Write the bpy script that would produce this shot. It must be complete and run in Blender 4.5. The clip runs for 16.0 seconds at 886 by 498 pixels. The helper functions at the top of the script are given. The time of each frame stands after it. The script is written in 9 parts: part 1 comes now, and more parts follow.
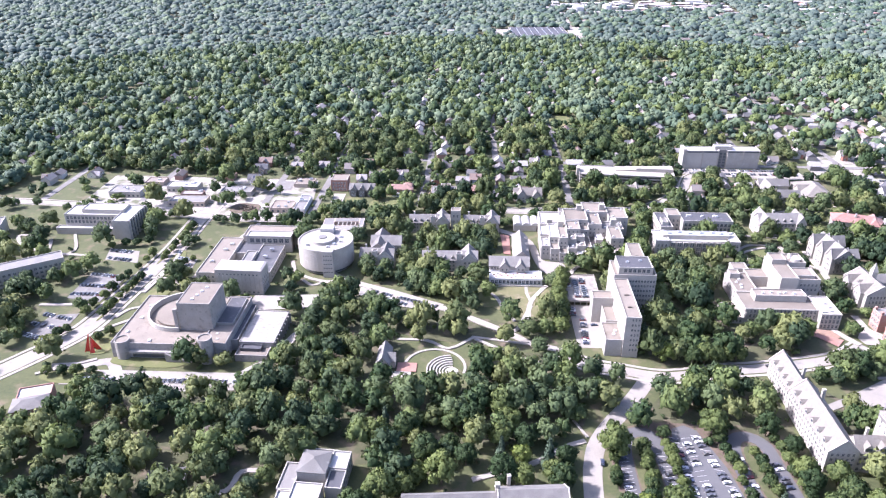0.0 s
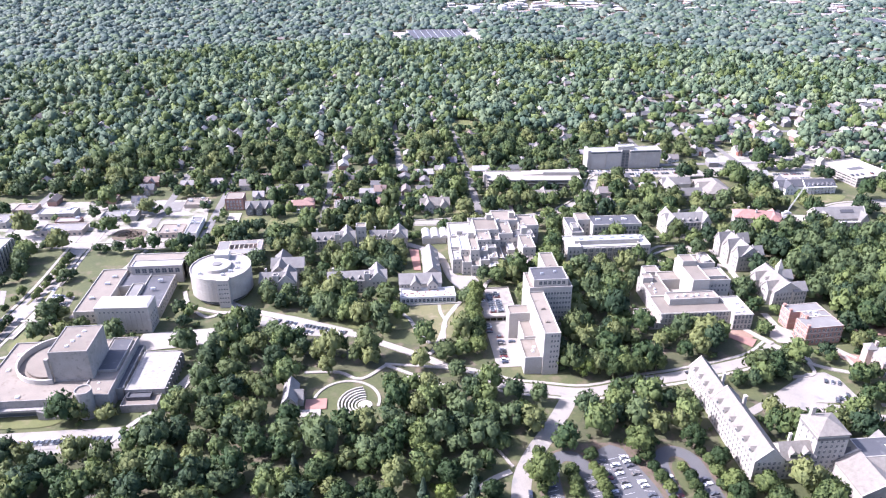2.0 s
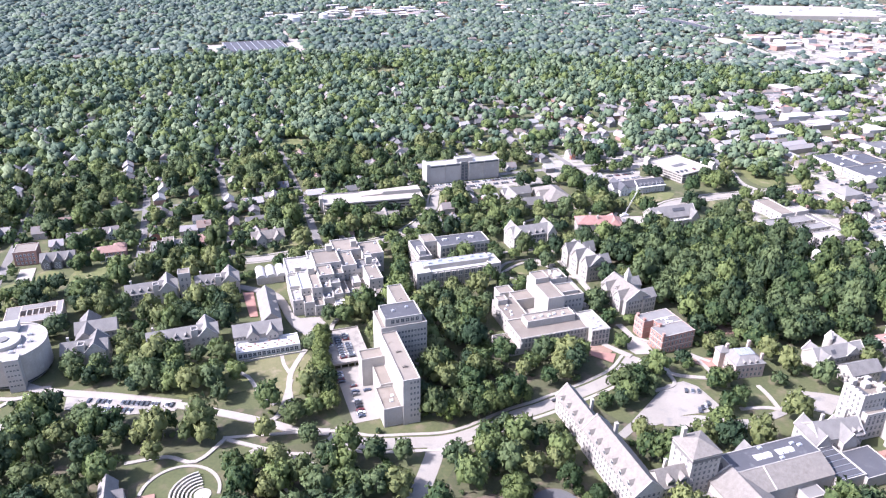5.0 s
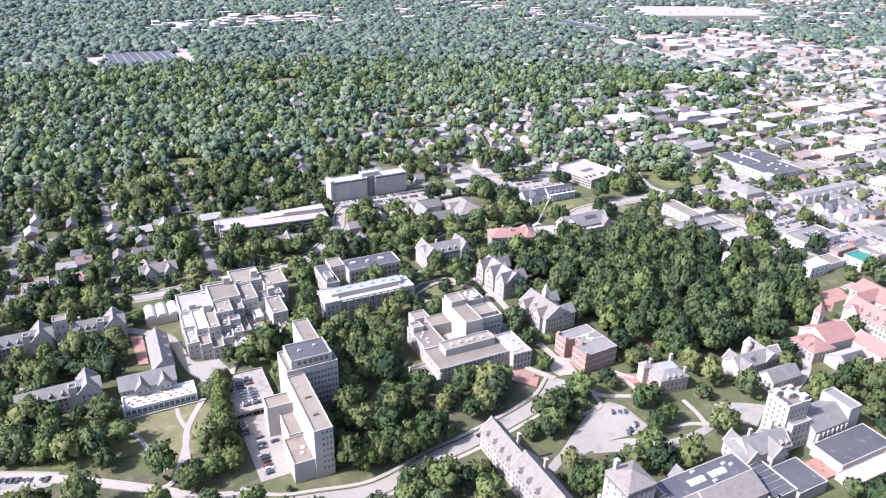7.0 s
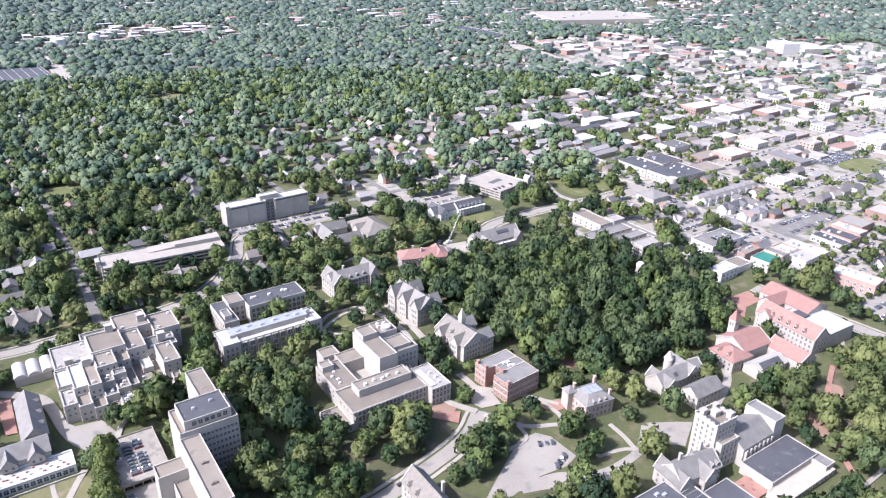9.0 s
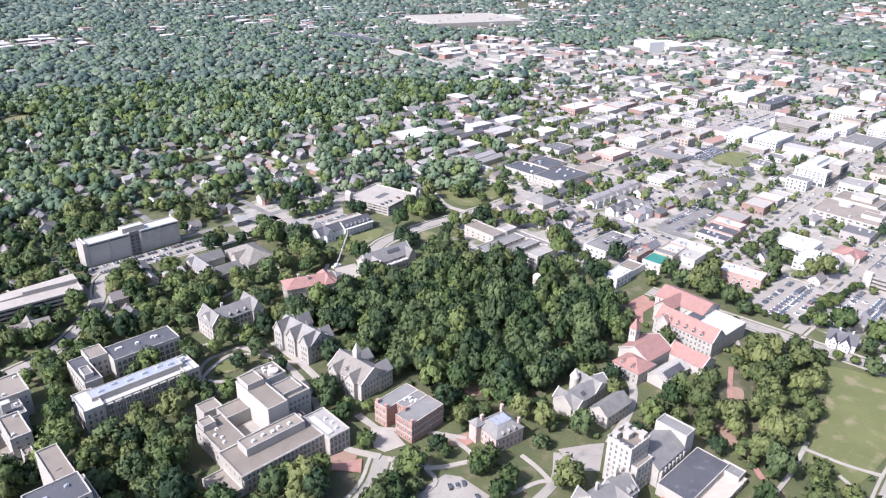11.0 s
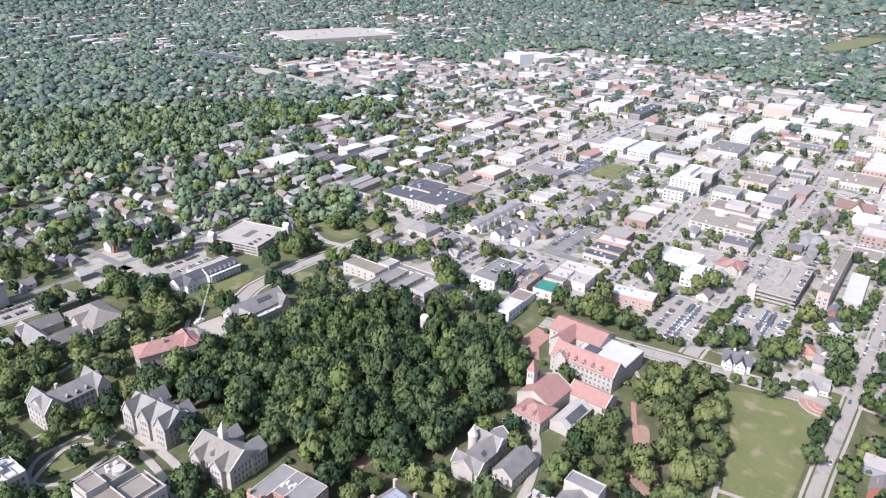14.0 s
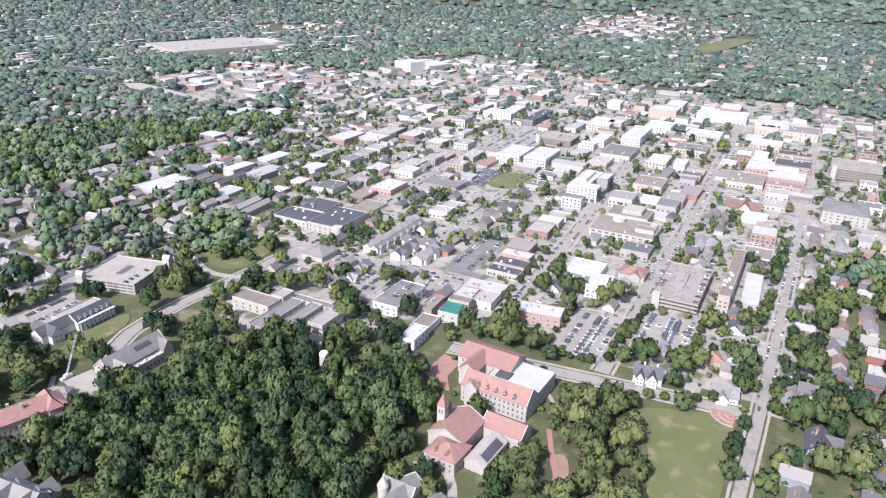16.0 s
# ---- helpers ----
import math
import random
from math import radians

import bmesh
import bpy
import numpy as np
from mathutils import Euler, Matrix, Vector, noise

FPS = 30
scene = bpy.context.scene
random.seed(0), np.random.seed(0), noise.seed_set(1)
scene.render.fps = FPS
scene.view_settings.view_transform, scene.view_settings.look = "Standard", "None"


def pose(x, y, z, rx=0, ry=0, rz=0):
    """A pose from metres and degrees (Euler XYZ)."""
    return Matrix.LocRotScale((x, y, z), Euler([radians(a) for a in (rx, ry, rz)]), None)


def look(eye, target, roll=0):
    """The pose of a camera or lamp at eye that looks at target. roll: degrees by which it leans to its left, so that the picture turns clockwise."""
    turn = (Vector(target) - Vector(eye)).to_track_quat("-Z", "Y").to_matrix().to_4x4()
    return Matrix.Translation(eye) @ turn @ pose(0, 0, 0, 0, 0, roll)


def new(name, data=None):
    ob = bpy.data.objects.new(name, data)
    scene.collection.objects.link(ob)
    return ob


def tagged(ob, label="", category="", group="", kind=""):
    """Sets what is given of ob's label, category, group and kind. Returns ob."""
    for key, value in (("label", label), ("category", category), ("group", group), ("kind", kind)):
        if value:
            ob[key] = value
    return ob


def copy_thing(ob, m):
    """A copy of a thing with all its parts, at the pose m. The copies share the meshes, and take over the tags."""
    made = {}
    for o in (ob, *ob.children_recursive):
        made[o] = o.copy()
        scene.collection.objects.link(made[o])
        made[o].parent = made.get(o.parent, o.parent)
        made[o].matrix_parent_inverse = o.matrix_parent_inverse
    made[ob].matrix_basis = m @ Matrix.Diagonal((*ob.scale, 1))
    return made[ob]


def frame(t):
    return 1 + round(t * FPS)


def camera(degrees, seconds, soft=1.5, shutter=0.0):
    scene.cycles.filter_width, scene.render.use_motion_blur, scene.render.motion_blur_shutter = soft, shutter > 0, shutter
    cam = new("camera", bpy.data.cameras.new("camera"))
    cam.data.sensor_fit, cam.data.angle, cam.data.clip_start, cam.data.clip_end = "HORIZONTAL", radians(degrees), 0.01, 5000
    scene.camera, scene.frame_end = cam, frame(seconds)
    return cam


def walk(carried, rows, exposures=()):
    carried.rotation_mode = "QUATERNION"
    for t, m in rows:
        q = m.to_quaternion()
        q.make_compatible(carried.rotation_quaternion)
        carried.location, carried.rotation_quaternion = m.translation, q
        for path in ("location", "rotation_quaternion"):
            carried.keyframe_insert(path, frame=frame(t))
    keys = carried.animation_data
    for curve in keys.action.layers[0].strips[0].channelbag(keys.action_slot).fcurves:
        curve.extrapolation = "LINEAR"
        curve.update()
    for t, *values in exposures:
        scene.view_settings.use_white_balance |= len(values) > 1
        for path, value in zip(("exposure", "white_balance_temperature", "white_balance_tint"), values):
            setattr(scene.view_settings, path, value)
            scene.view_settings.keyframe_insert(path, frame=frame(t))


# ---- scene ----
cam = camera(63.6, 16.0, soft=1.2)
PATH = [
    (0, (39.41, 38.452, 259.454), (39.319, 40.239, 258.561), -0.1),
    (0.5, (39.537, 45.555, 259.188), (39.494, 47.343, 258.295), 0.0),
    (1, (40.06, 53.198, 258.735), (40.076, 54.987, 257.841), 0.1),
    (1.5, (40.182, 60.525, 258.361), (40.276, 62.313, 257.469), 0.2),
    (2, (40.769, 68.772, 257.349), (40.93, 70.556, 256.46), 0.3),
    (2.5, (41.156, 76.503, 256.941), (41.41, 78.277, 256.052), 0.5),
    (3, (42.123, 84.192, 256.404), (42.47, 85.95, 255.517), 0.6),
    (3.5, (43.145, 91.854, 256.195), (43.565, 93.599, 255.312), 0.7),
    (6, (56.402, 129.686, 255.566), (57.095, 131.349, 254.699), 1.1),
    (6.5, (59.737, 137.078, 255.628), (60.491, 138.716, 254.763), 1.1),
    (7, (63.58, 144.814, 255.501), (64.393, 146.426, 254.64), 1.2),
    (7.5, (67.311, 152.166, 255.203), (68.175, 153.753, 254.347), 1.3),
    (8, (71.434, 158.892, 255.334), (72.352, 160.451, 254.482), 1.3),
    (10.5, (95.99, 193.016, 255.173), (97.201, 194.374, 254.342), 1.4),
    (11, (101.687, 199.515, 255.193), (102.957, 200.819, 254.364), 1.4),
    (11.5, (108.097, 205.422, 255.067), (109.416, 206.68, 254.243), 1.5),
    (12, (114.431, 211.289, 255.06), (115.809, 212.486, 254.242), 1.5),
    (12.5, (121.133, 216.591, 255.274), (122.546, 217.749, 254.46), 1.5),
    (13, (127.353, 221.516, 255.512), (128.793, 222.645, 254.705), 1.5),
    (13.5, (134.364, 226.244, 255.584), (135.831, 227.344, 254.784), 1.6),
    (14, (141.544, 230.265, 255.613), (143.033, 231.339, 254.82), 1.6),
    (14.5, (148.735, 234.145, 255.712), (150.271, 235.155, 254.924), 1.5),
    (15, (156.113, 238.458, 255.949), (157.692, 239.403, 255.166), 1.5),
    (15.5, (163.06, 242.281, 256.257), (164.67, 243.178, 255.479), 1.6),
    (16, (170.412, 246.646, 256.287), (172.052, 247.492, 255.515), 1.6),
]
walk(cam, [(t, look(eye, target, roll)) for t, eye, target, roll in PATH], [(0, 1.63, 5690, 28), (3.5, 1.60, 5690, 28), (7, 1.31, 5710, 23), (11, 1.06, 5780, 20), (16, 0.86, 5800, 19)])

# ---- light ----
SUN_AZ, SUN_EL = radians(276), radians(44)   # azimuth from +y towards +x
world = bpy.data.worlds.new("sky")
scene.world = world
world.use_nodes = True
wn = world.node_tree.nodes
sky = wn.new("ShaderNodeTexSky")
sky.sky_type, sky.sun_disc = "NISHITA", False
sky.sun_elevation, sky.sun_rotation = SUN_EL, SUN_AZ
sky.air_density, sky.dust_density, sky.ozone_density = 1.0, 3.0, 1.0
wn["Background"].inputs["Strength"].default_value = 0.122
world.node_tree.links.new(sky.outputs["Color"], wn["Background"].inputs["Color"])
sun_dir = Vector((math.sin(SUN_AZ) * math.cos(SUN_EL), math.cos(SUN_AZ) * math.cos(SUN_EL), math.sin(SUN_EL)))
sun = new("sun", bpy.data.lights.new("sun", "SUN"))
sun.data.energy, sun.data.angle, sun.data.color = 4.0, radians(0.6), (1.0, 0.96, 0.90)
sun.matrix_world = look(sun_dir * 800, (0, 0, 0))


# ---- materials ----
def material(name, dark, light, scale=0.3, fine=4.0, rough=0.85, metal=0.0, bump=0.0, per_object=0.0, per_island=0.0, stain=None, stain_at=0.62, leafy=0.0, tone=0.0, relief=0.1, gloss=0.5):
    """Base colour between two tones by a broad and a fine noise, with optional stains and changes from piece to piece."""
    m = bpy.data.materials.new(name)
    m.use_nodes = True
    nt = m.node_tree
    n, l = nt.nodes, nt.links
    b = n["Principled BSDF"]
    b.inputs["Roughness"].default_value, b.inputs["Metallic"].default_value, b.inputs["Specular IOR Level"].default_value = rough, metal, gloss
    geo = n.new("ShaderNodeNewGeometry")
    broad, small = n.new("ShaderNodeTexNoise"), n.new("ShaderNodeTexNoise")
    broad.inputs["Scale"].default_value, small.inputs["Scale"].default_value = scale, fine
    broad.inputs["Detail"].default_value, small.inputs["Detail"].default_value = 4, 3
    for t in (broad, small):
        l.new(geo.outputs["Position"], t.inputs["Vector"])
    mix = n.new("ShaderNodeMath")
    mix.operation = "MULTIPLY_ADD"
    l.new(broad.outputs["Fac"], mix.inputs[0])
    mix.inputs[1].default_value = 0.6
    half = n.new("ShaderNodeMath")
    half.operation = "MULTIPLY"
    l.new(small.outputs["Fac"], half.inputs[0])
    half.inputs[1].default_value = 0.4
    l.new(half.outputs[0], mix.inputs[2])
    last = mix.outputs[0]
    for amount, node, out in ((per_object, "ShaderNodeObjectInfo", "Random"), (per_island, "ShaderNodeNewGeometry", "Random Per Island"), (tone, "ShaderNodeAttribute", "Fac")):
        if amount:
            info, sub, add = n.new(node), n.new("ShaderNodeMath"), n.new("ShaderNodeMath")
            if tone and out == "Fac":
                info.attribute_name = "tone"
            sub.operation, add.operation = "SUBTRACT", "MULTIPLY_ADD"
            l.new(info.outputs[out], sub.inputs[0])
            sub.inputs[1].default_value = 0.5
            l.new(sub.outputs[0], add.inputs[0])
            add.inputs[1].default_value = amount
            l.new(last, add.inputs[2])
            last = add.outputs[0]
    ramp = n.new("ShaderNodeValToRGB")
    ramp.color_ramp.elements[0].position, ramp.color_ramp.elements[1].position = 0.28, 0.72
    ramp.color_ramp.elements[0].color, ramp.color_ramp.elements[1].color = (*dark, 1), (*light, 1)
    l.new(last, ramp.inputs["Fac"])
    colour = ramp.outputs["Color"]
    if stain:
        spot, edge, over = n.new("ShaderNodeTexNoise"), n.new("ShaderNodeMapRange"), n.new("ShaderNodeMix")
        spot.inputs["Scale"].default_value, spot.inputs["Detail"].default_value = scale * 2.3, 6
        l.new(geo.outputs["Position"], spot.inputs["Vector"])
        l.new(spot.outputs["Fac"], edge.inputs["Value"])
        edge.inputs["From Min"].default_value, edge.inputs["From Max"].default_value = stain_at - 0.08, stain_at + 0.08
        over.data_type = "RGBA"
        l.new(edge.outputs["Result"], over.inputs["Factor"])
        l.new(colour, over.inputs["A"])
        over.inputs["B"].default_value = (*stain, 1)
        colour = over.outputs["Result"]
    l.new(colour, b.inputs["Base Color"])
    if leafy:
        thin, both = n.new("ShaderNodeBsdfTranslucent"), n.new("ShaderNodeMixShader")
        l.new(colour, thin.inputs["Color"])
        both.inputs["Fac"].default_value = leafy
        l.new(b.outputs["BSDF"], both.inputs[1])
        l.new(thin.outputs["BSDF"], both.inputs[2])
        l.new(both.outputs["Shader"], n["Material Output"].inputs["Surface"])
    if bump:
        bp = n.new("ShaderNodeBump")
        bp.inputs["Strength"].default_value, bp.inputs["Distance"].default_value = bump, relief
        l.new(small.outputs["Fac"], bp.inputs["Height"])
        l.new(bp.outputs["Normal"], b.inputs["Normal"])
    return m


def palette(name, tones, rough=0.6, by="object"):
    """Each object, or each island of a joined mesh, takes one of a few tones."""
    m = bpy.data.materials.new(name)
    m.use_nodes = True
    n, l = m.node_tree.nodes, m.node_tree.links
    pick = n.new("ShaderNodeObjectInfo" if by == "object" else "ShaderNodeNewGeometry")
    ramp = n.new("ShaderNodeValToRGB")
    ramp.color_ramp.interpolation = "CONSTANT"
    while len(ramp.color_ramp.elements) < len(tones):
        ramp.color_ramp.elements.new(0.5)
    for k, tone in enumerate(tones):
        ramp.color_ramp.elements[k].position, ramp.color_ramp.elements[k].color = k / len(tones), (*tone, 1)
    l.new(pick.outputs["Random" if by == "object" else "Random Per Island"], ramp.inputs["Fac"])
    geo, tex, dim = n.new("ShaderNodeNewGeometry"), n.new("ShaderNodeTexNoise"), n.new("ShaderNodeMix")
    tex.inputs["Scale"].default_value, tex.inputs["Detail"].default_value = 0.8, 5
    l.new(geo.outputs["Position"], tex.inputs["Vector"])
    dim.data_type, dim.blend_type = "RGBA", "MULTIPLY"
    dim.inputs["Factor"].default_value = 0.35
    l.new(ramp.outputs["Color"], dim.inputs["A"])
    l.new(tex.outputs["Color"], dim.inputs["B"])
    l.new(dim.outputs["Result"], n["Principled BSDF"].inputs["Base Color"])
    n["Principled BSDF"].inputs["Roughness"].default_value = rough
    return m


GRASS = material("grass", (0.042, 0.055, 0.020), (0.098, 0.104, 0.040), 0.045, 0.6, 0.95, stain=(0.128, 0.108, 0.064), stain_at=0.61)
LAWN = material("lawn", (0.078, 0.092, 0.028), (0.136, 0.140, 0.052), 0.04, 1.2, 0.95, stain=(0.180, 0.155, 0.085), stain_at=0.62)
DRY = material("dry_lawn", (0.100, 0.105, 0.042), (0.165, 0.150, 0.072), 0.06, 1.0, 0.95, stain=(0.21, 0.175, 0.11), stain_at=0.62)
EARTH = material("bare_earth", (0.195, 0.125, 0.088), (0.290, 0.195, 0.142), 0.06, 1.2, 0.95)
MULCH = material("bark_mulch", (0.085, 0.062, 0.045), (0.150, 0.112, 0.082), 0.2, 2.5, 0.95, stain=(0.08, 0.085, 0.035), stain_at=0.58)
WOODLAND = material("woodland_floor", (0.040, 0.048, 0.020), (0.085, 0.085, 0.040), 0.05, 0.6, 0.95, stain=(0.12, 0.095, 0.065), stain_at=0.6)
ASPHALT = material("asphalt", (0.118, 0.112, 0.102), (0.190, 0.180, 0.162), 0.06, 2.0, 0.9, stain=(0.21, 0.205, 0.195), stain_at=0.63)
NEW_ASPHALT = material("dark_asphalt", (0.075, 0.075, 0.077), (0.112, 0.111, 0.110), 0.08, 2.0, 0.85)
ROADWAY = material("worn_roadway", (0.210, 0.192, 0.162), (0.300, 0.276, 0.236), 0.05, 1.5, 0.9, stain=(0.164, 0.160, 0.152), stain_at=0.64)
CONCRETE = material("concrete", (0.250, 0.227, 0.191), (0.345, 0.315, 0.268), 0.12, 1.6, 0.9, stain=(0.264, 0.240, 0.208))
TOWN = material("town_paving", (0.200, 0.186, 0.162), (0.370, 0.339, 0.294), 0.035, 0.35, 0.92, stain=(0.098, 0.106, 0.055), stain_at=0.56)
LIMESTONE = material("limestone", (0.310, 0.288, 0.248), (0.430, 0.402, 0.350), 0.18, 1.4, 0.85, per_object=0.25, bump=0.15, stain=(0.328, 0.303, 0.262))
PALE = material("pale_stone", (0.302, 0.282, 0.247), (0.390, 0.367, 0.324), 0.15, 1.2, 0.85, per_object=0.25, stain=(0.400, 0.372, 0.328), stain_at=0.66)
PRECAST = material("precast_concrete", (0.232, 0.217, 0.194), (0.318, 0.298, 0.268), 0.2, 1.5, 0.9, stain=(0.196, 0.183, 0.163))
BRICK = material("red_brick", (0.255, 0.140, 0.108), (0.350, 0.208, 0.166), 0.3, 5.0, 0.9, per_object=0.3)
ROSE_STONE = material("rose_stone", (0.330, 0.255, 0.215), (0.440, 0.360, 0.312), 0.25, 3.0, 0.85, stain=(0.29, 0.22, 0.185))
PALE_BRICK = material("washed_red_brick", (0.285, 0.185, 0.150), (0.385, 0.275, 0.232), 0.3, 5.0, 0.9, per_object=0.4)
TAN_BRICK = material("tan_brick", (0.31, 0.255, 0.205), (0.42, 0.360, 0.298), 0.3, 5.0, 0.9, per_object=0.3)
GRAVEL = material("gravel_roof", (0.150, 0.129, 0.103), (0.228, 0.198, 0.160), 0.10, 2.2, 0.95, per_object=0.25, stain=(0.135, 0.11, 0.085), stain_at=0.68)
GREY_ROOF = material("grey_roof", (0.125, 0.120, 0.110), (0.20, 0.192, 0.178), 0.10, 2.0, 0.92, per_object=0.3, stain=(0.25, 0.24, 0.22), stain_at=0.68)
DARK_ROOF = material("dark_membrane", (0.05, 0.051, 0.056), (0.085, 0.085, 0.09), 0.10, 2.0, 0.7, stain=(0.13, 0.13, 0.13), stain_at=0.68)
WHITE_ROOF = material("white_membrane", (0.352, 0.342, 0.320), (0.478, 0.467, 0.442), 0.10, 1.0, 0.6, stain=(0.420, 0.403, 0.378), stain_at=0.68)
SLATE = material("slate", (0.125, 0.119, 0.110), (0.215, 0.205, 0.187), 0.25, 3.0, 0.9, per_object=0.25, bump=0.2)
STONE_TILE = material("stone_shingles", (0.130, 0.118, 0.101), (0.225, 0.205, 0.176), 0.5, 2.2, 0.9, bump=0.2)
RED_TILE = material("red_clay_tile", (0.212, 0.110, 0.089), (0.290, 0.170, 0.142), 0.4, 4.0, 0.8, bump=0.2)
BROWN_TILE = material("brown_roof_tile", (0.120, 0.072, 0.058), (0.190, 0.124, 0.104), 0.4, 4.0, 0.85, bump=0.2)
WORN_TILE = material("weathered_clay_tile", (0.185, 0.108, 0.086), (0.262, 0.168, 0.138), 0.4, 4.0, 0.85, bump=0.2)
GREEN_METAL = material("green_metal_roof", (0.03, 0.16, 0.12), (0.05, 0.24, 0.18), 0.3, 3.0, 0.45, 0.2)
RED_PAVER = material("red_pavers", (0.240, 0.128, 0.098), (0.335, 0.192, 0.150), 0.2, 3.0, 0.9)
WHITE_PAINT = material("white_paint", (0.490, 0.481, 0.457), (0.600, 0.591, 0.565), 0.5, 3.0, 0.6)
METAL = material("galvanised_metal", (0.42, 0.43, 0.44), (0.58, 0.59, 0.60), 0.5, 3.0, 0.45, 0.6)
RED_STEEL = material("red_painted_steel", (0.50, 0.035, 0.02), (0.62, 0.06, 0.035), 0.5, 3.0, 0.45)
BARK = material("bark", (0.07, 0.055, 0.04), (0.15, 0.12, 0.09), 0.8, 6.0, 0.95)
DEAD_WOOD = material("bare_wood", (0.24, 0.20, 0.16), (0.36, 0.31, 0.26), 0.8, 6.0, 0.95)
RUBBER = material("rubber", (0.015, 0.015, 0.015), (0.03, 0.03, 0.03), 1.0, 8.0, 0.9)
LEAF = material("leaves", (0.032, 0.057, 0.021), (0.126, 0.160, 0.050), 0.05, 1.1, 0.7, per_object=0.75, per_island=0.28, leafy=0.25, gloss=0.2)
STANDING = dict(rough=0.7, gloss=0.2, per_island=0.26, leafy=0.25, tone=0.55, bump=0.9, relief=0.7)
LEAF_STAND = material("woodland_leaves", (0.036, 0.066, 0.025), (0.140, 0.180, 0.060), 0.085, 0.9, **STANDING)
LEAF_DEEP = material("deep_green_leaves", (0.028, 0.052, 0.025), (0.108, 0.146, 0.060), 0.085, 0.9, **STANDING)
LEAF_PALE = material("pale_green_leaves", (0.066, 0.092, 0.034), (0.168, 0.190, 0.070), 0.085, 0.9, **STANDING)
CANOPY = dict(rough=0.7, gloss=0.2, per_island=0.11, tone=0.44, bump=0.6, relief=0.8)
# middle-distance leaves: some haze mixed into the tones, lighter and bluer
LEAF_FAINT_HAZE = material("faint_haze_leaves", (0.054, 0.089, 0.050), (0.150, 0.188, 0.098), 0.022, 0.7, **CANOPY)
LEAF_FAINT_HAZE_DEEP = material("faint_haze_deep_leaves", (0.041, 0.072, 0.048), (0.112, 0.149, 0.085), 0.022, 0.7, **CANOPY)
# far leaves: distance haze put into the base colour, paler and bluer
LEAF_HAZED = material("hazed_leaves", (0.050, 0.076, 0.064), (0.128, 0.156, 0.113), 0.008, 0.4, **CANOPY)
LEAF_HAZED_DEEP = material("hazed_deep_leaves", (0.037, 0.061, 0.053), (0.096, 0.125, 0.094), 0.008, 0.4, **CANOPY)
LIME_LEAF = material("yellow_green_leaves", (0.095, 0.140, 0.022), (0.20, 0.24, 0.05), 0.08, 0.7, 0.7, per_island=0.30, leafy=0.25)
NEEDLE = material("conifer_needles", (0.018, 0.038, 0.020), (0.055, 0.085, 0.042), 0.08, 0.8, 0.8, per_island=0.30)
DECK = material("weathered_deck", (0.215, 0.195, 0.165), (0.300, 0.275, 0.235), 0.10, 1.2, 0.92, stain=(0.165, 0.150, 0.130), stain_at=0.6)
SIDING = palette("painted_siding", [(0.62, 0.60, 0.56), (0.70, 0.69, 0.66), (0.42, 0.40, 0.36), (0.50, 0.44, 0.34), (0.30, 0.33, 0.36), (0.32, 0.14, 0.10), (0.66, 0.62, 0.52), (0.40, 0.36, 0.32)])
SHINGLE = palette("roof_shingles", [(0.14, 0.135, 0.13), (0.20, 0.18, 0.165), (0.28, 0.26, 0.24), (0.10, 0.10, 0.105), (0.23, 0.17, 0.14), (0.33, 0.31, 0.30), (0.17, 0.165, 0.17)], 0.9)
CAR_PAINT = palette("car_paint", [(0.70, 0.70, 0.70), (0.03, 0.03, 0.034), (0.30, 0.31, 0.32), (0.10, 0.105, 0.12), (0.55, 0.56, 0.57), (0.15, 0.03, 0.03), (0.05, 0.065, 0.10), (0.75, 0.75, 0.74), (0.16, 0.15, 0.14)], 0.3)
TOWN_WALL = palette("town_walls", [(0.48, 0.45, 0.40), (0.32, 0.225, 0.185), (0.55, 0.525, 0.48), (0.40, 0.33, 0.27), (0.28, 0.185, 0.15), (0.60, 0.58, 0.545), (0.36, 0.33, 0.30), (0.44, 0.40, 0.35)], 0.85)
TOWN_ROOF = palette("town_roofs", [(0.53, 0.515, 0.475), (0.330, 0.308, 0.276), (0.45, 0.432, 0.39), (0.195, 0.188, 0.174), (0.58, 0.565, 0.52), (0.250, 0.213, 0.174), (0.38, 0.352, 0.305), (0.13, 0.128, 0.125), (0.29, 0.27, 0.24)], 0.8)
FAR_WALL = palette("far_buildings", [(0.50, 0.485, 0.455), (0.39, 0.367, 0.335), (0.55, 0.542, 0.518), (0.280, 0.247, 0.223), (0.45, 0.427, 0.388), (0.200, 0.192, 0.184), (0.33, 0.20, 0.16)], 0.8, by="island")


def glass_material():
    m = bpy.data.materials.new("window_glass")
    m.use_nodes = True
    b = m.node_tree.nodes["Principled BSDF"]
    b.inputs["Base Color"].default_value, b.inputs["Roughness"].default_value = (0.075, 0.085, 0.095, 1), 0.10
    return m


GLASS = glass_material()


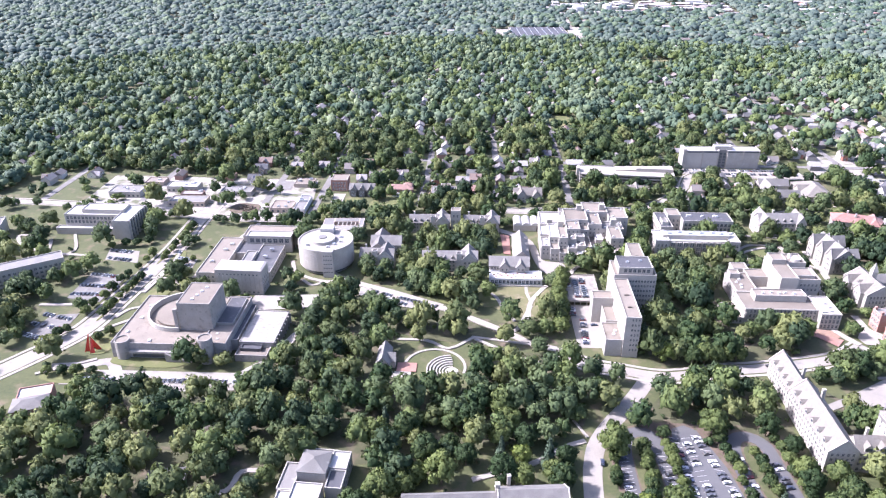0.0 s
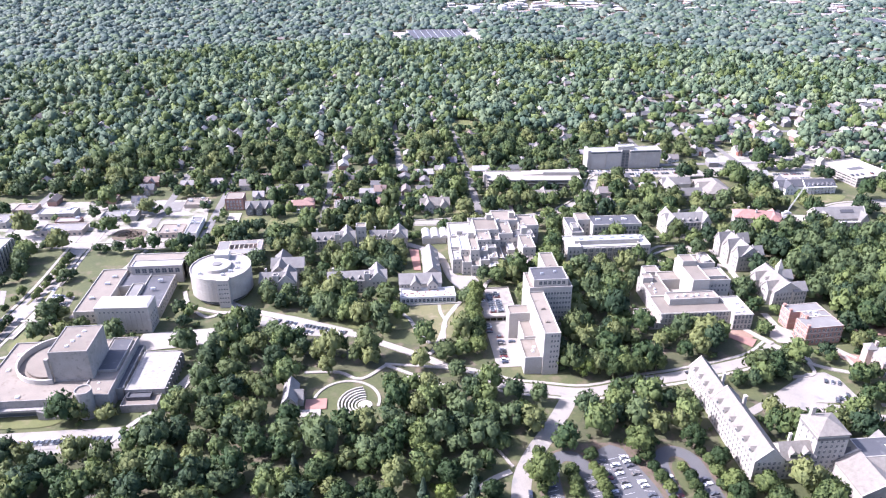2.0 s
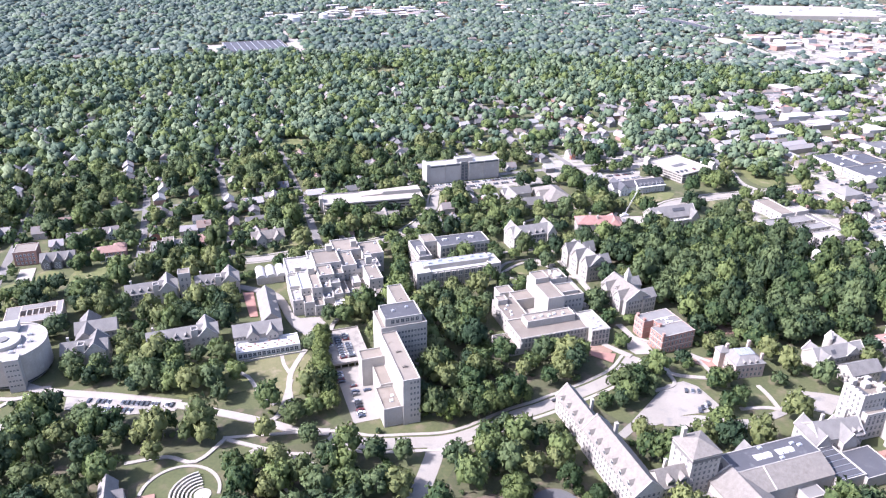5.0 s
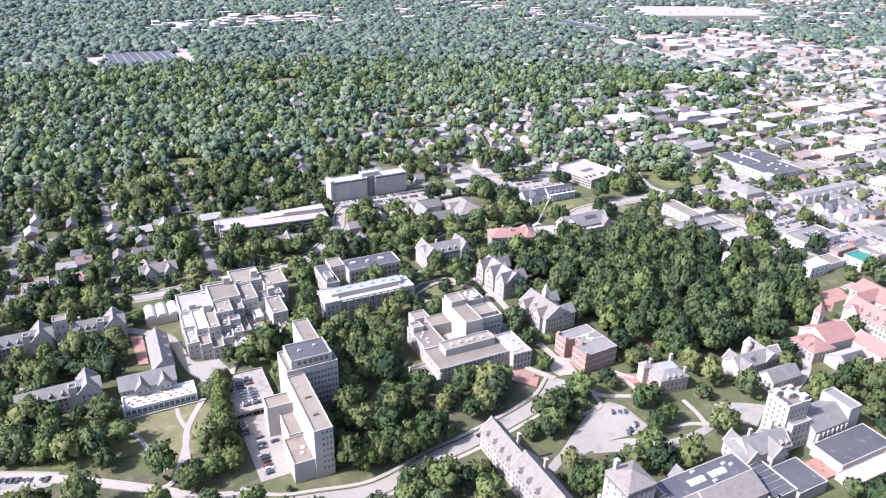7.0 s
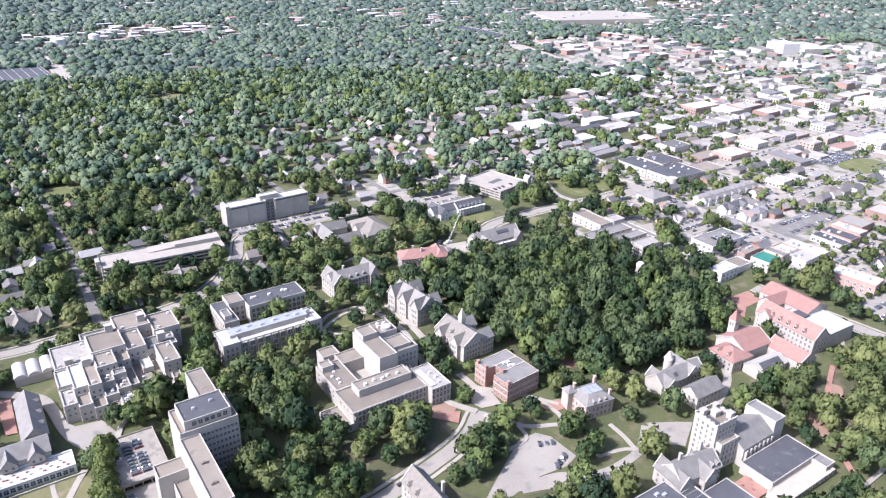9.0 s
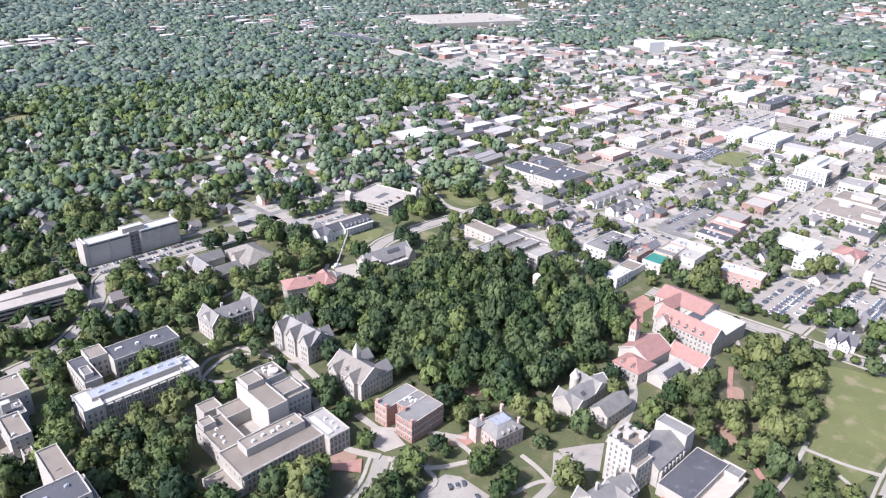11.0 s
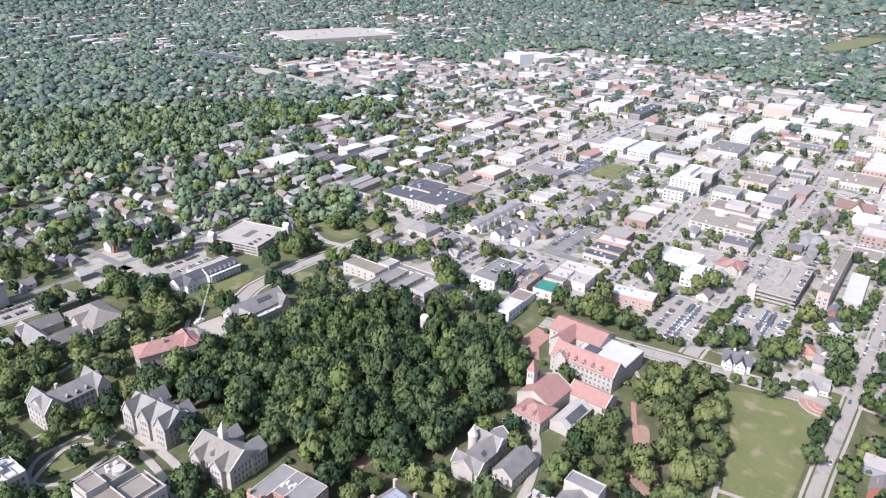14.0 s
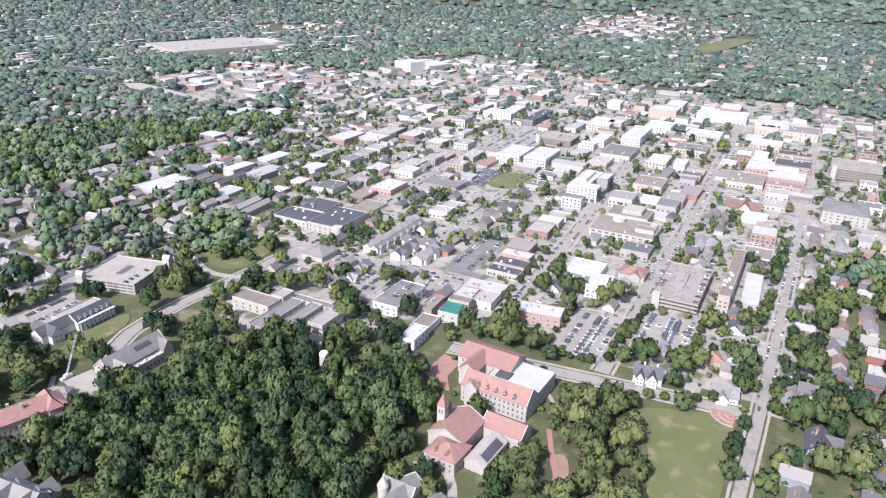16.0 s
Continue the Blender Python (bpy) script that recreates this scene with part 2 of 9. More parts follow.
# ---- mesh helpers ----
class Mesh:
    def __init__(self):
        self.v, self.f, self.m = [], [], []

    def face(self, pts, mat=0):
        k = len(self.v)
        self.v += [tuple(p) for p in pts]
        self.f.append(tuple(range(k, k + len(pts))))
        self.m.append(mat)
        return self

    def solid(self, low, high, mat=0, bottom=True):
        """A closed body between two rings of the same number of points."""
        k, n = len(self.v), len(low)
        self.v += [tuple(p) for p in low] + [tuple(p) for p in high]
        self.f += [(k + i, k + (i + 1) % n, k + n + (i + 1) % n, k + n + i) for i in range(n)]
        self.f.append(tuple(k + n + i for i in range(n)))
        self.m += [mat] * (n + 1)
        if bottom:
            self.f.append(tuple(k + n - 1 - i for i in range(n)))
            self.m.append(mat)
        return self

    def box(self, x0, y0, z0, x1, y1, z1, mat=0):
        ring = [(x0, y0), (x1, y0), (x1, y1), (x0, y1)]
        return self.solid([(x, y, z0) for x, y in ring], [(x, y, z1) for x, y in ring], mat)

    def drum(self, x, y, r, z0, z1, n=16, r1=None, mat=0):
        ring = [(math.cos(2 * math.pi * i / n), math.sin(2 * math.pi * i / n)) for i in range(n)]
        r1 = r if r1 is None else r1
        return self.solid([(x + r * c, y + r * s, z0) for c, s in ring], [(x + r1 * c, y + r1 * s, z1) for c, s in ring], mat)

    def arc(self, cx, cy, r0, r1, a0, a1, n, z0, z1, mat=0, dz=0.0):
        """A curved wall or step between two radii, in one piece; a full turn closes on itself."""
        k, full = len(self.v), abs(a1 - a0) >= 359.9
        for i in range(n if full else n + 1):
            t = radians(a0 + (a1 - a0) * i / n)
            c, s = math.cos(t), math.sin(t)
            self.v += [(cx + r0 * c, cy + r0 * s, z0), (cx + r1 * c, cy + r1 * s, z0), (cx + r1 * c, cy + r1 * s, z1 + dz * i), (cx + r0 * c, cy + r0 * s, z1 + dz * i)]
        m = n if full else n + 1
        for i in range(n):
            p, q = k + 4 * i, k + 4 * ((i + 1) % m)
            self.f += [(p + e, q + e, q + (e + 1) % 4, p + (e + 1) % 4) for e in range(4)]
            self.m += [mat] * 4
        if not full:
            self.f += [(k, k + 3, k + 2, k + 1), tuple(k + 4 * n + e for e in range(4))]
            self.m += [mat] * 2
        return self

    def data(self, name, mats):
        me = bpy.data.meshes.new(name)
        me.from_pydata(self.v, [], self.f)
        for m in mats:
            me.materials.append(m)
        me.polygons.foreach_set("material_index", self.m)
        me.update()
        return me


def part(name, mesh, material, parent, label=""):
    """Links a mesh as one object under a thing or under a part."""
    mats = material if isinstance(material, (list, tuple)) else [material]
    ob = new(name, mesh if isinstance(mesh, bpy.types.Mesh) else mesh.data(name, mats))
    ob.parent = parent
    return tagged(ob, label)


def thing(name, label, category, x=0, y=0, rot=0, z=0, group="", kind=""):
    ob = new(name)
    ob.empty_display_size = 0.5
    ob.matrix_world = pose(x, y, z, 0, 0, rot)
    return tagged(ob, label, category, group, kind)


def tri_mesh(name, verts, tris, mats, normals=None, tones=None):
    me = bpy.data.meshes.new(name)
    n = len(tris)
    me.vertices.add(len(verts))
    me.vertices.foreach_set("co", np.asarray(verts, np.float32).ravel())
    me.loops.add(3 * n)
    me.loops.foreach_set("vertex_index", np.asarray(tris, np.int32).ravel())
    me.polygons.add(n)
    me.polygons.foreach_set("loop_start", np.arange(0, 3 * n, 3, dtype=np.int32))
    for m in mats:
        me.materials.append(m)
    me.update(calc_edges=True)
    if normals is not None:
        me.polygons.foreach_set("use_smooth", np.ones(n, bool))
        me.normals_split_custom_set_from_vertices(np.asarray(normals, np.float32))
    if tones is not None:
        me.attributes.new("tone", "FLOAT", "POINT").data.foreach_set("value", np.asarray(tones, np.float32))
    return me


# ---- what stands where, so that trees and houses keep clear ----
CELL, X0, Y0, NX, NY = 2.0, -900.0, 0.0, 2300, 1600
TAKEN = np.zeros((NX, NY), bool)      # buildings, roads, lots
WALLED = np.zeros((NX, NY), bool)     # walls and carriageways alone
OPEN = np.zeros((NX, NY), bool)       # lawns, kept free of trees


def take(points, grow=0.0, grid=None):
    """Marks a polygon of the plan."""
    grid = TAKEN if grid is None else grid
    p = np.array(points, float)
    lo, hi = p.min(0) - grow, p.max(0) + grow
    i0, j0 = max(int((lo[0] - X0) / CELL), 0), max(int((lo[1] - Y0) / CELL), 0)
    i1, j1 = min(int((hi[0] - X0) / CELL) + 2, NX), min(int((hi[1] - Y0) / CELL) + 2, NY)
    if i1 <= i0 or j1 <= j0:
        return
    gx, gy = np.meshgrid(X0 + CELL * np.arange(i0, i1), Y0 + CELL * np.arange(j0, j1), indexing="ij")
    grid[i0:i1, j0:j1] |= inside(gx, gy, p, grow)


def inside(gx, gy, p, grow=0.0):
    hit = np.zeros(gx.shape, bool)
    near = np.full(gx.shape, 1e9)
    for (ax, ay), (bx, by) in zip(p, np.roll(p, -1, 0)):
        if ay != by:
            hit ^= ((ay > gy) != (by > gy)) & (gx < (bx - ax) * (gy - ay) / (by - ay) + ax)
        if grow:
            s = np.clip(((gx - ax) * (bx - ax) + (gy - ay) * (by - ay)) / max((bx - ax) ** 2 + (by - ay) ** 2, 1e-9), 0, 1)
            near = np.minimum(near, np.hypot(gx - ax - s * (bx - ax), gy - ay - s * (by - ay)))
    return hit | (near < grow)


def looked(grid, x, y):
    i, j = np.round((np.asarray(x) - X0) / CELL).astype(int), np.round((np.asarray(y) - Y0) / CELL).astype(int)
    ok = (i >= 0) & (i < NX) & (j >= 0) & (j < NY)
    return grid[np.clip(i, 0, NX - 1), np.clip(j, 0, NY - 1)] & ok


def ground_z(x, y):
    """The land is level near by and rises to wooded hills far off."""
    r = np.hypot(np.asarray(x, float) - 100, np.asarray(y, float) - 200)
    return 150 * (np.clip(r - 2500, 0, None) / 2300) ** 1.5


# ---- ground ----
def build_ground():
    radii = np.concatenate([np.linspace(0, 2500, 26), np.linspace(2600, 5600, 31)])
    turn = np.linspace(0, 2 * np.pi, 97)[:-1]
    m = Mesh()
    m.v = [(100 + r * math.cos(a), 200 + r * math.sin(a), float(ground_z(100 + r, 200))) for r in radii for a in turn]
    n = len(turn)
    for i in range(len(radii) - 1):
        for j in range(n):
            q = (i * n + j, (i + 1) * n + j, (i + 1) * n + (j + 1) % n, i * n + (j + 1) % n)
            m.f.append(q if i else (q[0], q[1], q[2]))
            m.m.append(0 if radii[i] < 1200 else 1)
    ob = new("ground", m.data("ground", [GRASS, WOODLAND]))
    tagged(ob, "grassy ground with worn patches reaching to wooded hills", "ground", kind="structure")


build_ground()
LAYER = [0]


def glide(p):
    """A curve through the points of a line."""
    if len(p) < 3:
        return p
    q = np.concatenate([2 * p[:1] - p[1:2], p, 2 * p[-1:] - p[-2:-1]])
    out = []
    for i in range(1, len(q) - 2):
        a, b, c, d = q[i - 1:i + 3]
        for t in (0, 0.25, 0.5, 0.75):
            out.append(0.5 * (2 * b + (c - a) * t + (2 * a - 5 * b + 4 * c - d) * t * t + (3 * b - a - 3 * c + d) * t ** 3))
    return np.array(out + [p[-1]])


def rounded(points):
    """A polygon with its corners cut twice."""
    p = np.array(points, float)
    for _ in range(2):
        n = np.roll(p, -1, 0)
        p = np.stack([0.78 * p + 0.22 * n, 0.22 * p + 0.78 * n], 1).reshape(-1, 2)
    return [tuple(q) for q in p]


def area(name, label, category, points, mat, z=0.0, thick=0.03, trees=False, grow=0.0):
    """A flat piece of the setting laid on the ground, a little above those laid before it."""
    LAYER[0] += 1
    top = z if z else 0.02 + 0.004 * LAYER[0]
    m = Mesh()
    if mat in (GRASS, LAWN, DRY, EARTH, MULCH, WOODLAND):
        points = rounded(points)
    m.solid([(x, y, top - thick) for x, y in points], [(x, y, top) for x, y in points])
    ob = tagged(new(name, m.data(name, [mat])), label, category, kind="structure")
    take(points, grow, OPEN if trees is None else TAKEN) if trees is not True else None
    if name in ("parking_lot", "plaza"):
        take(points, 0.0, WALLED)
    return ob


def ribbon(name, label, category, points, width, mat, walks=0.0, grow=0.0):
    """A road or path along a line, with raised pavements beside it where it has them."""
    LAYER[0] += 1
    top = 0.06 + 0.004 * LAYER[0]
    p = glide(np.array(points, float))
    d = np.gradient(p, axis=0)
    side = np.stack([-d[:, 1], d[:, 0]], 1) / np.hypot(d[:, 0], d[:, 1])[:, None]

    def strip(a, b, z, mat, name, label, category):
        m = Mesh()
        left, right = p + side * a, p + side * b
        for i in range(len(p) - 1):
            ring = [left[i], left[i + 1], right[i + 1], right[i]]
            m.solid([(x, y, -0.1) for x, y in ring], [(x, y, z) for x, y in ring], bottom=False)
        return tagged(new(name, m.data(name, [mat])), label, category, kind="structure")

    strip(-width / 2, width / 2, top, mat, name, label, category)
    if walks:
        for s in (-1, 1):
            strip(s * (width / 2 + 1.2), s * (width / 2 + 1.2 + walks), top + 0.13, CONCRETE, "pavement", "pale concrete pavement beside a street", "pavement")
    half = width / 2 + (walks + 1.2 if walks else 0) + grow
    for i in range(len(p) - 1):
        take([p[i] + side[i] * half, p[i + 1] + side[i + 1] * half, p[i + 1] - side[i + 1] * half, p[i] - side[i] * half], 0.5)
        if name == "road":
            h = width / 2
            take([p[i] + side[i] * h, p[i + 1] + side[i + 1] * h, p[i + 1] - side[i + 1] * h, p[i] - side[i] * h], 0.0, WALLED)


# ---- building helpers ----
WINDOWS = {}


def window_mesh(w, h, frame_mat):
    """A glass pane set back in a raised surround, in one piece."""
    key = (round(w, 2), round(h, 2), frame_mat.name)
    if key not in WINDOWS:
        m, b = Mesh(), 0.15

        def ring(g, y):
            m.v += [(-w / 2 - g, y, -g), (w / 2 + g, y, -g), (w / 2 + g, y, h + g), (-w / 2 - g, y, h + g)]

        for g, y in ((b, 0.1), (b, -0.13), (0, -0.13), (0, -0.04)):
            ring(g, y)
        for k in range(3):
            m.f += [(4 * k + i, 4 * k + (i + 1) % 4, 4 * k + 4 + (i + 1) % 4, 4 * k + 4 + i) for i in range(4)]
        m.f.append((12, 13, 14, 15))
        m.m += [0] * 12 + [1]
        m.box(-0.06, -0.08, 0, 0.06, -0.02, h)
        if h > 1.6:
            m.box(-w / 2, -0.07, h * 0.55 - 0.05, w / 2, -0.02, h * 0.55 + 0.05)
        WINDOWS[key] = m.data("window", [frame_mat, GLASS])
    return WINDOWS[key]


SIDES = {"S": 0, "E": 90, "N": 180, "W": -90}


class Building:
    def __init__(self, name, label, category, x, y, rot=0, group="", z=0):
        self.ob = thing(name, label, category, x, y, rot, z, group)
        self.x, self.y, self.rot, self.top = x, y, rot, self.ob

    def world(self, x, y):
        c, s = math.cos(radians(self.rot)), math.sin(radians(self.rot))
        return self.x + c * x - s * y, self.y + s * x + c * y

    def claim(self, x0, y0, x1, y1, grow=2.5):
        take([self.world(*p) for p in ((x0, y0), (x1, y0), (x1, y1), (x0, y1))], grow)
        take([self.world(*p) for p in ((x0, y0), (x1, y0), (x1, y1), (x0, y1))], 1.0, WALLED)

    def flat(self, x0, y0, x1, y1, h, wall, roof, z0=0.0, rim=0.8, edge=0.45, coping=None):
        """Walls with a parapet round a flat roof."""
        m = Mesh()
        o, i = [(x0, y0), (x1, y0), (x1, y1), (x0, y1)], [(x0 + edge, y0 + edge), (x1 - edge, y0 + edge), (x1 - edge, y1 - edge), (x0 + edge, y1 - edge)]
        for k in range(4):
            a, b, c, d = o[k], o[(k + 1) % 4], i[(k + 1) % 4], i[k]
            m.face([(*a, z0), (*b, z0), (*b, h), (*a, h)])
            m.face([(*a, h), (*b, h), (*c, h), (*d, h)], 1)
            m.face([(*d, h), (*c, h), (*c, h - rim - 0.1), (*d, h - rim - 0.1)])
        part("wall", m, [wall, coping or wall], self.ob)
        self.top = part("roof", Mesh().box(x0 + edge, y0 + edge, h - rim - 0.3, x1 - edge, y1 - edge, h - rim), roof, self.ob)
        if z0 < 1:
            self.claim(x0, y0, x1, y1)
        return self

    def body(self, x0, y0, x1, y1, h, wall, z0=0.0):
        part("wall", Mesh().box(x0, y0, z0, x1, y1, h), wall, self.ob)
        if z0 < 1:
            self.claim(x0, y0, x1, y1)
        return self

    def gable(self, x0, y0, x1, y1, eave, ridge, axis, wall, roof, z0=0.0, over=0.5, copings=False):
        """A house body under a ridge that runs along x or y."""
        m = Mesh()
        if axis == "x":
            ym = (y0 + y1) / 2
            m.face([(x0, y0, z0), (x1, y0, z0), (x1, y0, eave), (x0, y0, eave)]).face([(x1, y1, z0), (x0, y1, z0), (x0, y1, eave), (x1, y1, eave)])
            m.face([(x1, y0, z0), (x1, y1, z0), (x1, y1, eave), (x1, ym, ridge), (x1, y0, eave)]).face([(x0, y1, z0), (x0, y0, z0), (x0, y0, eave), (x0, ym, ridge), (x0, y1, eave)])
            ends, run = (x0 - over, x1 + over), lambda u, v, z: (u, v, z)
            lo, mid, hi = y0, ym, y1
        else:
            xm = (x0 + x1) / 2
            m.face([(x0, y0, z0), (x1, y0, z0), (x1, y0, eave), (xm, y0, ridge), (x0, y0, eave)]).face([(x1, y1, z0), (x0, y1, z0), (x0, y1, eave), (xm, y1, ridge), (x1, y1, eave)])
            m.face([(x1, y0, z0), (x1, y1, z0), (x1, y1, eave), (x1, y0, eave)]).face([(x0, y1, z0), (x0, y0, z0), (x0, y0, eave), (x0, y1, eave)])
            ends, run = (y0 - over, y1 + over), lambda u, v, z: (v, u, z)
            lo, mid, hi = x0, xm, x1
        part("wall", m, wall, self.ob)
        drop = (ridge - eave) / (mid - lo) * over
        r, t = Mesh(), 0.3
        prof = [(lo - over, eave - drop), (mid, ridge), (hi + over, eave - drop)]
        ring = prof + [(v, z + t) for v, z in reversed(prof)]
        a, b = [run(ends[0], v, z + 0.02) for v, z in ring], [run(ends[1], v, z + 0.02) for v, z in ring]
        k = len(r.v)
        r.v += a + b
        r.f += [(i, (i + 1) % 6, 6 + (i + 1) % 6, 6 + i) for i in range(6)] + [(0, 1, 4, 5), (1, 2, 3, 4), (11, 10, 7, 6), (10, 9, 8, 7)]
        r.m += [0] * 10
        self.top = part("roof", r, roof, self.ob)
        if copings:
            for u in (ends[0] - 0.1, ends[1] - 0.5):
                c = Mesh()
                edge = prof + [(v, z + 0.8) for v, z in reversed(prof)]
                c.v += [run(u, v, z) for v, z in edge] + [run(u + 0.6, v, z) for v, z in edge]
                c.f += [(i, (i + 1) % 6, 6 + (i + 1) % 6, 6 + i) for i in range(6)] + [(0, 1, 4, 5), (1, 2, 3, 4), (11, 10, 7, 6), (10, 9, 8, 7)]
                c.m += [0] * 10
                part("gable_coping", c, wall, self.top)
        if z0 < 1:
            self.claim(x0, y0, x1, y1)
        return self

    def hip(self, x0, y0, x1, y1, eave, ridge, wall, roof, z0=0.0, over=0.5, flat=0.0):
        """Walls under a roof that slopes on four sides; flat: half the width of a level top."""
        part("wall", Mesh().box(x0, y0, z0, x1, y1, eave), wall, self.ob)
        w, d = x1 - x0, y1 - y0
        k = min(w, d) / 2 - flat
        lo = [(x0 - over, y0 - over), (x1 + over, y0 - over), (x1 + over, y1 + over), (x0 - over, y1 + over)]
        hi = [(x0 + k - 0.01, y0 + k - 0.01), (x1 - k + 0.01, y0 + k - 0.01), (x1 - k + 0.01, y1 - k + 0.01), (x0 + k - 0.01, y1 - k + 0.01)]
        m = Mesh().solid([(x, y, eave + 0.003) for x, y in lo], [(x, y, eave + 0.3) for x, y in lo])
        m.solid([(x, y, eave + 0.3) for x, y in lo], [(x, y, ridge) for x, y in hi], bottom=False)
        self.top = part("roof", m, roof, self.ob)
        if z0 < 1:
            self.claim(x0, y0, x1, y1)
        return self

    def windows(self, side, a, b, at, floors, count, w=1.3, h=1.8, frame_mat=None):
        """Rows of windows from a to b along one side, with their sills at the given heights."""
        me = window_mesh(w, h, frame_mat or LIMESTONE)
        for z in floors:
            for k in range(count):
                u = a + (b - a) * (k + 0.5) / count
                x, y = (u, at) if side in "SN" else (at, u)
                ob = new("window", me)
                ob.parent = self.ob
                ob.matrix_local = pose(x, y, z, 0, 0, SIDES[side])
        return self

    def dormers(self, side, a, b, at, z, count, wall, roof, w=2.2, h=1.9, back=3.0):
        """Small gabled dormers set in a roof slope."""
        m = Mesh()
        m.box(-w / 2, 0, -1.2, w / 2, back, h * 0.6)
        m.box(-w / 2 + 0.35, -0.05, 0.1, w / 2 - 0.35, 0.05, h * 0.6 - 0.1, 2)
        m.face([(-w / 2, 0, h * 0.6), (w / 2, 0, h * 0.6), (0, 0, h * 1.15)])
        for s in (-1, 1):
            m.face([(s * (w / 2 + 0.25), -0.3, h * 0.6 - 0.2), (0, -0.3, h * 1.2), (0, back + 1, h * 1.2), (s * (w / 2 + 0.25), back, h * 0.6 - 0.2)], 1)
        me = m.data("dormer", [wall, roof, GLASS])
        for k in range(count):
            u = a + (b - a) * (k + 0.5) / count
            ob = new("dormer", me)
            ob.parent = self.top
            ob.matrix_local = pose(*((u, at) if side in "SN" else (at, u)), z, 0, 0, SIDES[side])
        return self

    def units(self, spots, z, mat=None, size=(2.4, 1.8, 1.3)):
        """Air units on a roof: a casing with a fan ring on it."""
        w, d, h = size
        m = Mesh().box(-w / 2, -d / 2, 0, w / 2, d / 2, h).drum(0, 0, min(w, d) * 0.36, h, h + 0.25, 10)
        m.box(-w / 2 - 0.1, -d / 2 - 0.1, -0.05, w / 2 + 0.1, d / 2 + 0.1, 0.12)
        me = m.data("roof_unit", [mat or METAL])
        for x, y in spots:
            ob = new("roof_unit", me)
            ob.parent = self.top
            ob.matrix_local = pose(x, y, z)
        return self

    def chimney(self, x, y, z0, z1, mat, w=1.2):
        part("chimney", Mesh().box(x - w / 2, y - w / 2, z0, x + w / 2, y + w / 2, z1 - 0.3).box(x - w / 2 - 0.12, y - w / 2 - 0.12, z1 - 0.3, x + w / 2 + 0.12, y + w / 2 + 0.12, z1), mat, self.top)
        return self


# ---- streets, paths, lots and lawns ----
def town_paving():
    area("pavement", "pale paved town ground with worn asphalt yards", "pavement", [(596, 215), (860, 200), (1000, 60), (1500, 40), (1700, 215), (1700, 640), (1960, 1080), (1700, 1120), (1300, 1150), (1080, 1000), (900, 830), (640, 690), (600, 560)], TOWN, trees=True)
    area("pavement", "pale paved yards among long low sheds", "pavement", [(1080, 1150), (1500, 1180), (1450, 1420), (1200, 1480)], TOWN, trees=True)
    area("pavement", "paved yards round a stepped apartment complex", "pavement", [(508, 522), (548, 500), (598, 470), (602, 560), (636, 640), (560, 634), (520, 622), (500, 585)], TOWN, trees=True)
    area("pavement", "paved yards between villas and a parking garage", "pavement", [(380, 742), (430, 705), (470, 712), (495, 750), (560, 755), (600, 800), (520, 830), (400, 800)], TOWN, trees=True)
    area("pavement", "paved yards round shops beside the street", "pavement", [(-330, 630), (-240, 622), (-170, 616), (-115, 618), (-115, 660), (-120, 706), (-330, 712)], TOWN, trees=True)


CAMPUS_WOODS = [[(-186, 281), (-213, 324), (-190, 355), (-104, 366), (-84, 420), (-60, 470), (-40, 467), (-8, 428), (-6, 372), (44, 360), (104, 366), (100, 340), (58, 330), (-25, 310), (-100, 285)],
                [(187, 545), (227, 542), (222, 512), (206, 470), (206, 452), (234, 447), (276, 448), (268, 424), (214, 412), (164, 402), (145, 408), (162, 470), (162, 520)],
                [(326, 570), (331, 582), (368, 583), (392, 580), (437, 579), (468, 560), (487, 538), (497, 510), (514, 494), (516, 475), (506, 452), (502, 431), (480, 413), (430, 405), (380, 412), (345, 450), (336, 480), (338, 540)],
                [(430, 283), (470, 287), (487, 289), (520, 296), (540, 306), (554, 316), (568, 330), (552, 352), (528, 352), (488, 342), (455, 350), (425, 330)],
                [(104, 440), (107, 500), (116, 520), (110, 505), (102, 440)], [(108, 405), (112, 520), (100, 500), (96, 440)],
                [(150, 347), (215, 330), (212, 400), (160, 390), (130, 352)], [(240, 340), (300, 345), (290, 360), (250, 372), (236, 400), (230, 390)],
                [(10, 425), (60, 420), (100, 415), (85, 440), (40, 455), (-20, 475), (-30, 440)], [(40, 365), (104, 368), (128, 390), (100, 412), (60, 415), (36, 400)],
                [(160, 520), (190, 545), (186, 556), (150, 548)], [(0, 540), (44, 545), (50, 592), (-10, 590)]]


def woodland_floors():
    for poly in CAMPUS_WOODS:
        area("woodland_floor", "shaded woodland floor of leaves and earth", "ground", poly, WOODLAND, trees=True)


town_paving()
woodland_floors()
STREET = "worn grey street between trees and buildings"
ribbon("road", "curving pale campus road among trees", "road", [(97, 270), (99, 300), (101, 316), (105, 331), (114, 347), (124.5, 361), (136, 378), (147, 396)], 9.5, ROADWAY, grow=1.5)
ribbon("road", "pale campus road passing tree-shaded lawns", "road", [(92, 416), (108, 404), (129, 398), (156, 393), (192, 401), (214, 404), (264, 416), (288, 432)], 8.5, ROADWAY, 2.0, grow=0.5)
ribbon("road", "wide tree-lined avenue with pale asphalt", "road", [(-275, 340), (-258, 365), (-240, 390), (-225, 414), (-217, 434), (-212, 476), (-208, 510), (-205, 552), (-205, 600), (-204, 640)], 13, ROADWAY, 2.2)
area("parking_lot", "small car park beside the avenue", "parking lot", [(-258, 546), (-232, 542), (-225, 522), (-253, 526)], ROADWAY)
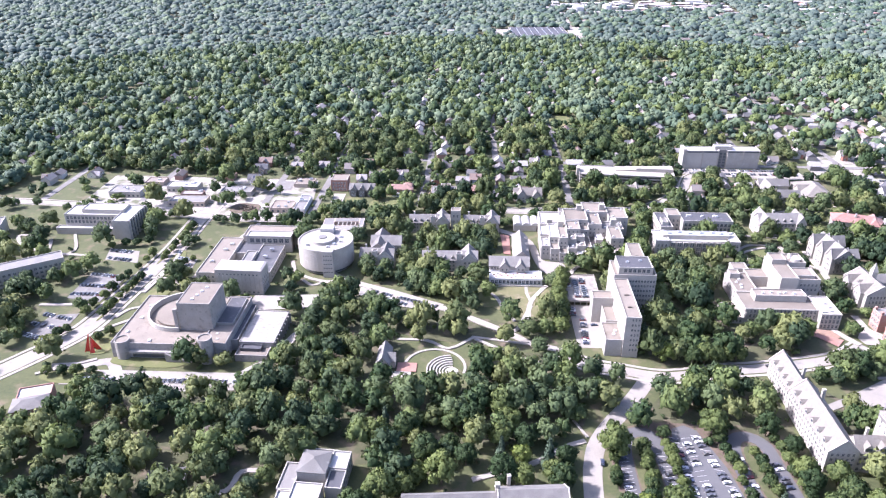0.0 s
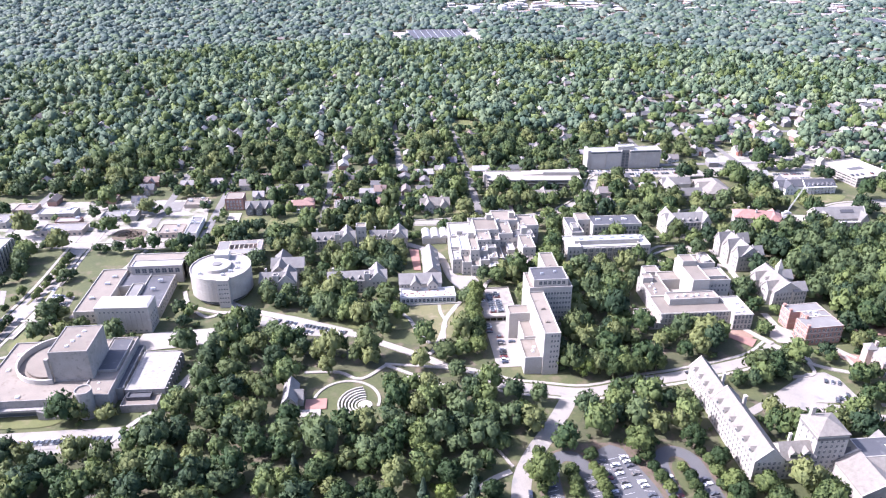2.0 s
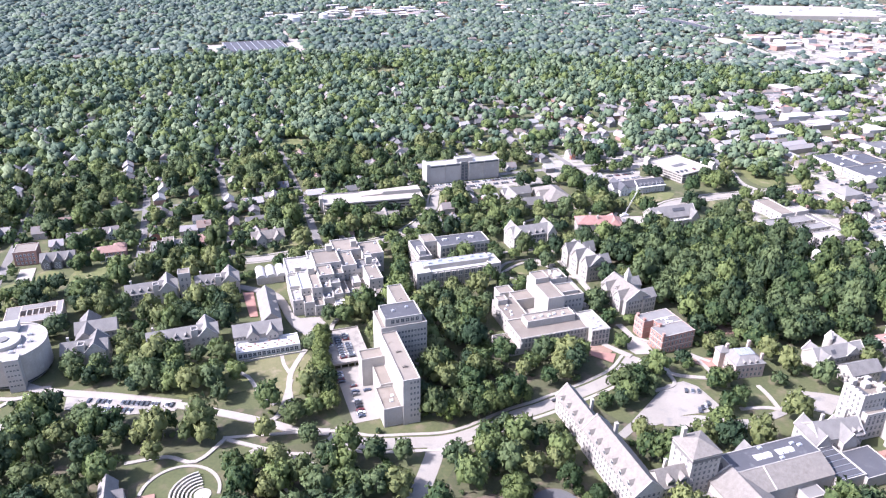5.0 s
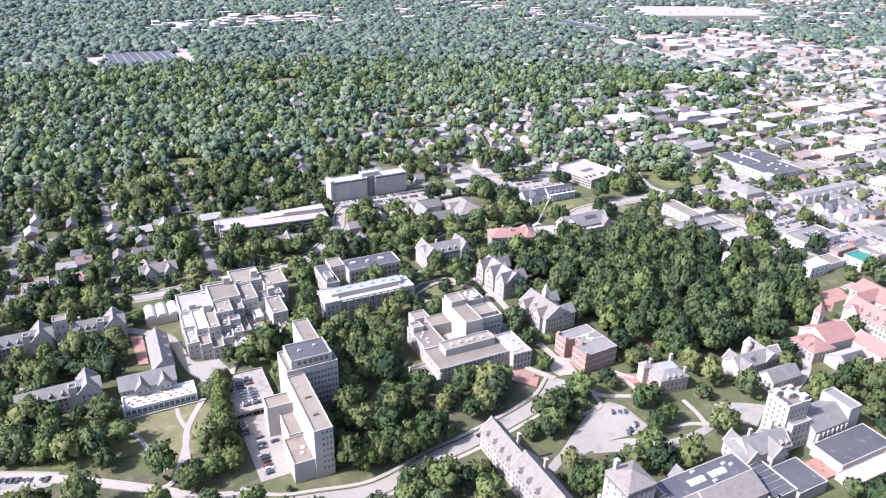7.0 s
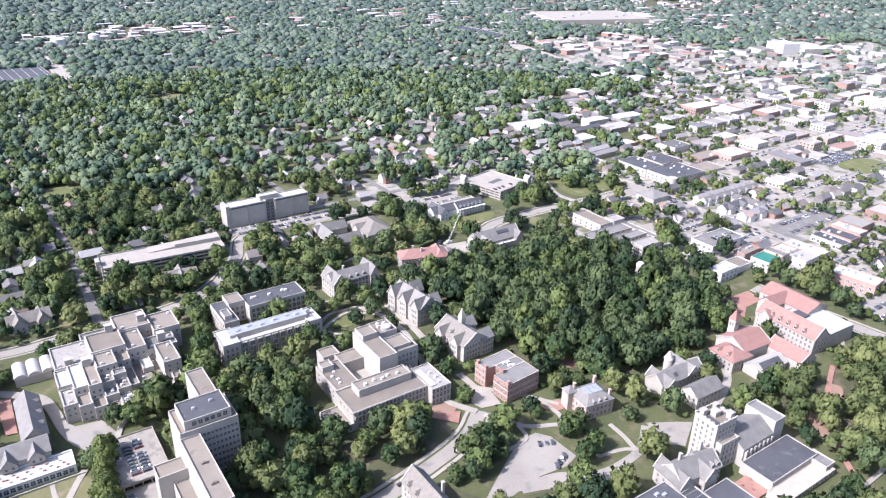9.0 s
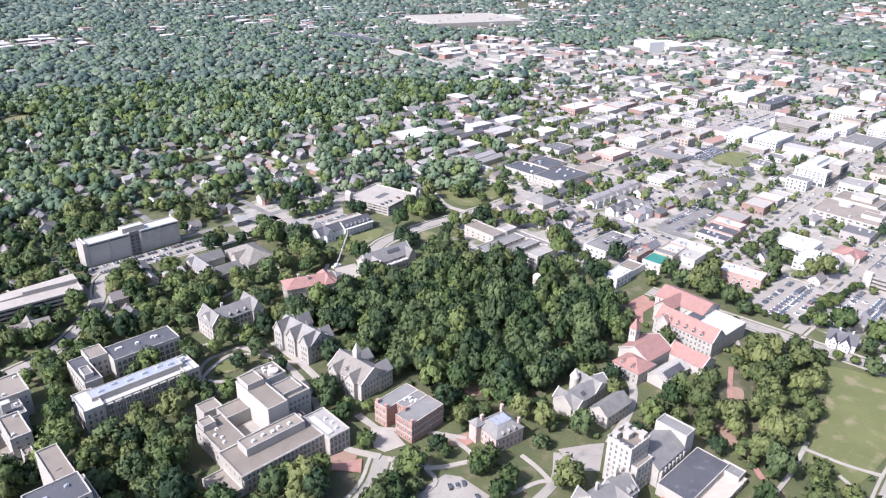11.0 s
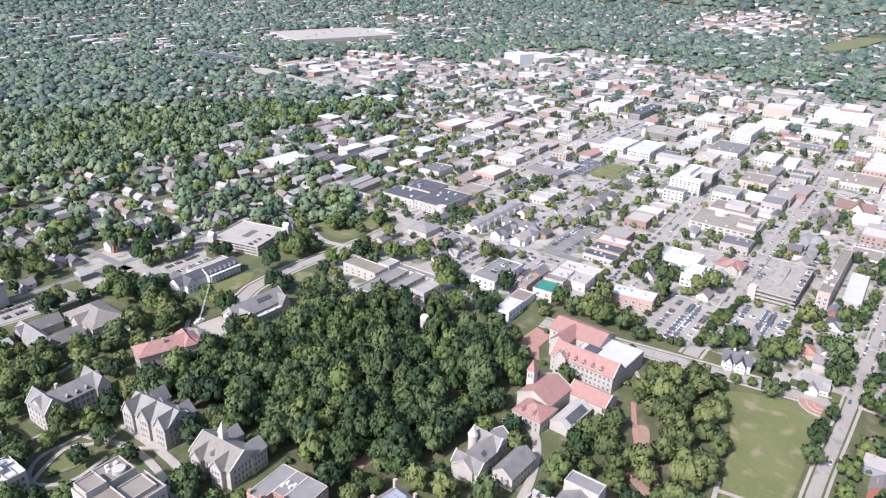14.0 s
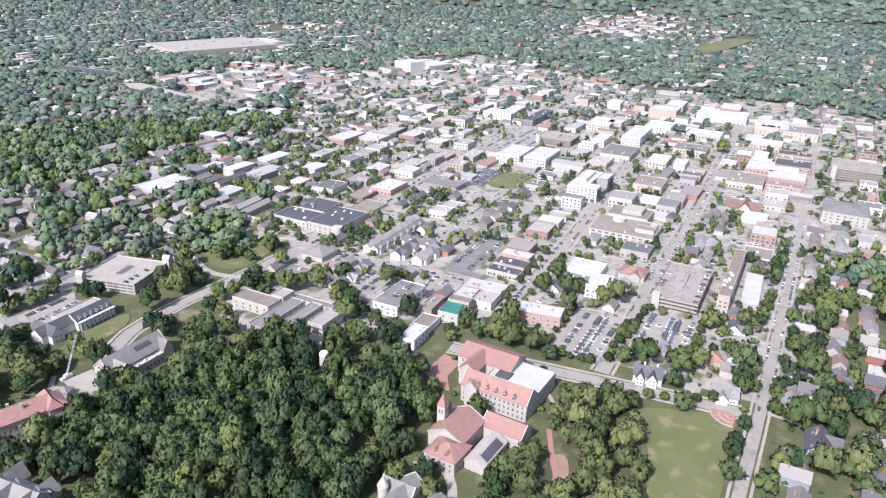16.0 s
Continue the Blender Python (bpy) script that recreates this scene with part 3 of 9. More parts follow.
area("parking_lot", "small car park between avenue and library", "parking lot", [(-198, 534), (-180, 530), (-179, 516), (-196, 516)], ROADWAY)
ribbon("road", "service road in front of the concert hall", "road", [(-219, 385), (-199, 388), (-185, 392), (-177, 383), (-170, 372), (-154, 368), (-127, 369), (-100, 371)], 7, ROADWAY)
for y0, y1 in ((437, 468), (474, 504), (520, 548), (556, 592)):
    area("median", "planted grass strip along the middle of an avenue", "median", [(-217 + (y0 - 434) * 0.085, y0), (-215 + (y0 - 434) * 0.085, y0), (-215 + (y1 - 434) * 0.085, y1), (-217 + (y1 - 434) * 0.085, y1)], LAWN, 0.4, 0.3)
ribbon("road", "long straight street along the campus edge", "road", [(57, 640), (80, 638), (103, 640), (184, 646), (235, 690), (262, 740), (323, 738), (381, 736), (432, 742)], 8, ROADWAY, 1.6)
ribbon("road", "street past low shops at the campus edge", "road", [(-560, 652), (-321, 634), (-230, 618), (-166, 610), (-109, 613)], 8, ROADWAY, 1.6)
ribbon("road", "street past a lawn and a white garage", "road", [(430, 630), (452, 641), (471, 647), (515, 649), (573, 645), (612, 643)], 10, ROADWAY, 2)
ribbon("road", "long straight town street", "road", [(612, 643), (706, 638), (825, 646), (1009, 651), (1220, 657), (1611, 655), (1900, 650)], 12, ROADWAY, 2.5)
ribbon("road", "shopping street of worn asphalt", "road", [(598, 428), (656, 427), (748, 431), (868, 437), (1020, 450), (1304, 470), (1510, 481)], 11, ROADWAY, 2.5)
ribbon("road", STREET, "road", [(560, 440), (566, 380), (573, 323), (577, 289), (581, 250)], 10, ROADWAY, 2)
ribbon("road", STREET, "road", [(430, 238), (486, 242), (584, 240), (706, 239), (969, 237), (1400, 236)], 6.8, ROADWAY, 1.6)
ribbon("road", STREET, "road", [(582, 338), (655, 338), (769, 341), (955, 342), (1313, 351), (1690, 350)], 10, ROADWAY, 2)
ribbon("road", STREET, "road", [(600, 540), (760, 541), (1000, 548), (1400, 560)], 9, ROADWAY, 2)
for k, gx in enumerate((664, 775, 880, 1035, 1130, 1230, 1330, 1440)):
    ribbon("road", STREET, "road", [(gx, 225), (gx - 2, 340), (gx - 4, 440), (gx - 6, 545), (gx - 10, 650), (gx - 14, 760)], 8, ROADWAY, 1.8)
ribbon("road", "curving park drive", "road", [(600, 760), (593, 739), (580, 704), (567, 672), (572, 643)], 6, CONCRETE)
for gx in (-460, -370, -275, -158, -110, -13, 57, 126, 236, 330, 420, 510):
    ribbon("road", "narrow residential street under trees", "road", [(gx, 614 if gx == -110 else 645 if gx < 240 else 760), (gx + 2, 760), (gx, 900), (gx + 3, 1100), (gx + 5, 1340)], 6.5, ASPHALT, grow=-1.8)
for gy in (770, 880, 990, 1100, 1210):
    ribbon("road", "narrow residential street under trees", "road", [(-520, gy), (-200, gy + 2), (100, gy), (400, gy - 3), (620, gy - 8)], 6.5, ASPHALT, grow=-1.8)
ribbon("road", "far country road between woods", "road", [(225, 1340), (226, 1500), (232, 1700), (236, 1850)], 12, CONCRETE)
ribbon("road", "rail line and yard track", "road", [(560, 1800), (865, 1430), (1010, 1250), (1110, 1130)], 14, EARTH)

# lots
LOT = [(265, 385), (290, 400), (302, 400), (307, 393), (308, 374), (298, 371), (283, 373), (256, 369), (252, 377)]
DRIVE = [(240, 368), (256, 375), (274, 371), (290, 368), (309, 358), (327, 357), (342, 360), (358, 371)]
YARD = [(360, 373), (376, 364), (383, 359), (363, 348), (354, 356)]
area("parking_lot", "pale asphalt parking lot below a university tower", "parking lot", [(106, 421), (121, 421), (128, 470), (127, 474), (105, 474)], ROADWAY)
area("planting_island", "mulched planting strips with trees round car park lanes", "planting island", [(112, 288), (202, 288), (200, 345), (150, 352), (116, 346), (110, 320)], MULCH, trees=True)
ribbon("parking_lane", "dark asphalt car park lane looping round an island", "parking lot", [(118, 288), (118, 315), (119, 330), (123, 340), (130, 342.5), (135.5, 338), (137, 325), (138, 313), (139, 288)], 7.5, NEW_ASPHALT)
ribbon("parking_lane", "dark asphalt car park lane looping round an island", "parking lot", [(177, 288), (175, 318), (176, 334), (181, 341), (188, 340.5), (193, 334), (194, 318), (196, 288)], 7.5, NEW_ASPHALT)
area("parking_lot", "dark asphalt parking lot with rows of cars", "parking lot", [(144, 288), (172, 288), (168, 318), (160, 345), (154, 349), (147, 346), (143, 325)], NEW_ASPHALT)
area("planting_island", "grass island with pale kerb inside a car park loop", "planting island", [(122.5, 292), (122.5, 322), (123, 333), (126.2, 338), (130.5, 336.5), (133, 331), (133.5, 310), (134.5, 292)], GRASS)
area("planting_island", "grass island with pale kerb inside a car park loop", "planting island", [(181.5, 292), (179.5, 318), (180.2, 333), (187.2, 335.8), (189.5, 330), (190, 310), (191.5, 292)], GRASS)


def stall_lines():
    m = Mesh()
    for xa, ya, xb, yb, s in ((150, 297, 149, 338, -1), (152, 297, 150, 338, 1), (170, 297, 161, 340, -1), (114.6, 297, 115, 326, 1), (136.4, 297, 134.4, 326, 1)):
        for i in range(13):
            f = i / 12
            x, y = xa + f * (xb - xa), ya + f * (yb - ya)
            m.solid([(x, y, 0.1), (x + s * 5, y + 1, 0.1), (x + s * 5, y + 1.16, 0.1), (x, y + 0.16, 0.1)], [(x, y, 0.36), (x + s * 5, y + 1, 0.36), (x + s * 5, y + 1.16, 0.36), (x, y + 0.16, 0.36)], bottom=False)
    tagged(new("stall_lines", m.data("stall_lines", [WHITE_PAINT])), "worn white stall lines on dark asphalt", "markings", kind="stuff")


stall_lines()
area("parking_lot", "pale concrete parking court under trees", "parking lot", LOT, ROADWAY, grow=2)
ribbon("road", "pale drive between parking court and stone hall", "road", DRIVE, 5, ROADWAY)
area("plaza", "pale paved yard beside a stone hall tower", "plaza", YARD, ROADWAY)
area("parking_lot", "town parking lot of worn asphalt", "parking lot", [(590, 343), (664, 344), (662, 380), (590, 378)], ROADWAY)
area("parking_lot", "town parking lot of worn asphalt", "parking lot", [(630, 292), (690, 292), (686, 331), (632, 331)], ROADWAY)
area("parking_lot", "parking lot beside a long slab building", "parking lot", [(250, 742), (372, 738), (370, 756), (250, 757)], ROADWAY)
area("parking_lot", "theatre car park with rows of cars", "parking lot", [(-205, 368), (-95, 370), (-95, 384), (-205, 383)], ROADWAY)
area("parking_lot", "large car park beside the avenue", "parking lot", [(-254, 421), (-250, 443), (-232, 446), (-232, 431), (-240, 411)], ASPHALT)
area("parking_lot", "large car park beside the avenue", "parking lot", [(-252, 466), (-226, 462), (-223, 496), (-252, 504)], ASPHALT)
area("parking_lot", "row of parking below college halls", "parking lot", [(-46, 500), (-42, 490), (15, 462), (18, 470), (-20, 489)], ROADWAY, grow=4)
area("parking_lot", "car park among town houses", "parking lot", [(630, 590), (662, 590), (666, 612), (630, 612)], ROADWAY)
area("parking_lot", "car park among town houses", "parking lot", [(673, 502), (673, 470), (682, 470), (682, 482), (760, 484), (760, 508), (697, 509)], ASPHALT)
area("parking_lot", "car park between town shops", "parking lot", [(586, 540), (645, 538), (645, 558), (600, 558)], ROADWAY)
area("parking_lot", "car park between town shops", "parking lot", [(614, 488), (656, 487), (657, 508), (616, 510)], ROADWAY)
area("parking_lot", "car park behind the long white garage", "parking lot", [(430, 706), (448, 694), (478, 710), (476, 734), (436, 735)], ROADWAY)
area("parking_lot", "wide town car park", "parking lot", [(1060, 580), (1220, 590), (1220, 640), (1060, 640)], ROADWAY)
# lawns
area("lawn", "open mown park lawn with worn patches", "lawn", [(440, 250), (566, 251), (574, 257), (554, 312), (536, 302), (516, 291), (473, 283), (440, 276)], LAWN)
area("lawn", "dry sloping lawn before a white terrace", "lawn", [(52, 462), (86, 452), (96, 480), (92, 500), (48, 496)], DRY)
area("lawn", "oval lawn edged with shrubs", "lawn", [(271 + 11 * math.cos(a / 3), 560 + 7 * math.sin(a / 3)) for a in range(19)], LAWN)
area("lawn", "long grass strip beside the avenue", "lawn", [(-198, 511), (-203, 533), (-195, 549), (-187, 519)], LAWN)
area("lawn", "grass before the concert hall", "lawn", [(-185, 388), (-140, 386), (-135, 398), (-185, 400)], LAWN)
area("lawn", "grass before the concert hall", "lawn", [(-199, 459), (-196, 488), (-180, 488), (-182, 468)], LAWN)
area("lawn", "grass island with small trees before the concert hall", "lawn", [(-223, 374), (-213, 382), (-184, 383), (-179, 372), (-206, 368)], LAWN)
area("lawn", "grass between avenue and concert hall", "lawn", [(-208, 400), (-190, 398), (-188, 436), (-203, 420)], LAWN)
area("parking_lot", "dark car park beside the green town square", "parking lot", [(897, 600), (914, 577), (973, 584), (982, 609)], NEW_ASPHALT)
area("lawn", "green square with bare soil edges", "lawn", [(916, 534), (992, 535), (974, 583), (910, 577)], LAWN)
take([(868, 534), (915, 534), (900, 604), (868, 600)])
area("parking_lot", "asphalt yard beside a long shed", "parking lot", [(-154, 678), (-142, 679), (-142, 701), (-155, 702)], ASPHALT)
area("bare_ground", "brown broken ground of a cleared building plot", "ground", [(-187, 622), (-160, 619), (-158, 642), (-185, 645)], MULCH)
area("lawn", "green garden with planted rows beside a street", "lawn", [(-106, 621), (-64, 626), (-66, 660), (-84, 663), (-84, 647), (-106, 648)], LAWN)
area("lawn", "shaded lawn before brick houses", "lawn", [(-60, 625), (-30, 624), (-19, 646), (-22, 662), (-60, 662)], LAWN)
area("plaza", "pale paved forecourt before a brick apartment block", "plaza", [(-97, 650), (-86, 649), (-86, 671), (-97, 671)], CONCRETE)
area("plaza", "grey paved forecourt of a gothic hall", "plaza", [(-14, 622), (12, 611), (3, 599), (-13, 602)], ROADWAY)
area("lawn", "lawn beside a stone villa", "lawn", [(101, 655), (113, 653), (120, 682), (108, 687)], LAWN)
area("lawn", "lawn beside a stone hall", "lawn", [(421, 668), (456, 674), (485, 671), (470, 655), (439, 652), (420, 656)], LAWN)
area("lawn", "grass around college halls", "lawn", [(12, 470), (60, 466), (55, 490), (15, 492)], LAWN, trees=True)
area("lawn", "green park around the curving drive", "lawn", [(582, 652), (578, 672), (584, 692), (602, 723), (640, 725), (650, 660)], LAWN, trees=True)
area("playing_field", "pale sports field among woods", "field", [(300, 1235), (368, 1240), (372, 1310), (305, 1300)], DRY)
area("playing_field", "small clearing among houses", "field", [(125, 905), (160, 905), (160, 950), (125, 950)], LAWN)
for pts in ([(484, 340), (490, 330), (468, 322), (450, 327), (438, 303), (429, 299), (431, 309), (447, 334), (466, 329)], [(345, 440), (375, 432), (380, 446), (350, 452)], [(250, 443), (275, 437), (282, 447), (255, 452)], [(318, 412), (340, 404), (342, 412), (322, 420)]):
    area("bare_ground", "bare reddish earth under trees", "ground", pts, EARTH, trees=True)
area("plaza", "red brick paved plaza at a campus gate", "plaza", [(524, 440), (550, 439), (545, 424), (526, 424), (511, 415), (512, 426)], RED_PAVER)
area("plaza", "pale concrete plaza before a brick hall", "plaza", [(288, 440), (290, 433), (302, 430), (305, 446), (301, 452), (301, 468), (296, 468), (297, 454)], CONCRETE)
area("plaza", "red brick terrace beside a brick house", "plaza", [(326, 416), (335, 414), (333, 407), (323, 408)], RED_PAVER)
area("plaza", "red paved corner garden with pale walls", "plaza", [(562, 253), (574, 252), (577, 257), (576, 268), (567, 266)], RED_PAVER)


def corner_garden():
    g = thing("garden_wall", "low pale stone walls stepping round a red paved corner", "wall", 575, 254)
    for r, z in ((13.5, 1.1), (9.0, 0.8), (5.0, 0.6)):
        part("wall", Mesh().arc(0, 0, r - 0.45, r, 95, 185, 16, 0, z), PALE, g)


corner_garden()
area("plaza", "pale forecourt of the concert hall", "plaza", [(-120, 455), (-60, 462), (-62, 480), (-118, 476)], CONCRETE)
area("plaza", "pale builders' yard of bare stone dust", "plaza", [(399, 630), (418, 627), (410, 606), (392, 598), (381, 602), (394, 612)], CONCRETE)
area("bare_ground", "bare tan soil of a builders' yard", "ground", [(502, 642), (512, 634), (505, 598), (486, 596), (480, 610)], DRY)
ribbon("road", "pale circular drive among tall trees", "road", [(440, 400), (446, 387), (435, 374), (410, 363), (385, 357)], 5, CONCRETE)
ribbon("road", "short drive out of a car park", "road", [(268, 371), (285, 365), (303, 358), (320, 351)], 6, ROADWAY)
# paths
PATHS = [([(64, 312), (78, 320.7), (88.7, 329), (99.4, 334)], 3.2), ([(94.9, 350.5), (101, 337)], 1.4), ([(52.5, 415.6), (63.7, 384.9)], 1.8), ([(52.5, 415.6), (63.4, 402.8)], 1.8), ([(52.6, 417.3), (70.4, 407.5), (80, 404)], 2.2), ([(317, 368), (333, 364), (338, 360)], 2.4), ([(342, 383), (341, 372), (338, 360)], 2.4), ([(324, 423), (324, 406), (322, 399)], 2.4), ([(301, 426), (299, 408)], 2.2), ([(304, 566), (304, 540), (303, 520), (300, 500)], 4.5), ([(252, 594), (278, 592), (294, 590), (309, 582)], 2.6), ([(250, 559), (261, 566), (275, 571), (285, 564), (297, 561)], 2.4), ([(275, 540), (295, 543), (305, 532)], 2.4), ([(280, 655), (304, 645), (327, 650), (373, 662)], 2.6), ([(-90, 501), (-80, 493), (-70, 499), (-60, 492)], 2.5), ([(61, 436), (69, 442), (79, 471)], 3.0), ([(288, 428), (300, 408), (318, 398)], 3.0), ([(76, 448), (77, 465), (80, 478), (86, 490), (92, 500)], 3.2), ([(77, 499), (77, 488), (79, 478)], 2.2),
         ([(-69, 511), (-53, 500), (-13, 481), (22, 462), (61, 436), (76, 424), (92, 418)], 5.5), ([(40, 428), (62, 412), (80, 396)], 2.4), ([(38, 430), (70, 424), (95, 418)], 2.0),
         ([(-10, 425), (10, 424), (24, 416), (40, 430)], 2.2), ([(64, 312), (52, 308), (40, 303)], 3.2), ([(-60, 304), (-75, 303), (-79, 290), (-100, 284)], 3.0),
         ([(51, 416), (61, 392), (72, 368)], 2.2), ([(413, 279), (436, 280), (467, 284)], 2.4), ([(460, 283), (463, 263), (469, 246)], 2.2), ([(440, 238), (452, 262)], 2.2),
         ([(302, 448), (318, 430), (330, 412)], 2.6), ([(286, 432), (276, 452), (280, 476), (290, 500), (296, 540), (286, 575)], 4), ([(286, 575), (262, 575), (250, 560), (262, 545), (284, 548)], 2.2),
         ([(-206, 498), (-189, 497), (-172, 486)], 2.8), ([(-211, 423), (-191, 442)], 2.4), ([(-205, 442), (-200, 453), (-190, 457)], 2.4), ([(-266, 456), (-228, 458)], 3), ([(-334, 566), (-346, 565), (-335, 550), (-319, 541), (-304, 535), (-270, 532)], 3), ([(-200, 476), (-197, 505), (-198, 554), (-200, 600)], 2.4), ([(-224, 377), (-194, 394)], 2.2), ([(-108, 368), (-97, 388), (-83, 403), (-77, 422)], 3), ([(-172, 500), (-165, 540), (-150, 600)], 3), ([(-60, 480), (-55, 505), (-70, 498), (-95, 510), (-104, 530)], 3),
         ([(-100, 400), (-80, 420), (-66, 470)], 4), ([(298, 415), (295, 399), (280, 397)], 2.2), ([(46, 492), (55, 481), (60, 464), (67, 450)], 2.4),
         ([(540, 455), (520, 470), (480, 520)], 2.5), ([(-315, 560), (-300, 530), (-285, 540), (-300, 570)], 2.5), ([(250, 540), (285, 536)], 3), ([(505, 338), (520, 345), (556, 372)], 2.5),
         ([(588, 236), (584, 215), (560, 190)], 2), ([(340, 585), (360, 600), (400, 640)], 3), ([(108, 506), (118, 530), (150, 545), (168, 548)], 3)]
area("parking_lot", "narrow strip of asphalt parking beside a campus drive", "parking lot", [(-44, 492), (16, 466), (14, 461), (-10, 465), (-44, 480)], ROADWAY)
take([(-48, 494), (18, 466), (60, 440), (54, 430), (10, 450), (-44, 470)], 0, OPEN)
take([(508, 350), (484, 344), (462, 333), (444, 316), (428, 304), (434, 297), (452, 306), (472, 322), (490, 331), (508, 343)], 0, OPEN)
ribbon("footpath", "red brick walk through park trees", "path", [(506, 347), (484, 337), (468, 328), (451, 313), (431, 300), (420, 288)], 3.0, RED_PAVER, grow=0.0)
for pts, width in PATHS:
    ribbon("footpath", "pale concrete footpath across campus grass", "path", pts, width, CONCRETE, grow=2.5 if width > 4 else 1.0)
ribbon("road", "service drive curving round a stepped stone hall", "road", [(100, 513), (96, 520), (91.5, 528), (88, 543), (86, 560), (82, 575), (71, 586), (55, 598)], 6, ROADWAY)
area("plaza", "grey paved turning place below a stepped stone hall", "plaza", [(90, 545), (94, 538.5), (107, 536.5), (112, 520.5), (105, 516.5), (96, 521), (89.5, 526.5), (88.4, 533)], ROADWAY)
area("plaza", "sunken red brick patio beside a slate-roofed wing", "plaza", [(60, 586), (67.5, 585), (67.5, 549), (62, 550)], RED_PAVER)
area("plaza", "red brick terrace before a stone complex", "plaza", [(258, 447.5), (278, 437), (271, 429), (262, 440)], RED_PAVER)


# ---- campus buildings ----
def university_tower():
    b = Building("university_tower", "tall pale limestone university tower with lower wings", "building", 0, 0)
    b.flat(131.5, 412, 141, 461, 29.2, PALE, GRAVEL)
    b.flat(121, 413, 131.5, 433, 12.2, PALE, GRAVEL).flat(124, 433, 131.5, 452, 13.6, PALE, GRAVEL).flat(118, 452, 131.5, 462, 19, PALE, GRAVEL)
    b.flat(132, 461, 160, 482, 32, PALE, GRAVEL).flat(135, 463, 157.5, 480, 36.5, PALE, DARK_ROOF, z0=31)
    b.flat(149, 482, 158.5, 514, 30, PALE, GRAVEL)
    floors = [1.2 + 3.6 * k for k in range(8)]
    b.windows("S", 135, 140.6, 412, floors[1:], 3, 0.9, 1.5, PALE)
    b.windows("S", 142, 159.6, 461, floors, 9, 1.1, 1.6, PALE)
    b.windows("S", 138, 156, 463, [32.8], 6, 1.9, 2.4, PALE)
    b.windows("E", 463, 481, 160, floors, 5, 1.1, 1.6, PALE)
    b.units([(136, 425), (136.5, 440), (141, 470), (150, 472), (153.5, 496)], 28.6, GRAVEL, (2.6, 1.4, 0.8))
    b.units([(127, 420), (128.5, 424)], 11.5, WHITE_PAINT, (1.8, 1.8, 0.6))
    b.units([(142, 472), (151, 474)], 35.8, METAL, (1.8, 1.4, 0.8))


def parking_deck():
    b = Building("parking_deck", "low concrete parking deck beside the university tower", "parking deck", 0, 0)
    m = Mesh().box(104, 473, 2.9, 128, 512, 3.4)
    for x0, y0, x1, y1 in ((104, 473, 104.4, 512), (127.6, 473, 128, 512), (104.4, 473, 127.6, 473.4), (104.4, 511.6, 127.6, 512)):
        m.box(x0, y0, 3.4, x1, y1, 4.3)
    part("deck", m, DECK, b.ob)
    for k in range(6):
        part("column", Mesh().box(105 + 4.3 * k, 473.6, 0, 105.6 + 4.3 * k, 474.2, 2.9), CONCRETE, b.ob)
    part("retaining_wall", Mesh().box(104, 480, 0, 128, 512, 2.9), PRECAST, b.ob)
    b.claim(104, 473, 128, 512)


def parking_garage():
    b = Building("parking_garage", "long open-sided concrete parking garage with a sloping ramp", "parking garage", 188, 720, -4)
    for k in range(4):
        z = 0.2 + 3.0 * k
        part("floor_slab", Mesh().box(-46, -13, z - 0.2, 46, 13, z + 0.25), CONCRETE, b.ob)
        for y in (-13, 12.7):
            part("parapet", Mesh().box(-46, y, z + 0.25, 46, y + 0.3, z + 1.3), PALE, b.ob)
        for x in (-46, 45.7):
            part("parapet", Mesh().box(x, -12.7, z + 0.25, x + 0.3, 12.7, z + 1.3), PALE, b.ob)
    for k in range(12):
        part("column", Mesh().box(-45.6 + 8.25 * k, -13.1, 0, -45 + 8.25 * k, -12.6, 10.4), CONCRETE, b.ob)
    # solid dark fill stands in for the shade between the open decks
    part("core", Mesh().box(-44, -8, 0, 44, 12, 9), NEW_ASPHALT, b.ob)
    part("ramp", Mesh().solid([(-10, 2, 9.5), (46, 2, 9.5), (46, 13.2, 9.5), (-10, 13.2, 9.5)], [(-10, 2, 10), (46, 2, 12.6), (46, 13.2, 12.6), (-10, 13.2, 10)]), CONCRETE, b.ob)
    part("ramp_parapet", Mesh().box(10, 1.6, 9.4, 46, 2, 12.9), PALE, b.ob)
    part("stair_tower", Mesh().box(-49, -6, 0, -46, 2, 13.5), PALE, b.ob)
    b.claim(-49, -13, 46, 13)


def slab_hall():
    b = Building("slab_hall", "long pale slab hall with blank walls and a dark stair core", "building", 294, 767, 1.5)
    b.flat(-38, -7, -4, 7, 19.5, PALE, WHITE_ROOF).flat(4, -7, 38, 7, 19.5, PALE, WHITE_ROOF)
    b.flat(-4, -6, 4, 6, 20, GREY_ROOF, WHITE_ROOF).flat(-8, -3, 10, 5, 23, PALE, WHITE_ROOF, z0=18)
    b.flat(-41, -7.5, -38, 7.5, 21, PALE, WHITE_ROOF)
    b.windows("S", -4, 4, -6, [2, 5.2, 8.4, 11.6, 14.8], 2, 2.6, 2.2, GREY_ROOF)
    for x in (-37, -21, -5, 5, 21, 37):
        part("pier", Mesh().box(x - 0.4, -7.6, 0, x + 0.4, -7, 19.5), PALE, b.ob)
    part("eave_band", Mesh().box(-38, -7.4, 17.4, -4, -7, 18.6), GLASS, b.ob)
    part("eave_band", Mesh().box(4, -7.4, 17.4, 38, -7, 18.6), GLASS, b.ob)


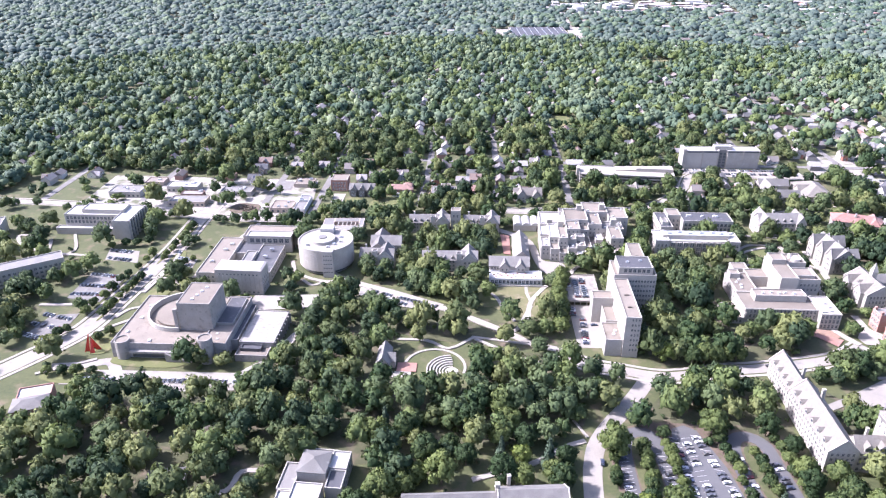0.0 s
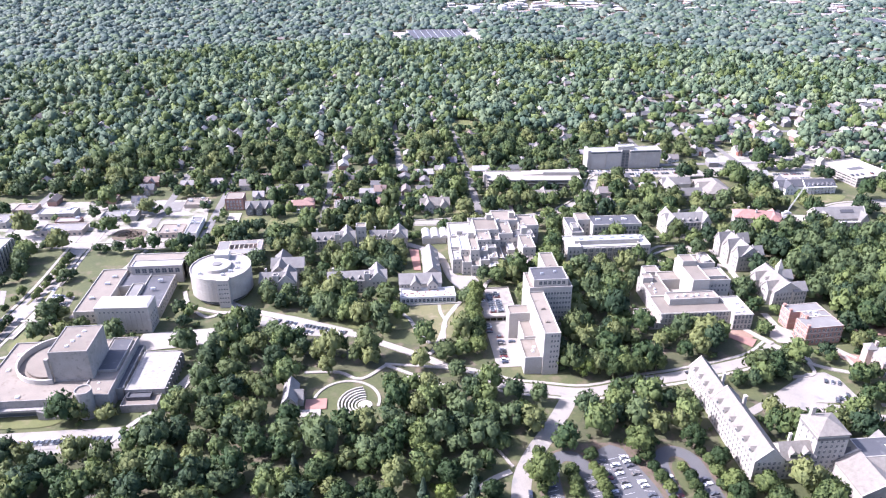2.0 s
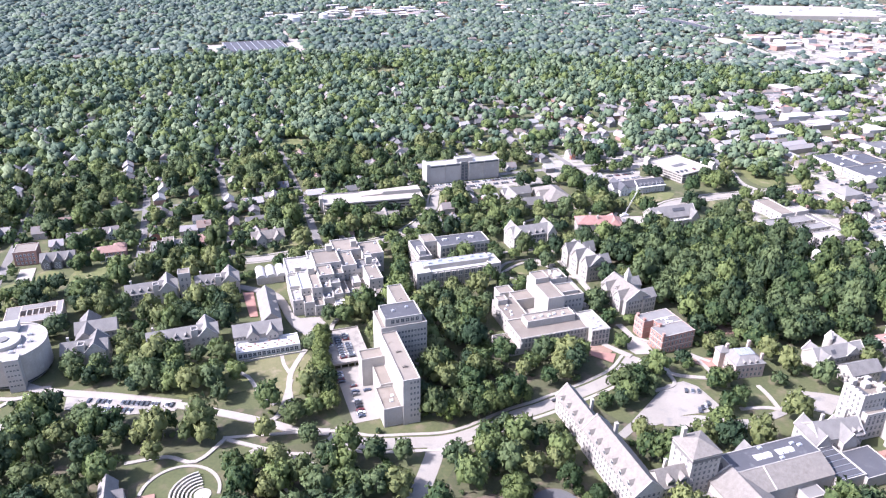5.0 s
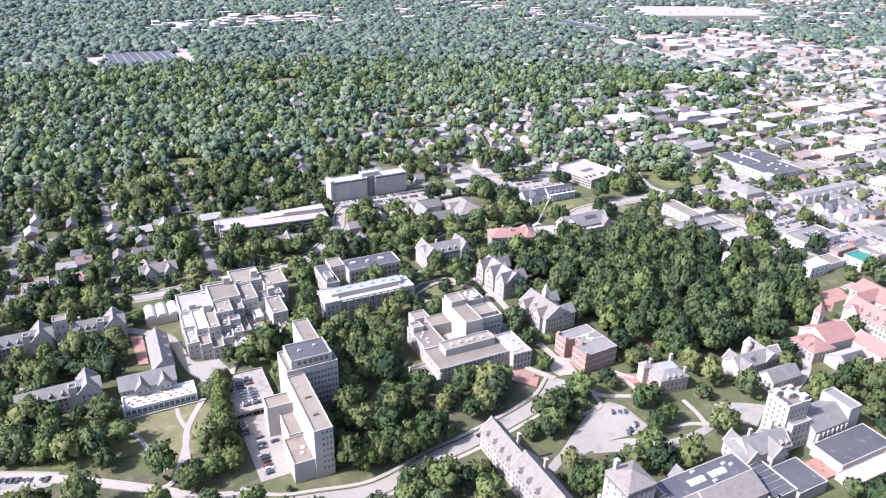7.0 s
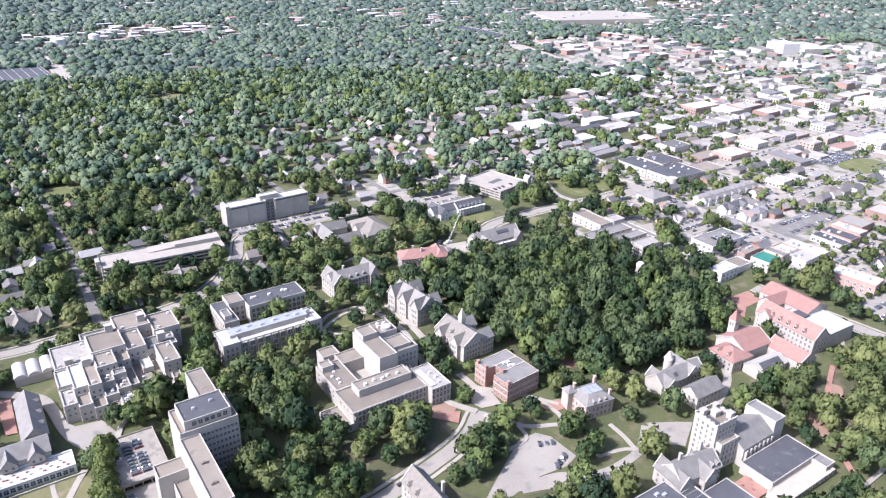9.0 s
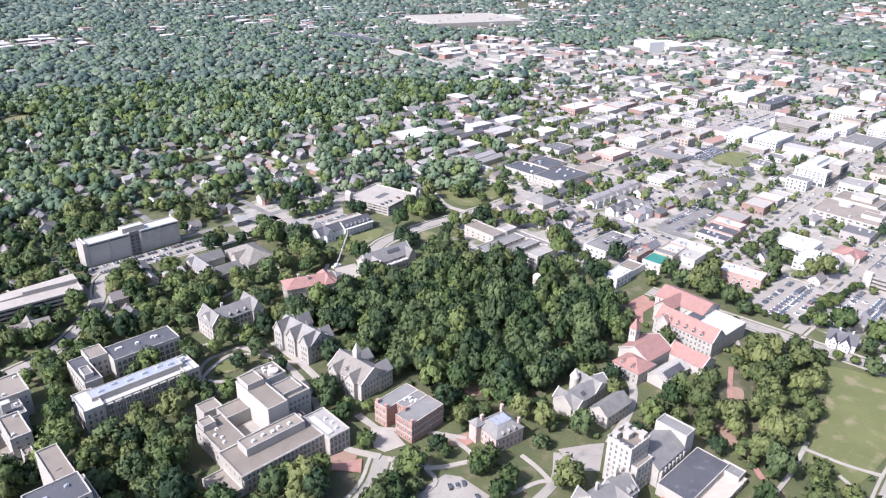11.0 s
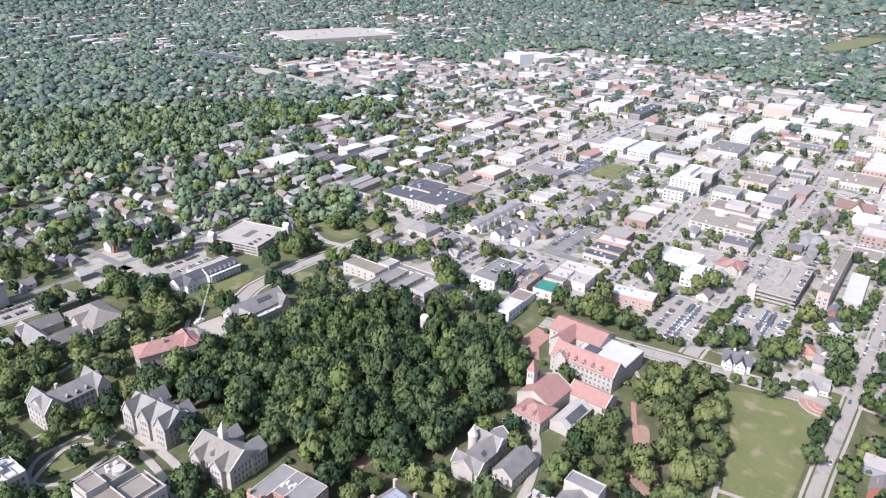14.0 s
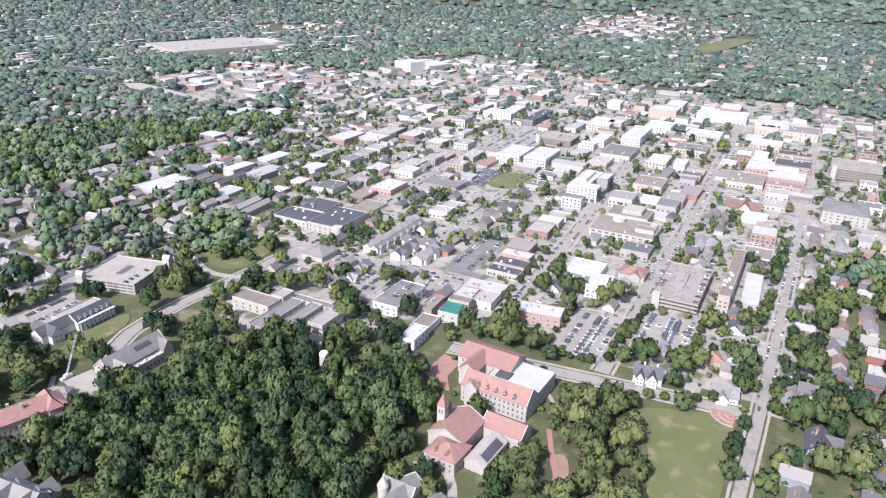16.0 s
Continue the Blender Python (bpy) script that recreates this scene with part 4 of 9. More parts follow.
def brick_hall():
    b = Building("brick_hall", "red brick hall with stone bands and a grey roof", "building", 316.5, 444, 4)
    b.flat(-12.5, -14.5, 12.5, -2, 13, BRICK, GREY_ROOF, rim=0.3, coping=LIMESTONE)
    b.flat(-5, -2, 12.5, 5, 13, BRICK, GREY_ROOF, rim=0.3, coping=LIMESTONE)
    b.flat(-12.5, 5, 12.5, 14.5, 13, BRICK, GREY_ROOF, rim=0.3, coping=LIMESTONE)
    for z in (4.4, 8.6):
        part("string_course", Mesh().box(-12.7, -14.7, z, 12.7, -2, z + 0.4), LIMESTONE, b.ob)
        part("string_course", Mesh().box(-12.7, 5, z, 12.7, 14.7, z + 0.4), LIMESTONE, b.ob)
    for f in (1.4, 5.6, 9.6):
        b.windows("S", -11.5, 12, -14.5, [f], 8, 1.2, 2.0)
        b.windows("W", -14, -2.5, -12.5, [f], 4, 1.2, 2.0)
        b.windows("W", 5.5, 14, -12.5, [f], 3, 1.2, 2.0)
        b.windows("W", -1.5, 4.5, -5, [f], 2, 1.2, 2.0)
    for x, y in ((-11.5, -13.5), (-11.5, 6), (-6, -3), (-11.5, 13)):
        b.chimney(x, y, 12, 15, BRICK, 1.6)
    b.units([(2, 0), (3.5, 3), (1, 4), (4, -1)], 12.7, WHITE_PAINT, (2.2, 1.5, 0.9))


def spire_house():
    b = Building("spire_house", "limestone gothic hall with slate roof and small spire", "building", 317, 492, 5)
    b.gable(-10, -14.5, 10, 14.5, 11.5, 18, "y", LIMESTONE, STONE_TILE, copings=True)
    b.gable(-12.5, -11, -2, -3, 11.5, 16.5, "x", LIMESTONE, STONE_TILE, copings=True)
    b.gable(-12.5, 4, -2, 11, 11.5, 16.2, "x", LIMESTONE, STONE_TILE, copings=True)
    b.gable(4, -15.5, 14.5, -5, 11.5, 16, "x", LIMESTONE, SLATE)
    b.gable(2, 2, 15, 11, 11.5, 16.5, "x", LIMESTONE, SLATE)
    b.windows("W", -10, -4, -12.5, [1.2, 4.8, 8.4], 3, 1.0, 1.9).windows("W", 5, 10, -12.5, [1.2, 4.8, 8.4], 3, 1.0, 1.9).windows("W", -2, 3, -10, [1.2, 4.8, 8.4], 2, 1.1, 1.9)
    b.windows("S", -8, 4, -14.5, [1.2, 4.8, 8.4], 5, 1.1, 1.9).windows("S", 5, 14, -15.5, [1.2, 4.8, 8.4], 4, 1.1, 1.9)
    t = Mesh().box(0, 0, 15, 3.6, 3.6, 21.5)
    t.solid([(-0.3, -0.3, 21.5), (3.9, -0.3, 21.5), (3.9, 3.9, 21.5), (-0.3, 3.9, 21.5)], [(1.7, 1.7, 28), (1.9, 1.7, 28), (1.9, 1.9, 28), (1.7, 1.9, 28)])
    part("spire", t, LIMESTONE, b.ob)
    b.dormers("W", -1, 3, -8, 13.2, 1, LIMESTONE, STONE_TILE)


def gabled_hall():
    b = Building("gabled_hall", "tall pale stone hall with three bright gabled bays", "building", 315, 546, 6)
    b.gable(-9, -17, 9, 17, 12.5, 19.5, "y", PALE, SLATE)
    for y in (-13, 0, 13):
        b.gable(-10.5, y - 4, 2, y + 4, 13.5, 19.8, "x", PALE, SLATE, copings=True)
    b.gable(4, -16, 11.5, -6, 12.5, 18, "x", PALE, SLATE).gable(4, 6, 13, 15, 12.5, 19, "x", PALE, SLATE)
    for y in (-13, 0, 13):
        b.windows("W", y - 3, y + 3, -10.5, [2, 6, 10], 3, 0.9, 2.0, PALE)
    b.windows("S", -8, 8, -17, [1.5, 5.2, 9], 6, 1.1, 1.9, PALE)
    b.dormers("S", -4, 8, -17.1, 13.6, 3, PALE, SLATE)


def white_garage():
    b = Building("white_garage", "white concrete parking garage with a flat roof deck and corner towers", "parking garage", 522, 720, 14)
    for k in range(4):
        z = 0.2 + 2.6 * k
        part("floor_slab", Mesh().box(-23, -25, z - 0.2, 23, 25, z + 0.25), CONCRETE, b.ob)
        for y in (-25, 24.7):
            part("parapet", Mesh().box(-23, y, z + 0.25, 23, y + 0.3, z + 1.3), PALE, b.ob)
        for x in (-23, 22.7):
            part("parapet", Mesh().box(x, -24.7, z + 0.25, x + 0.3, 24.7, z + 1.3), PALE, b.ob)
    # dark block inside gives the shaded interior behind the parapets by colour
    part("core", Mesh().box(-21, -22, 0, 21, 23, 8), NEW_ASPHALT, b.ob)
    # flat dark plate on the deck: shade of an open light well
    part("well_shade_plate", Mesh().box(-8, -3, 8.3, 9, 3, 8.5), NEW_ASPHALT, b.ob)
    for k in range(9):
        part("column", Mesh().box(-23.1, -24.5 + 6 * k, 0, -22.6, -23.9 + 6 * k, 9), PALE, b.ob)
        part("column", Mesh().box(-22.7 + 5.6 * k, -25.1, 0, -22.1 + 5.6 * k, -24.6, 9), PALE, b.ob)
    for x, y in ((-24, 22), (23, -24)):
        part("corner_tower", Mesh().box(x - 2.5, y - 3, 0, x + 2.5, y + 3, 12.5).solid([(x - 2.8, y - 3.3, 12.5), (x + 2.8, y - 3.3, 12.5), (x + 2.8, y + 3.3, 12.5), (x - 2.8, y + 3.3, 12.5)], [(x - 0.1, y - 3.3, 15.5), (x + 0.1, y - 3.3, 15.5), (x + 0.1, y + 3.3, 15.5), (x - 0.1, y + 3.3, 15.5)]), PALE, b.ob)
    b.claim(-27, -28, 27, 27)


def law_complex():
    b = Building("lecture_complex", "large stepped pale stone university complex with gravel roofs", "building", 0, 0)
    b.flat(219.5, 455, 267, 478, 12, LIMESTONE, GRAVEL).flat(229, 466, 263, 475.5, 16, PALE, GRAVEL, z0=11)
    b.flat(267.1, 450, 280, 474, 12, LIMESTONE, PRECAST).flat(221, 478, 236, 506, 12, PALE, GRAVEL).flat(208, 455, 219.5, 474, 5, LIMESTONE, GRAVEL)
    b.flat(236, 500, 254, 512, 12, PALE, GRAVEL).flat(250, 480, 262, 514, 22, PALE, GRAVEL).flat(262, 486, 280, 504, 18, PALE, GRAVEL).flat(262, 504, 276, 518, 22, PALE, GRAVEL)
    b.flat(264, 489, 277, 501, 19.5, PALE, GRAVEL, z0=17).flat(262, 474, 272, 487, 8, PALE, GRAVEL)
    b.flat(229, 512, 240, 522, 12, PALE, GRAVEL)
    part("court_floor", Mesh().box(236.1, 478.1, 0, 249.9, 499.9, 4), CONCRETE, b.ob)
    part("roof_drum", Mesh().drum(270, 508, 3.2, 21, 23.4, 20), PALE, b.ob)
    b.flat(251, 502, 261, 513, 25, PALE, GRAVEL, z0=21).flat(222, 498, 229, 505, 15, PALE, GRAVEL, z0=11)
    for f in (1.2, 5.0, 8.6):
        b.windows("S", 222, 266, 455, [f], 18, 1.35, 2.5)
        b.windows("S", 267, 279.5, 450, [f], 5, 1.35, 2.5)
        b.windows("W", 451, 472, 219.5 if f > 5 else 219.4, [f], 5, 1.1, 1.7) if f > 5 else None
    b.windows("S", 263, 279, 486, [9, 12.6], 6, 1.1, 1.7, PALE).windows("S", 209, 219, 455, [1.2], 4, 1.2, 2)
    b.windows("W", 480, 504, 221, [4.5, 8], 5, 1.0, 1.5, PALE)
    for z in (4.3, 8.0, 11.3):
        part("string_course", Mesh().box(219.3, 454.75, z, 267, 455, z + 0.35), LIMESTONE, b.ob)
        part("string_course", Mesh().box(266.9, 449.75, z, 280.2, 450, z + 0.35), LIMESTONE, b.ob)
    for k in range(19):
        part("pilaster", Mesh().box(219.8 + 2.45 * k, 454.8, 4.6, 220.3 + 2.45 * k, 455, 11.3), LIMESTONE, b.ob)
    part("skylight", Mesh().box(268.6, 453, 11.1, 272, 471, 11.9), WHITE_ROOF, b.ob)
    b.units([(275, 455), (276, 460), (275, 465)], 11.2, WHITE_PAINT, (1.8, 1.4, 1.0))
    b.units([(226, 484), (227, 488), (225, 492), (228, 496)], 11.2, WHITE_PAINT, (1.5, 1.5, 0.8)).units([(235, 470), (241, 471), (246, 470), (250, 471), (256, 470)], 15.2, WHITE_PAINT, (1.7, 1.5, 1.1))
    b.units([(253, 509), (255, 511), (257, 508), (267, 512), (270, 510), (272, 514), (268, 515)], 21.2, WHITE_PAINT, (1.7, 1.7, 1.2))


def science_halls():
    b = Building("science_hall", "limestone science hall with tall window bays and white roof", "building", 214, 562, 0)
    b.flat(-30, -8, 30, 8, 13.2, LIMESTONE, WHITE_ROOF)
    b.flat(-26, -3, 26, 6, 16, LIMESTONE, METAL, z0=12, rim=0.3).flat(-33, -10, -22, 10, 14.5, LIMESTONE, WHITE_ROOF).flat(24, -9.5, 33, 9, 14, LIMESTONE, WHITE_ROOF)
    for k in range(9):
        x = -19 + 5 * k
        part("bay", Mesh().box(x - 1.9, -8.9, 0, x + 1.9, -8, 12.4), LIMESTONE, b.ob)
        b.windows("S", x - 1.6, x + 1.6, -8.9, [1.2, 4.9, 8.7], 2, 1.25, 3.1)
    b.windows("W", -9, 9, -33, [1.5, 5.2, 9], 5, 1.2, 2.2).windows("S", -32, -23, -10, [1.5, 5.2, 9], 3, 1.2, 2.2).windows("S", 25, 32, -9.5, [1.5, 5.2, 9], 3, 1.2, 2.2)
    b.units([(-20, 1), (-12, 3), (-4, 1), (5, 2), (14, 3), (20, 1), (28, 2)], 15.2, METAL, (3, 2, 1.4))
    c = Building("science_hall", "long limestone science hall with dark flat roof", "building", 222, 600, 0)
    c.flat(-10, -9, 31, 9, 14.5, LIMESTONE, DARK_ROOF).flat(-31, -21, -21, 9, 14, LIMESTONE, DARK_ROOF).flat(-21, 0, -10, 14, 15.5, LIMESTONE, GRAVEL).flat(-29, -16, -24, -6, 16, LIMESTONE, GREY_ROOF, z0=13)
    for f in (1.5, 5.4, 9.4):
        c.windows("S", -9, 30, -9, [f], 12, 2.0, 2.6)
        c.windows("W", -20, 8, -31, [f], 8, 1.2, 2.0)
        c.windows("S", -20.5, -10.5, 0, [f], 3, 1.4, 2.0)
    c.units([(-4, 2), (-2, 2), (8, 1), (18, 2), (20, 1)], 13.8, WHITE_PAINT, (2, 1.6, 1.2))


def gabled_college():
    b = Building("college_hall", "stone college hall with gabled grey roof and dormers", "building", 294, 602, 1)
    b.gable(-18, -7, 18, 7, 12, 18, "x", LIMESTONE, SLATE)
    b.gable(-19, -10, -8, 10, 12, 19, "y", LIMESTONE, SLATE, copings=True).gable(12, -9, 20, 9, 12, 18.5, "y", LIMESTONE, SLATE)
    b.windows("S", -18.3, -8.7, -10, [1.5, 5.2, 8.8], 4, 1.3, 2.1).windows("S", -6, 11, -7, [1.5, 5.2, 8.8], 6, 1.6, 2.1).windows("W", -9, 9, -19, [1.5, 5.2, 8.8], 5, 1.2, 2.0)
    b.dormers("S", -6, 11, -6.2, 13, 3, LIMESTONE, SLATE)
    b.chimney(-5, 2, 16, 20, LIMESTONE, 1.4)
    r = Building("red_roofed_hall", "pale stone hall with a bright red tile roof", "building", 361, 607, -18)
    r.hip(-19, -8, 19, 8, 11, 16, PALE, RED_TILE, over=1.0)
    r.hip(9, -10, 16, 10, 11, 16, PALE, RED_TILE, over=0.8)
    r.chimney(-8, 1, 14, 18, PALE, 1.3).chimney(-2, -3, 13, 17.5, PALE, 1.2)
    r.windows("S", -18, 8, -8, [1.2, 5], 9, 1.2, 2.0, PALE).windows("W", -6, 6, -19, [1.2, 5], 4, 1.2, 2.0, PALE)
    k = Building("garden_shed", "low stone shed with dark hipped roof beside a building yard", "shed", 389, 618, -64)
    k.hip(-6, -3.5, 6, 3.5, 4, 6.5, LIMESTONE, GREY_ROOF)
    s = Building("stone_chapel_hall", "long stone hall with slate gable roof and skylights", "building", 434, 608, -1)
    s.gable(-22, -8, 22, 8, 8.5, 16, "x", PALE, SLATE, copings=True).gable(-21, -14, -9, 4, 8, 14, "y", PALE, SLATE, copings=True).flat(-8, -13, 15, -8, 7, PALE, WHITE_ROOF)
    s.gable(15, -12, 23, 4, 8, 13.5, "y", PALE, SLATE)
    s.windows("S", -20, -10, -14, [1.5, 5], 4, 1.2, 2.0, PALE).windows("S", -7, 14, -13, [1.5], 7, 1.4, 2.4, PALE).windows("W", -12, 6, -22, [1.5, 5], 5, 1.2, 2.0, PALE)
    part("skylight", Mesh().solid([(0, -4.2, 12.2), (12, -4.2, 12.2), (12, -2, 14.2), (0, -2, 14.2)], [(0, -4.6, 12.6), (12, -4.6, 12.6), (12, -2.4, 14.6), (0, -2.4, 14.6)]), DARK_ROOF, s.ob)
    s.units([(-4, -10.5), (2, -10), (9, -11)], 6.2, WHITE_PAINT, (1.6, 1.2, 0.8))


def student_centre():
    b = Building("student_centre", "low white terrace building with slate roofed wings behind", "building", 0, 0)
    b.flat(50, 501, 89, 514, 5.2, WHITE_PAINT, WHITE_ROOF, rim=0.9, edge=0.8)
    b.windows("S", 51, 88, 501, [1], 13, 2.0, 2.6, WHITE_PAINT)
    b.gable(50, 514, 80, 529, 8.5, 13, "x", LIMESTONE, SLATE).gable(69, 529, 81, 568, 8, 13.5, "y", LIMESTONE, SLATE)
    b.gable(58, 511.5, 65, 521, 8.5, 12.5, "y", LIMESTONE, SLATE, z0=5).gable(70, 511.5, 77, 521, 8.5, 12.5, "y", LIMESTONE, SLATE, z0=5)
    b.windows("S", 51, 57.5, 514, [6], 3, 1.0, 1.6).windows("S", 58.5, 64.5, 511.5, [6], 2, 1.0, 1.6).windows("S", 70.5, 76.5, 511.5, [6], 2, 1.0, 1.6)
    b.windows("E", 532, 566, 81, [1.5, 5], 8, 1.1, 1.6).dormers("E", 533, 566, 80.2, 9, 3, LIMESTONE, SLATE)
    for k in range(22):
        x, y = 52 + (k * 7.3) % 35, 503.5 + (k * 3.7) % 7
        part("roof_planter", Mesh().box(x - 0.6, y - 0.4, 4.3, x + 0.6, y + 0.4, 4.9), RED_PAVER if k % 3 else LIMESTONE, b.ob)
    part("terrace_wall", Mesh().box(48, 497.5, 0, 92, 498, 1.4), PALE, b.ob)


def old_dormitories():
    for x, y, rot, w in ((20, 526, 2, 42), (-36, 528, -3, 26), (44, 594, -2, 30), (0, 594, 2, 34)):
        b = Building("stone_dormitory", "limestone dormitory with grey slate roof and dormers", "building", x, y, rot, group="old stone dormitories")
        b.gable(-w / 2, -6, w / 2, 6, 9.5, 14.5, "x", LIMESTONE, SLATE)
        b.gable(w / 2 - 12, -8, w / 2 - 1, 8, 10.5, 16, "y", LIMESTONE, SLATE, copings=True)
        b.flat(w / 2 - 16, -7.5, w / 2 - 12, -3, 15.5, LIMESTONE, DARK_ROOF)
        b.windows("S", -w / 2 + 1, w / 2 - 17, -6, [1.2, 4.2, 7], max(int(w / 4.5), 3), 1.2, 1.7).windows("S", w / 2 - 11, w / 2 - 2, -8, [1.2, 4.2, 7], 3, 1.2, 1.7)
        b.dormers("S", -w / 2 + 2, w / 2 - 16, -5.4, 10.4, max(int(w / 9), 2), LIMESTONE, SLATE)
        b.chimney(-w / 2 + 4, 1, 13, 17, LIMESTONE)
    c = Building("stone_gatehouse", "square crenellated pale stone gate tower", "tower", 22, 596, 0)
    c.flat(-4, -4, 4, 4, 19, PALE, GRAVEL).windows("S", -3, 3, -4, [3, 8, 13], 2, 1.0, 2.2, PALE)
    g = Building("stone_dormitory", "L-shaped stone dormitory with steep grey gables", "building", -36, 552, 0, group="old stone dormitories")
    g.gable(-7, -14, 5, 14, 8.5, 14, "y", LIMESTONE, SLATE).gable(-8, -6, 16, 6, 8.5, 14, "x", LIMESTONE, SLATE)
    g.windows("S", -6, 4, -14, [1.2, 5], 3, 1.2, 1.7).windows("S", 6, 15, -6, [1.2, 5], 3, 1.2, 1.7)


def stepped_hall():
    b = Building("stepped_hall", "large stepped pale limestone hall with many roof levels", "building", 0, 0)
    rnd = random.Random(5)
    for x0, y0, x1, y1, h, roof in ((91, 543, 98, 560, 12, PRECAST), (91, 560, 98, 578, 14, WHITE_ROOF), (98, 540, 105, 552, 11, GRAVEL), (98, 552, 105, 578, 15.5, WHITE_ROOF), (105, 538, 112, 548, 8.5, GRAVEL), (105, 548, 112, 576, 17, GRAVEL),
                                   (112, 536, 119, 543, 6, GRAVEL), (112, 543, 119, 552, 10.5, GREY_ROOF), (112, 552, 119, 562, 14, GRAVEL), (112, 562, 123, 578, 18.5, GRAVEL), (119, 536, 126, 546, 7.5, WHITE_ROOF), (119, 546, 126, 556, 11, GRAVEL), (119, 556, 126, 562, 14.5, GREY_ROOF), (126, 548, 131, 568, 9.5, GRAVEL),
                                   (131, 554, 146, 575, 6.5, GRAVEL), (136, 562, 142, 575, 9, WHITE_ROOF), (146, 552, 156, 575, 15.5, GRAVEL), (149, 545, 154, 552, 8, GRAVEL), (123, 568, 131, 578, 15, GRAVEL), (92, 578, 112, 604, 15, PRECAST), (112, 578, 131, 600, 19.5, GRAVEL), (110, 600, 130, 613, 14.5, GREY_ROOF),
                                   (131, 575, 142, 598, 17, GRAVEL), (142, 575, 160, 590, 13, GREY_ROOF), (150, 590, 166, 612, 16.5, GRAVEL), (130, 598, 150, 619, 18, GRAVEL)):
        b.flat(x0, y0, x1, y1, h, PALE, roof, rim=1.0, edge=0.6)
        n = max(int((x1 - x0) / 3.4), 2)
        b.windows("S", x0 + 0.5, x1 - 0.5, y0, [z for z in (1.4, 4.8, 8.2, 11.6, 15) if z < h - 3][-2:], n, 1.0, 1.4, PALE)
        if rnd.random() < 0.7 and x1 - x0 > 6:
            b.units([(x0 + 2.2 + rnd.random() * 2, y0 + 4), (x1 - 2.6, y1 - 3.5)], h - 1, WHITE_PAINT, (1.6, 1.4, 1.0))
    for x, y, z in ((126, 600, 23), (108, 572, 20.5), (152, 582, 18.5), (146, 606, 21.5), (100, 582, 17.5)):
        part("stair_house", Mesh().box(x - 2.2, y - 1.8, z - 5, x + 2.2, y + 1.8, z).box(x - 2.4, y - 2, z, x + 2.4, y + 2, z + 0.3), PALE, b.ob)
    b.windows("W", 545, 576, 91, [1.4, 4.8, 8.2], 8, 1.0, 1.5, PALE)
    c = Building("vaulted_hall", "low hall with a row of white barrel vaults", "building", 82, 602, 0)
    c.body(-10.5, -7, 9, 9, 5.2, PALE)
    for k in range(3):
        m, x = Mesh(), -7.4 + 7.4 * k
        arc = [(x + 3.4 * math.cos(t), 5.2 + 2.6 * math.sin(t)) for t in np.linspace(0, math.pi, 9)]
        m.solid([(u, -7.2, v) for u, v in arc], [(u, 9.2, v) for u, v in arc])
        part("vault", m, WHITE_ROOF, c.ob)


def round_building():
    b = Building("round_building", "round pale concrete building with a white roof and stair tower", "building", -76, 529)
    m = Mesh().drum(0, 0, 21, 3.4, 20, 48)
    part("wall", m, PALE, b.ob)
    part("base", Mesh().drum(0, 0, 18.5, 0, 3.4, 40), PRECAST, b.ob)
    part("base_glazing", Mesh().drum(0, 0, 18.7, 0.9, 2.6, 40), GLASS, b.ob)
    ring = Mesh().arc(0, 0, 20.5, 21.1, 0, 360, 48, 20, 20.9)
    part("parapet", ring, PALE, b.ob)
    part("roof", Mesh().drum(0, 0, 20.5, 20, 20.12, 48), PRECAST, b.ob)
    part("roof_drum", Mesh().drum(-2, -1, 9.5, 20.1, 22.6, 32), PALE, b.ob)
    part("roof_drum_cap", Mesh().drum(-2, -1, 8.8, 22.6, 22.7, 32), WHITE_ROOF, b.ob)
    part("roof_drum_core", Mesh().drum(-2, -1, 3.2, 22.6, 23.4, 20), GREY_ROOF, b.ob)
    part("roof_house", Mesh().box(-6, 10, 20.1, 4, 18, 24.6), WHITE_ROOF, b.ob)
    part("stair_tower", Mesh().box(1.5, -23.5, 0, 9.5, -17, 21.5), PALE, b.ob)
    b.windows("S", 2, 9, -23.5, [4 + 3.4 * k for k in range(5)], 4, 1.0, 0.9, PALE)
    b.units([(8, -8), (11, 5), (4, -13), (-12, -10), (12, -3)], 20.1, METAL)
    b.claim(-23, -24, 23, 22)


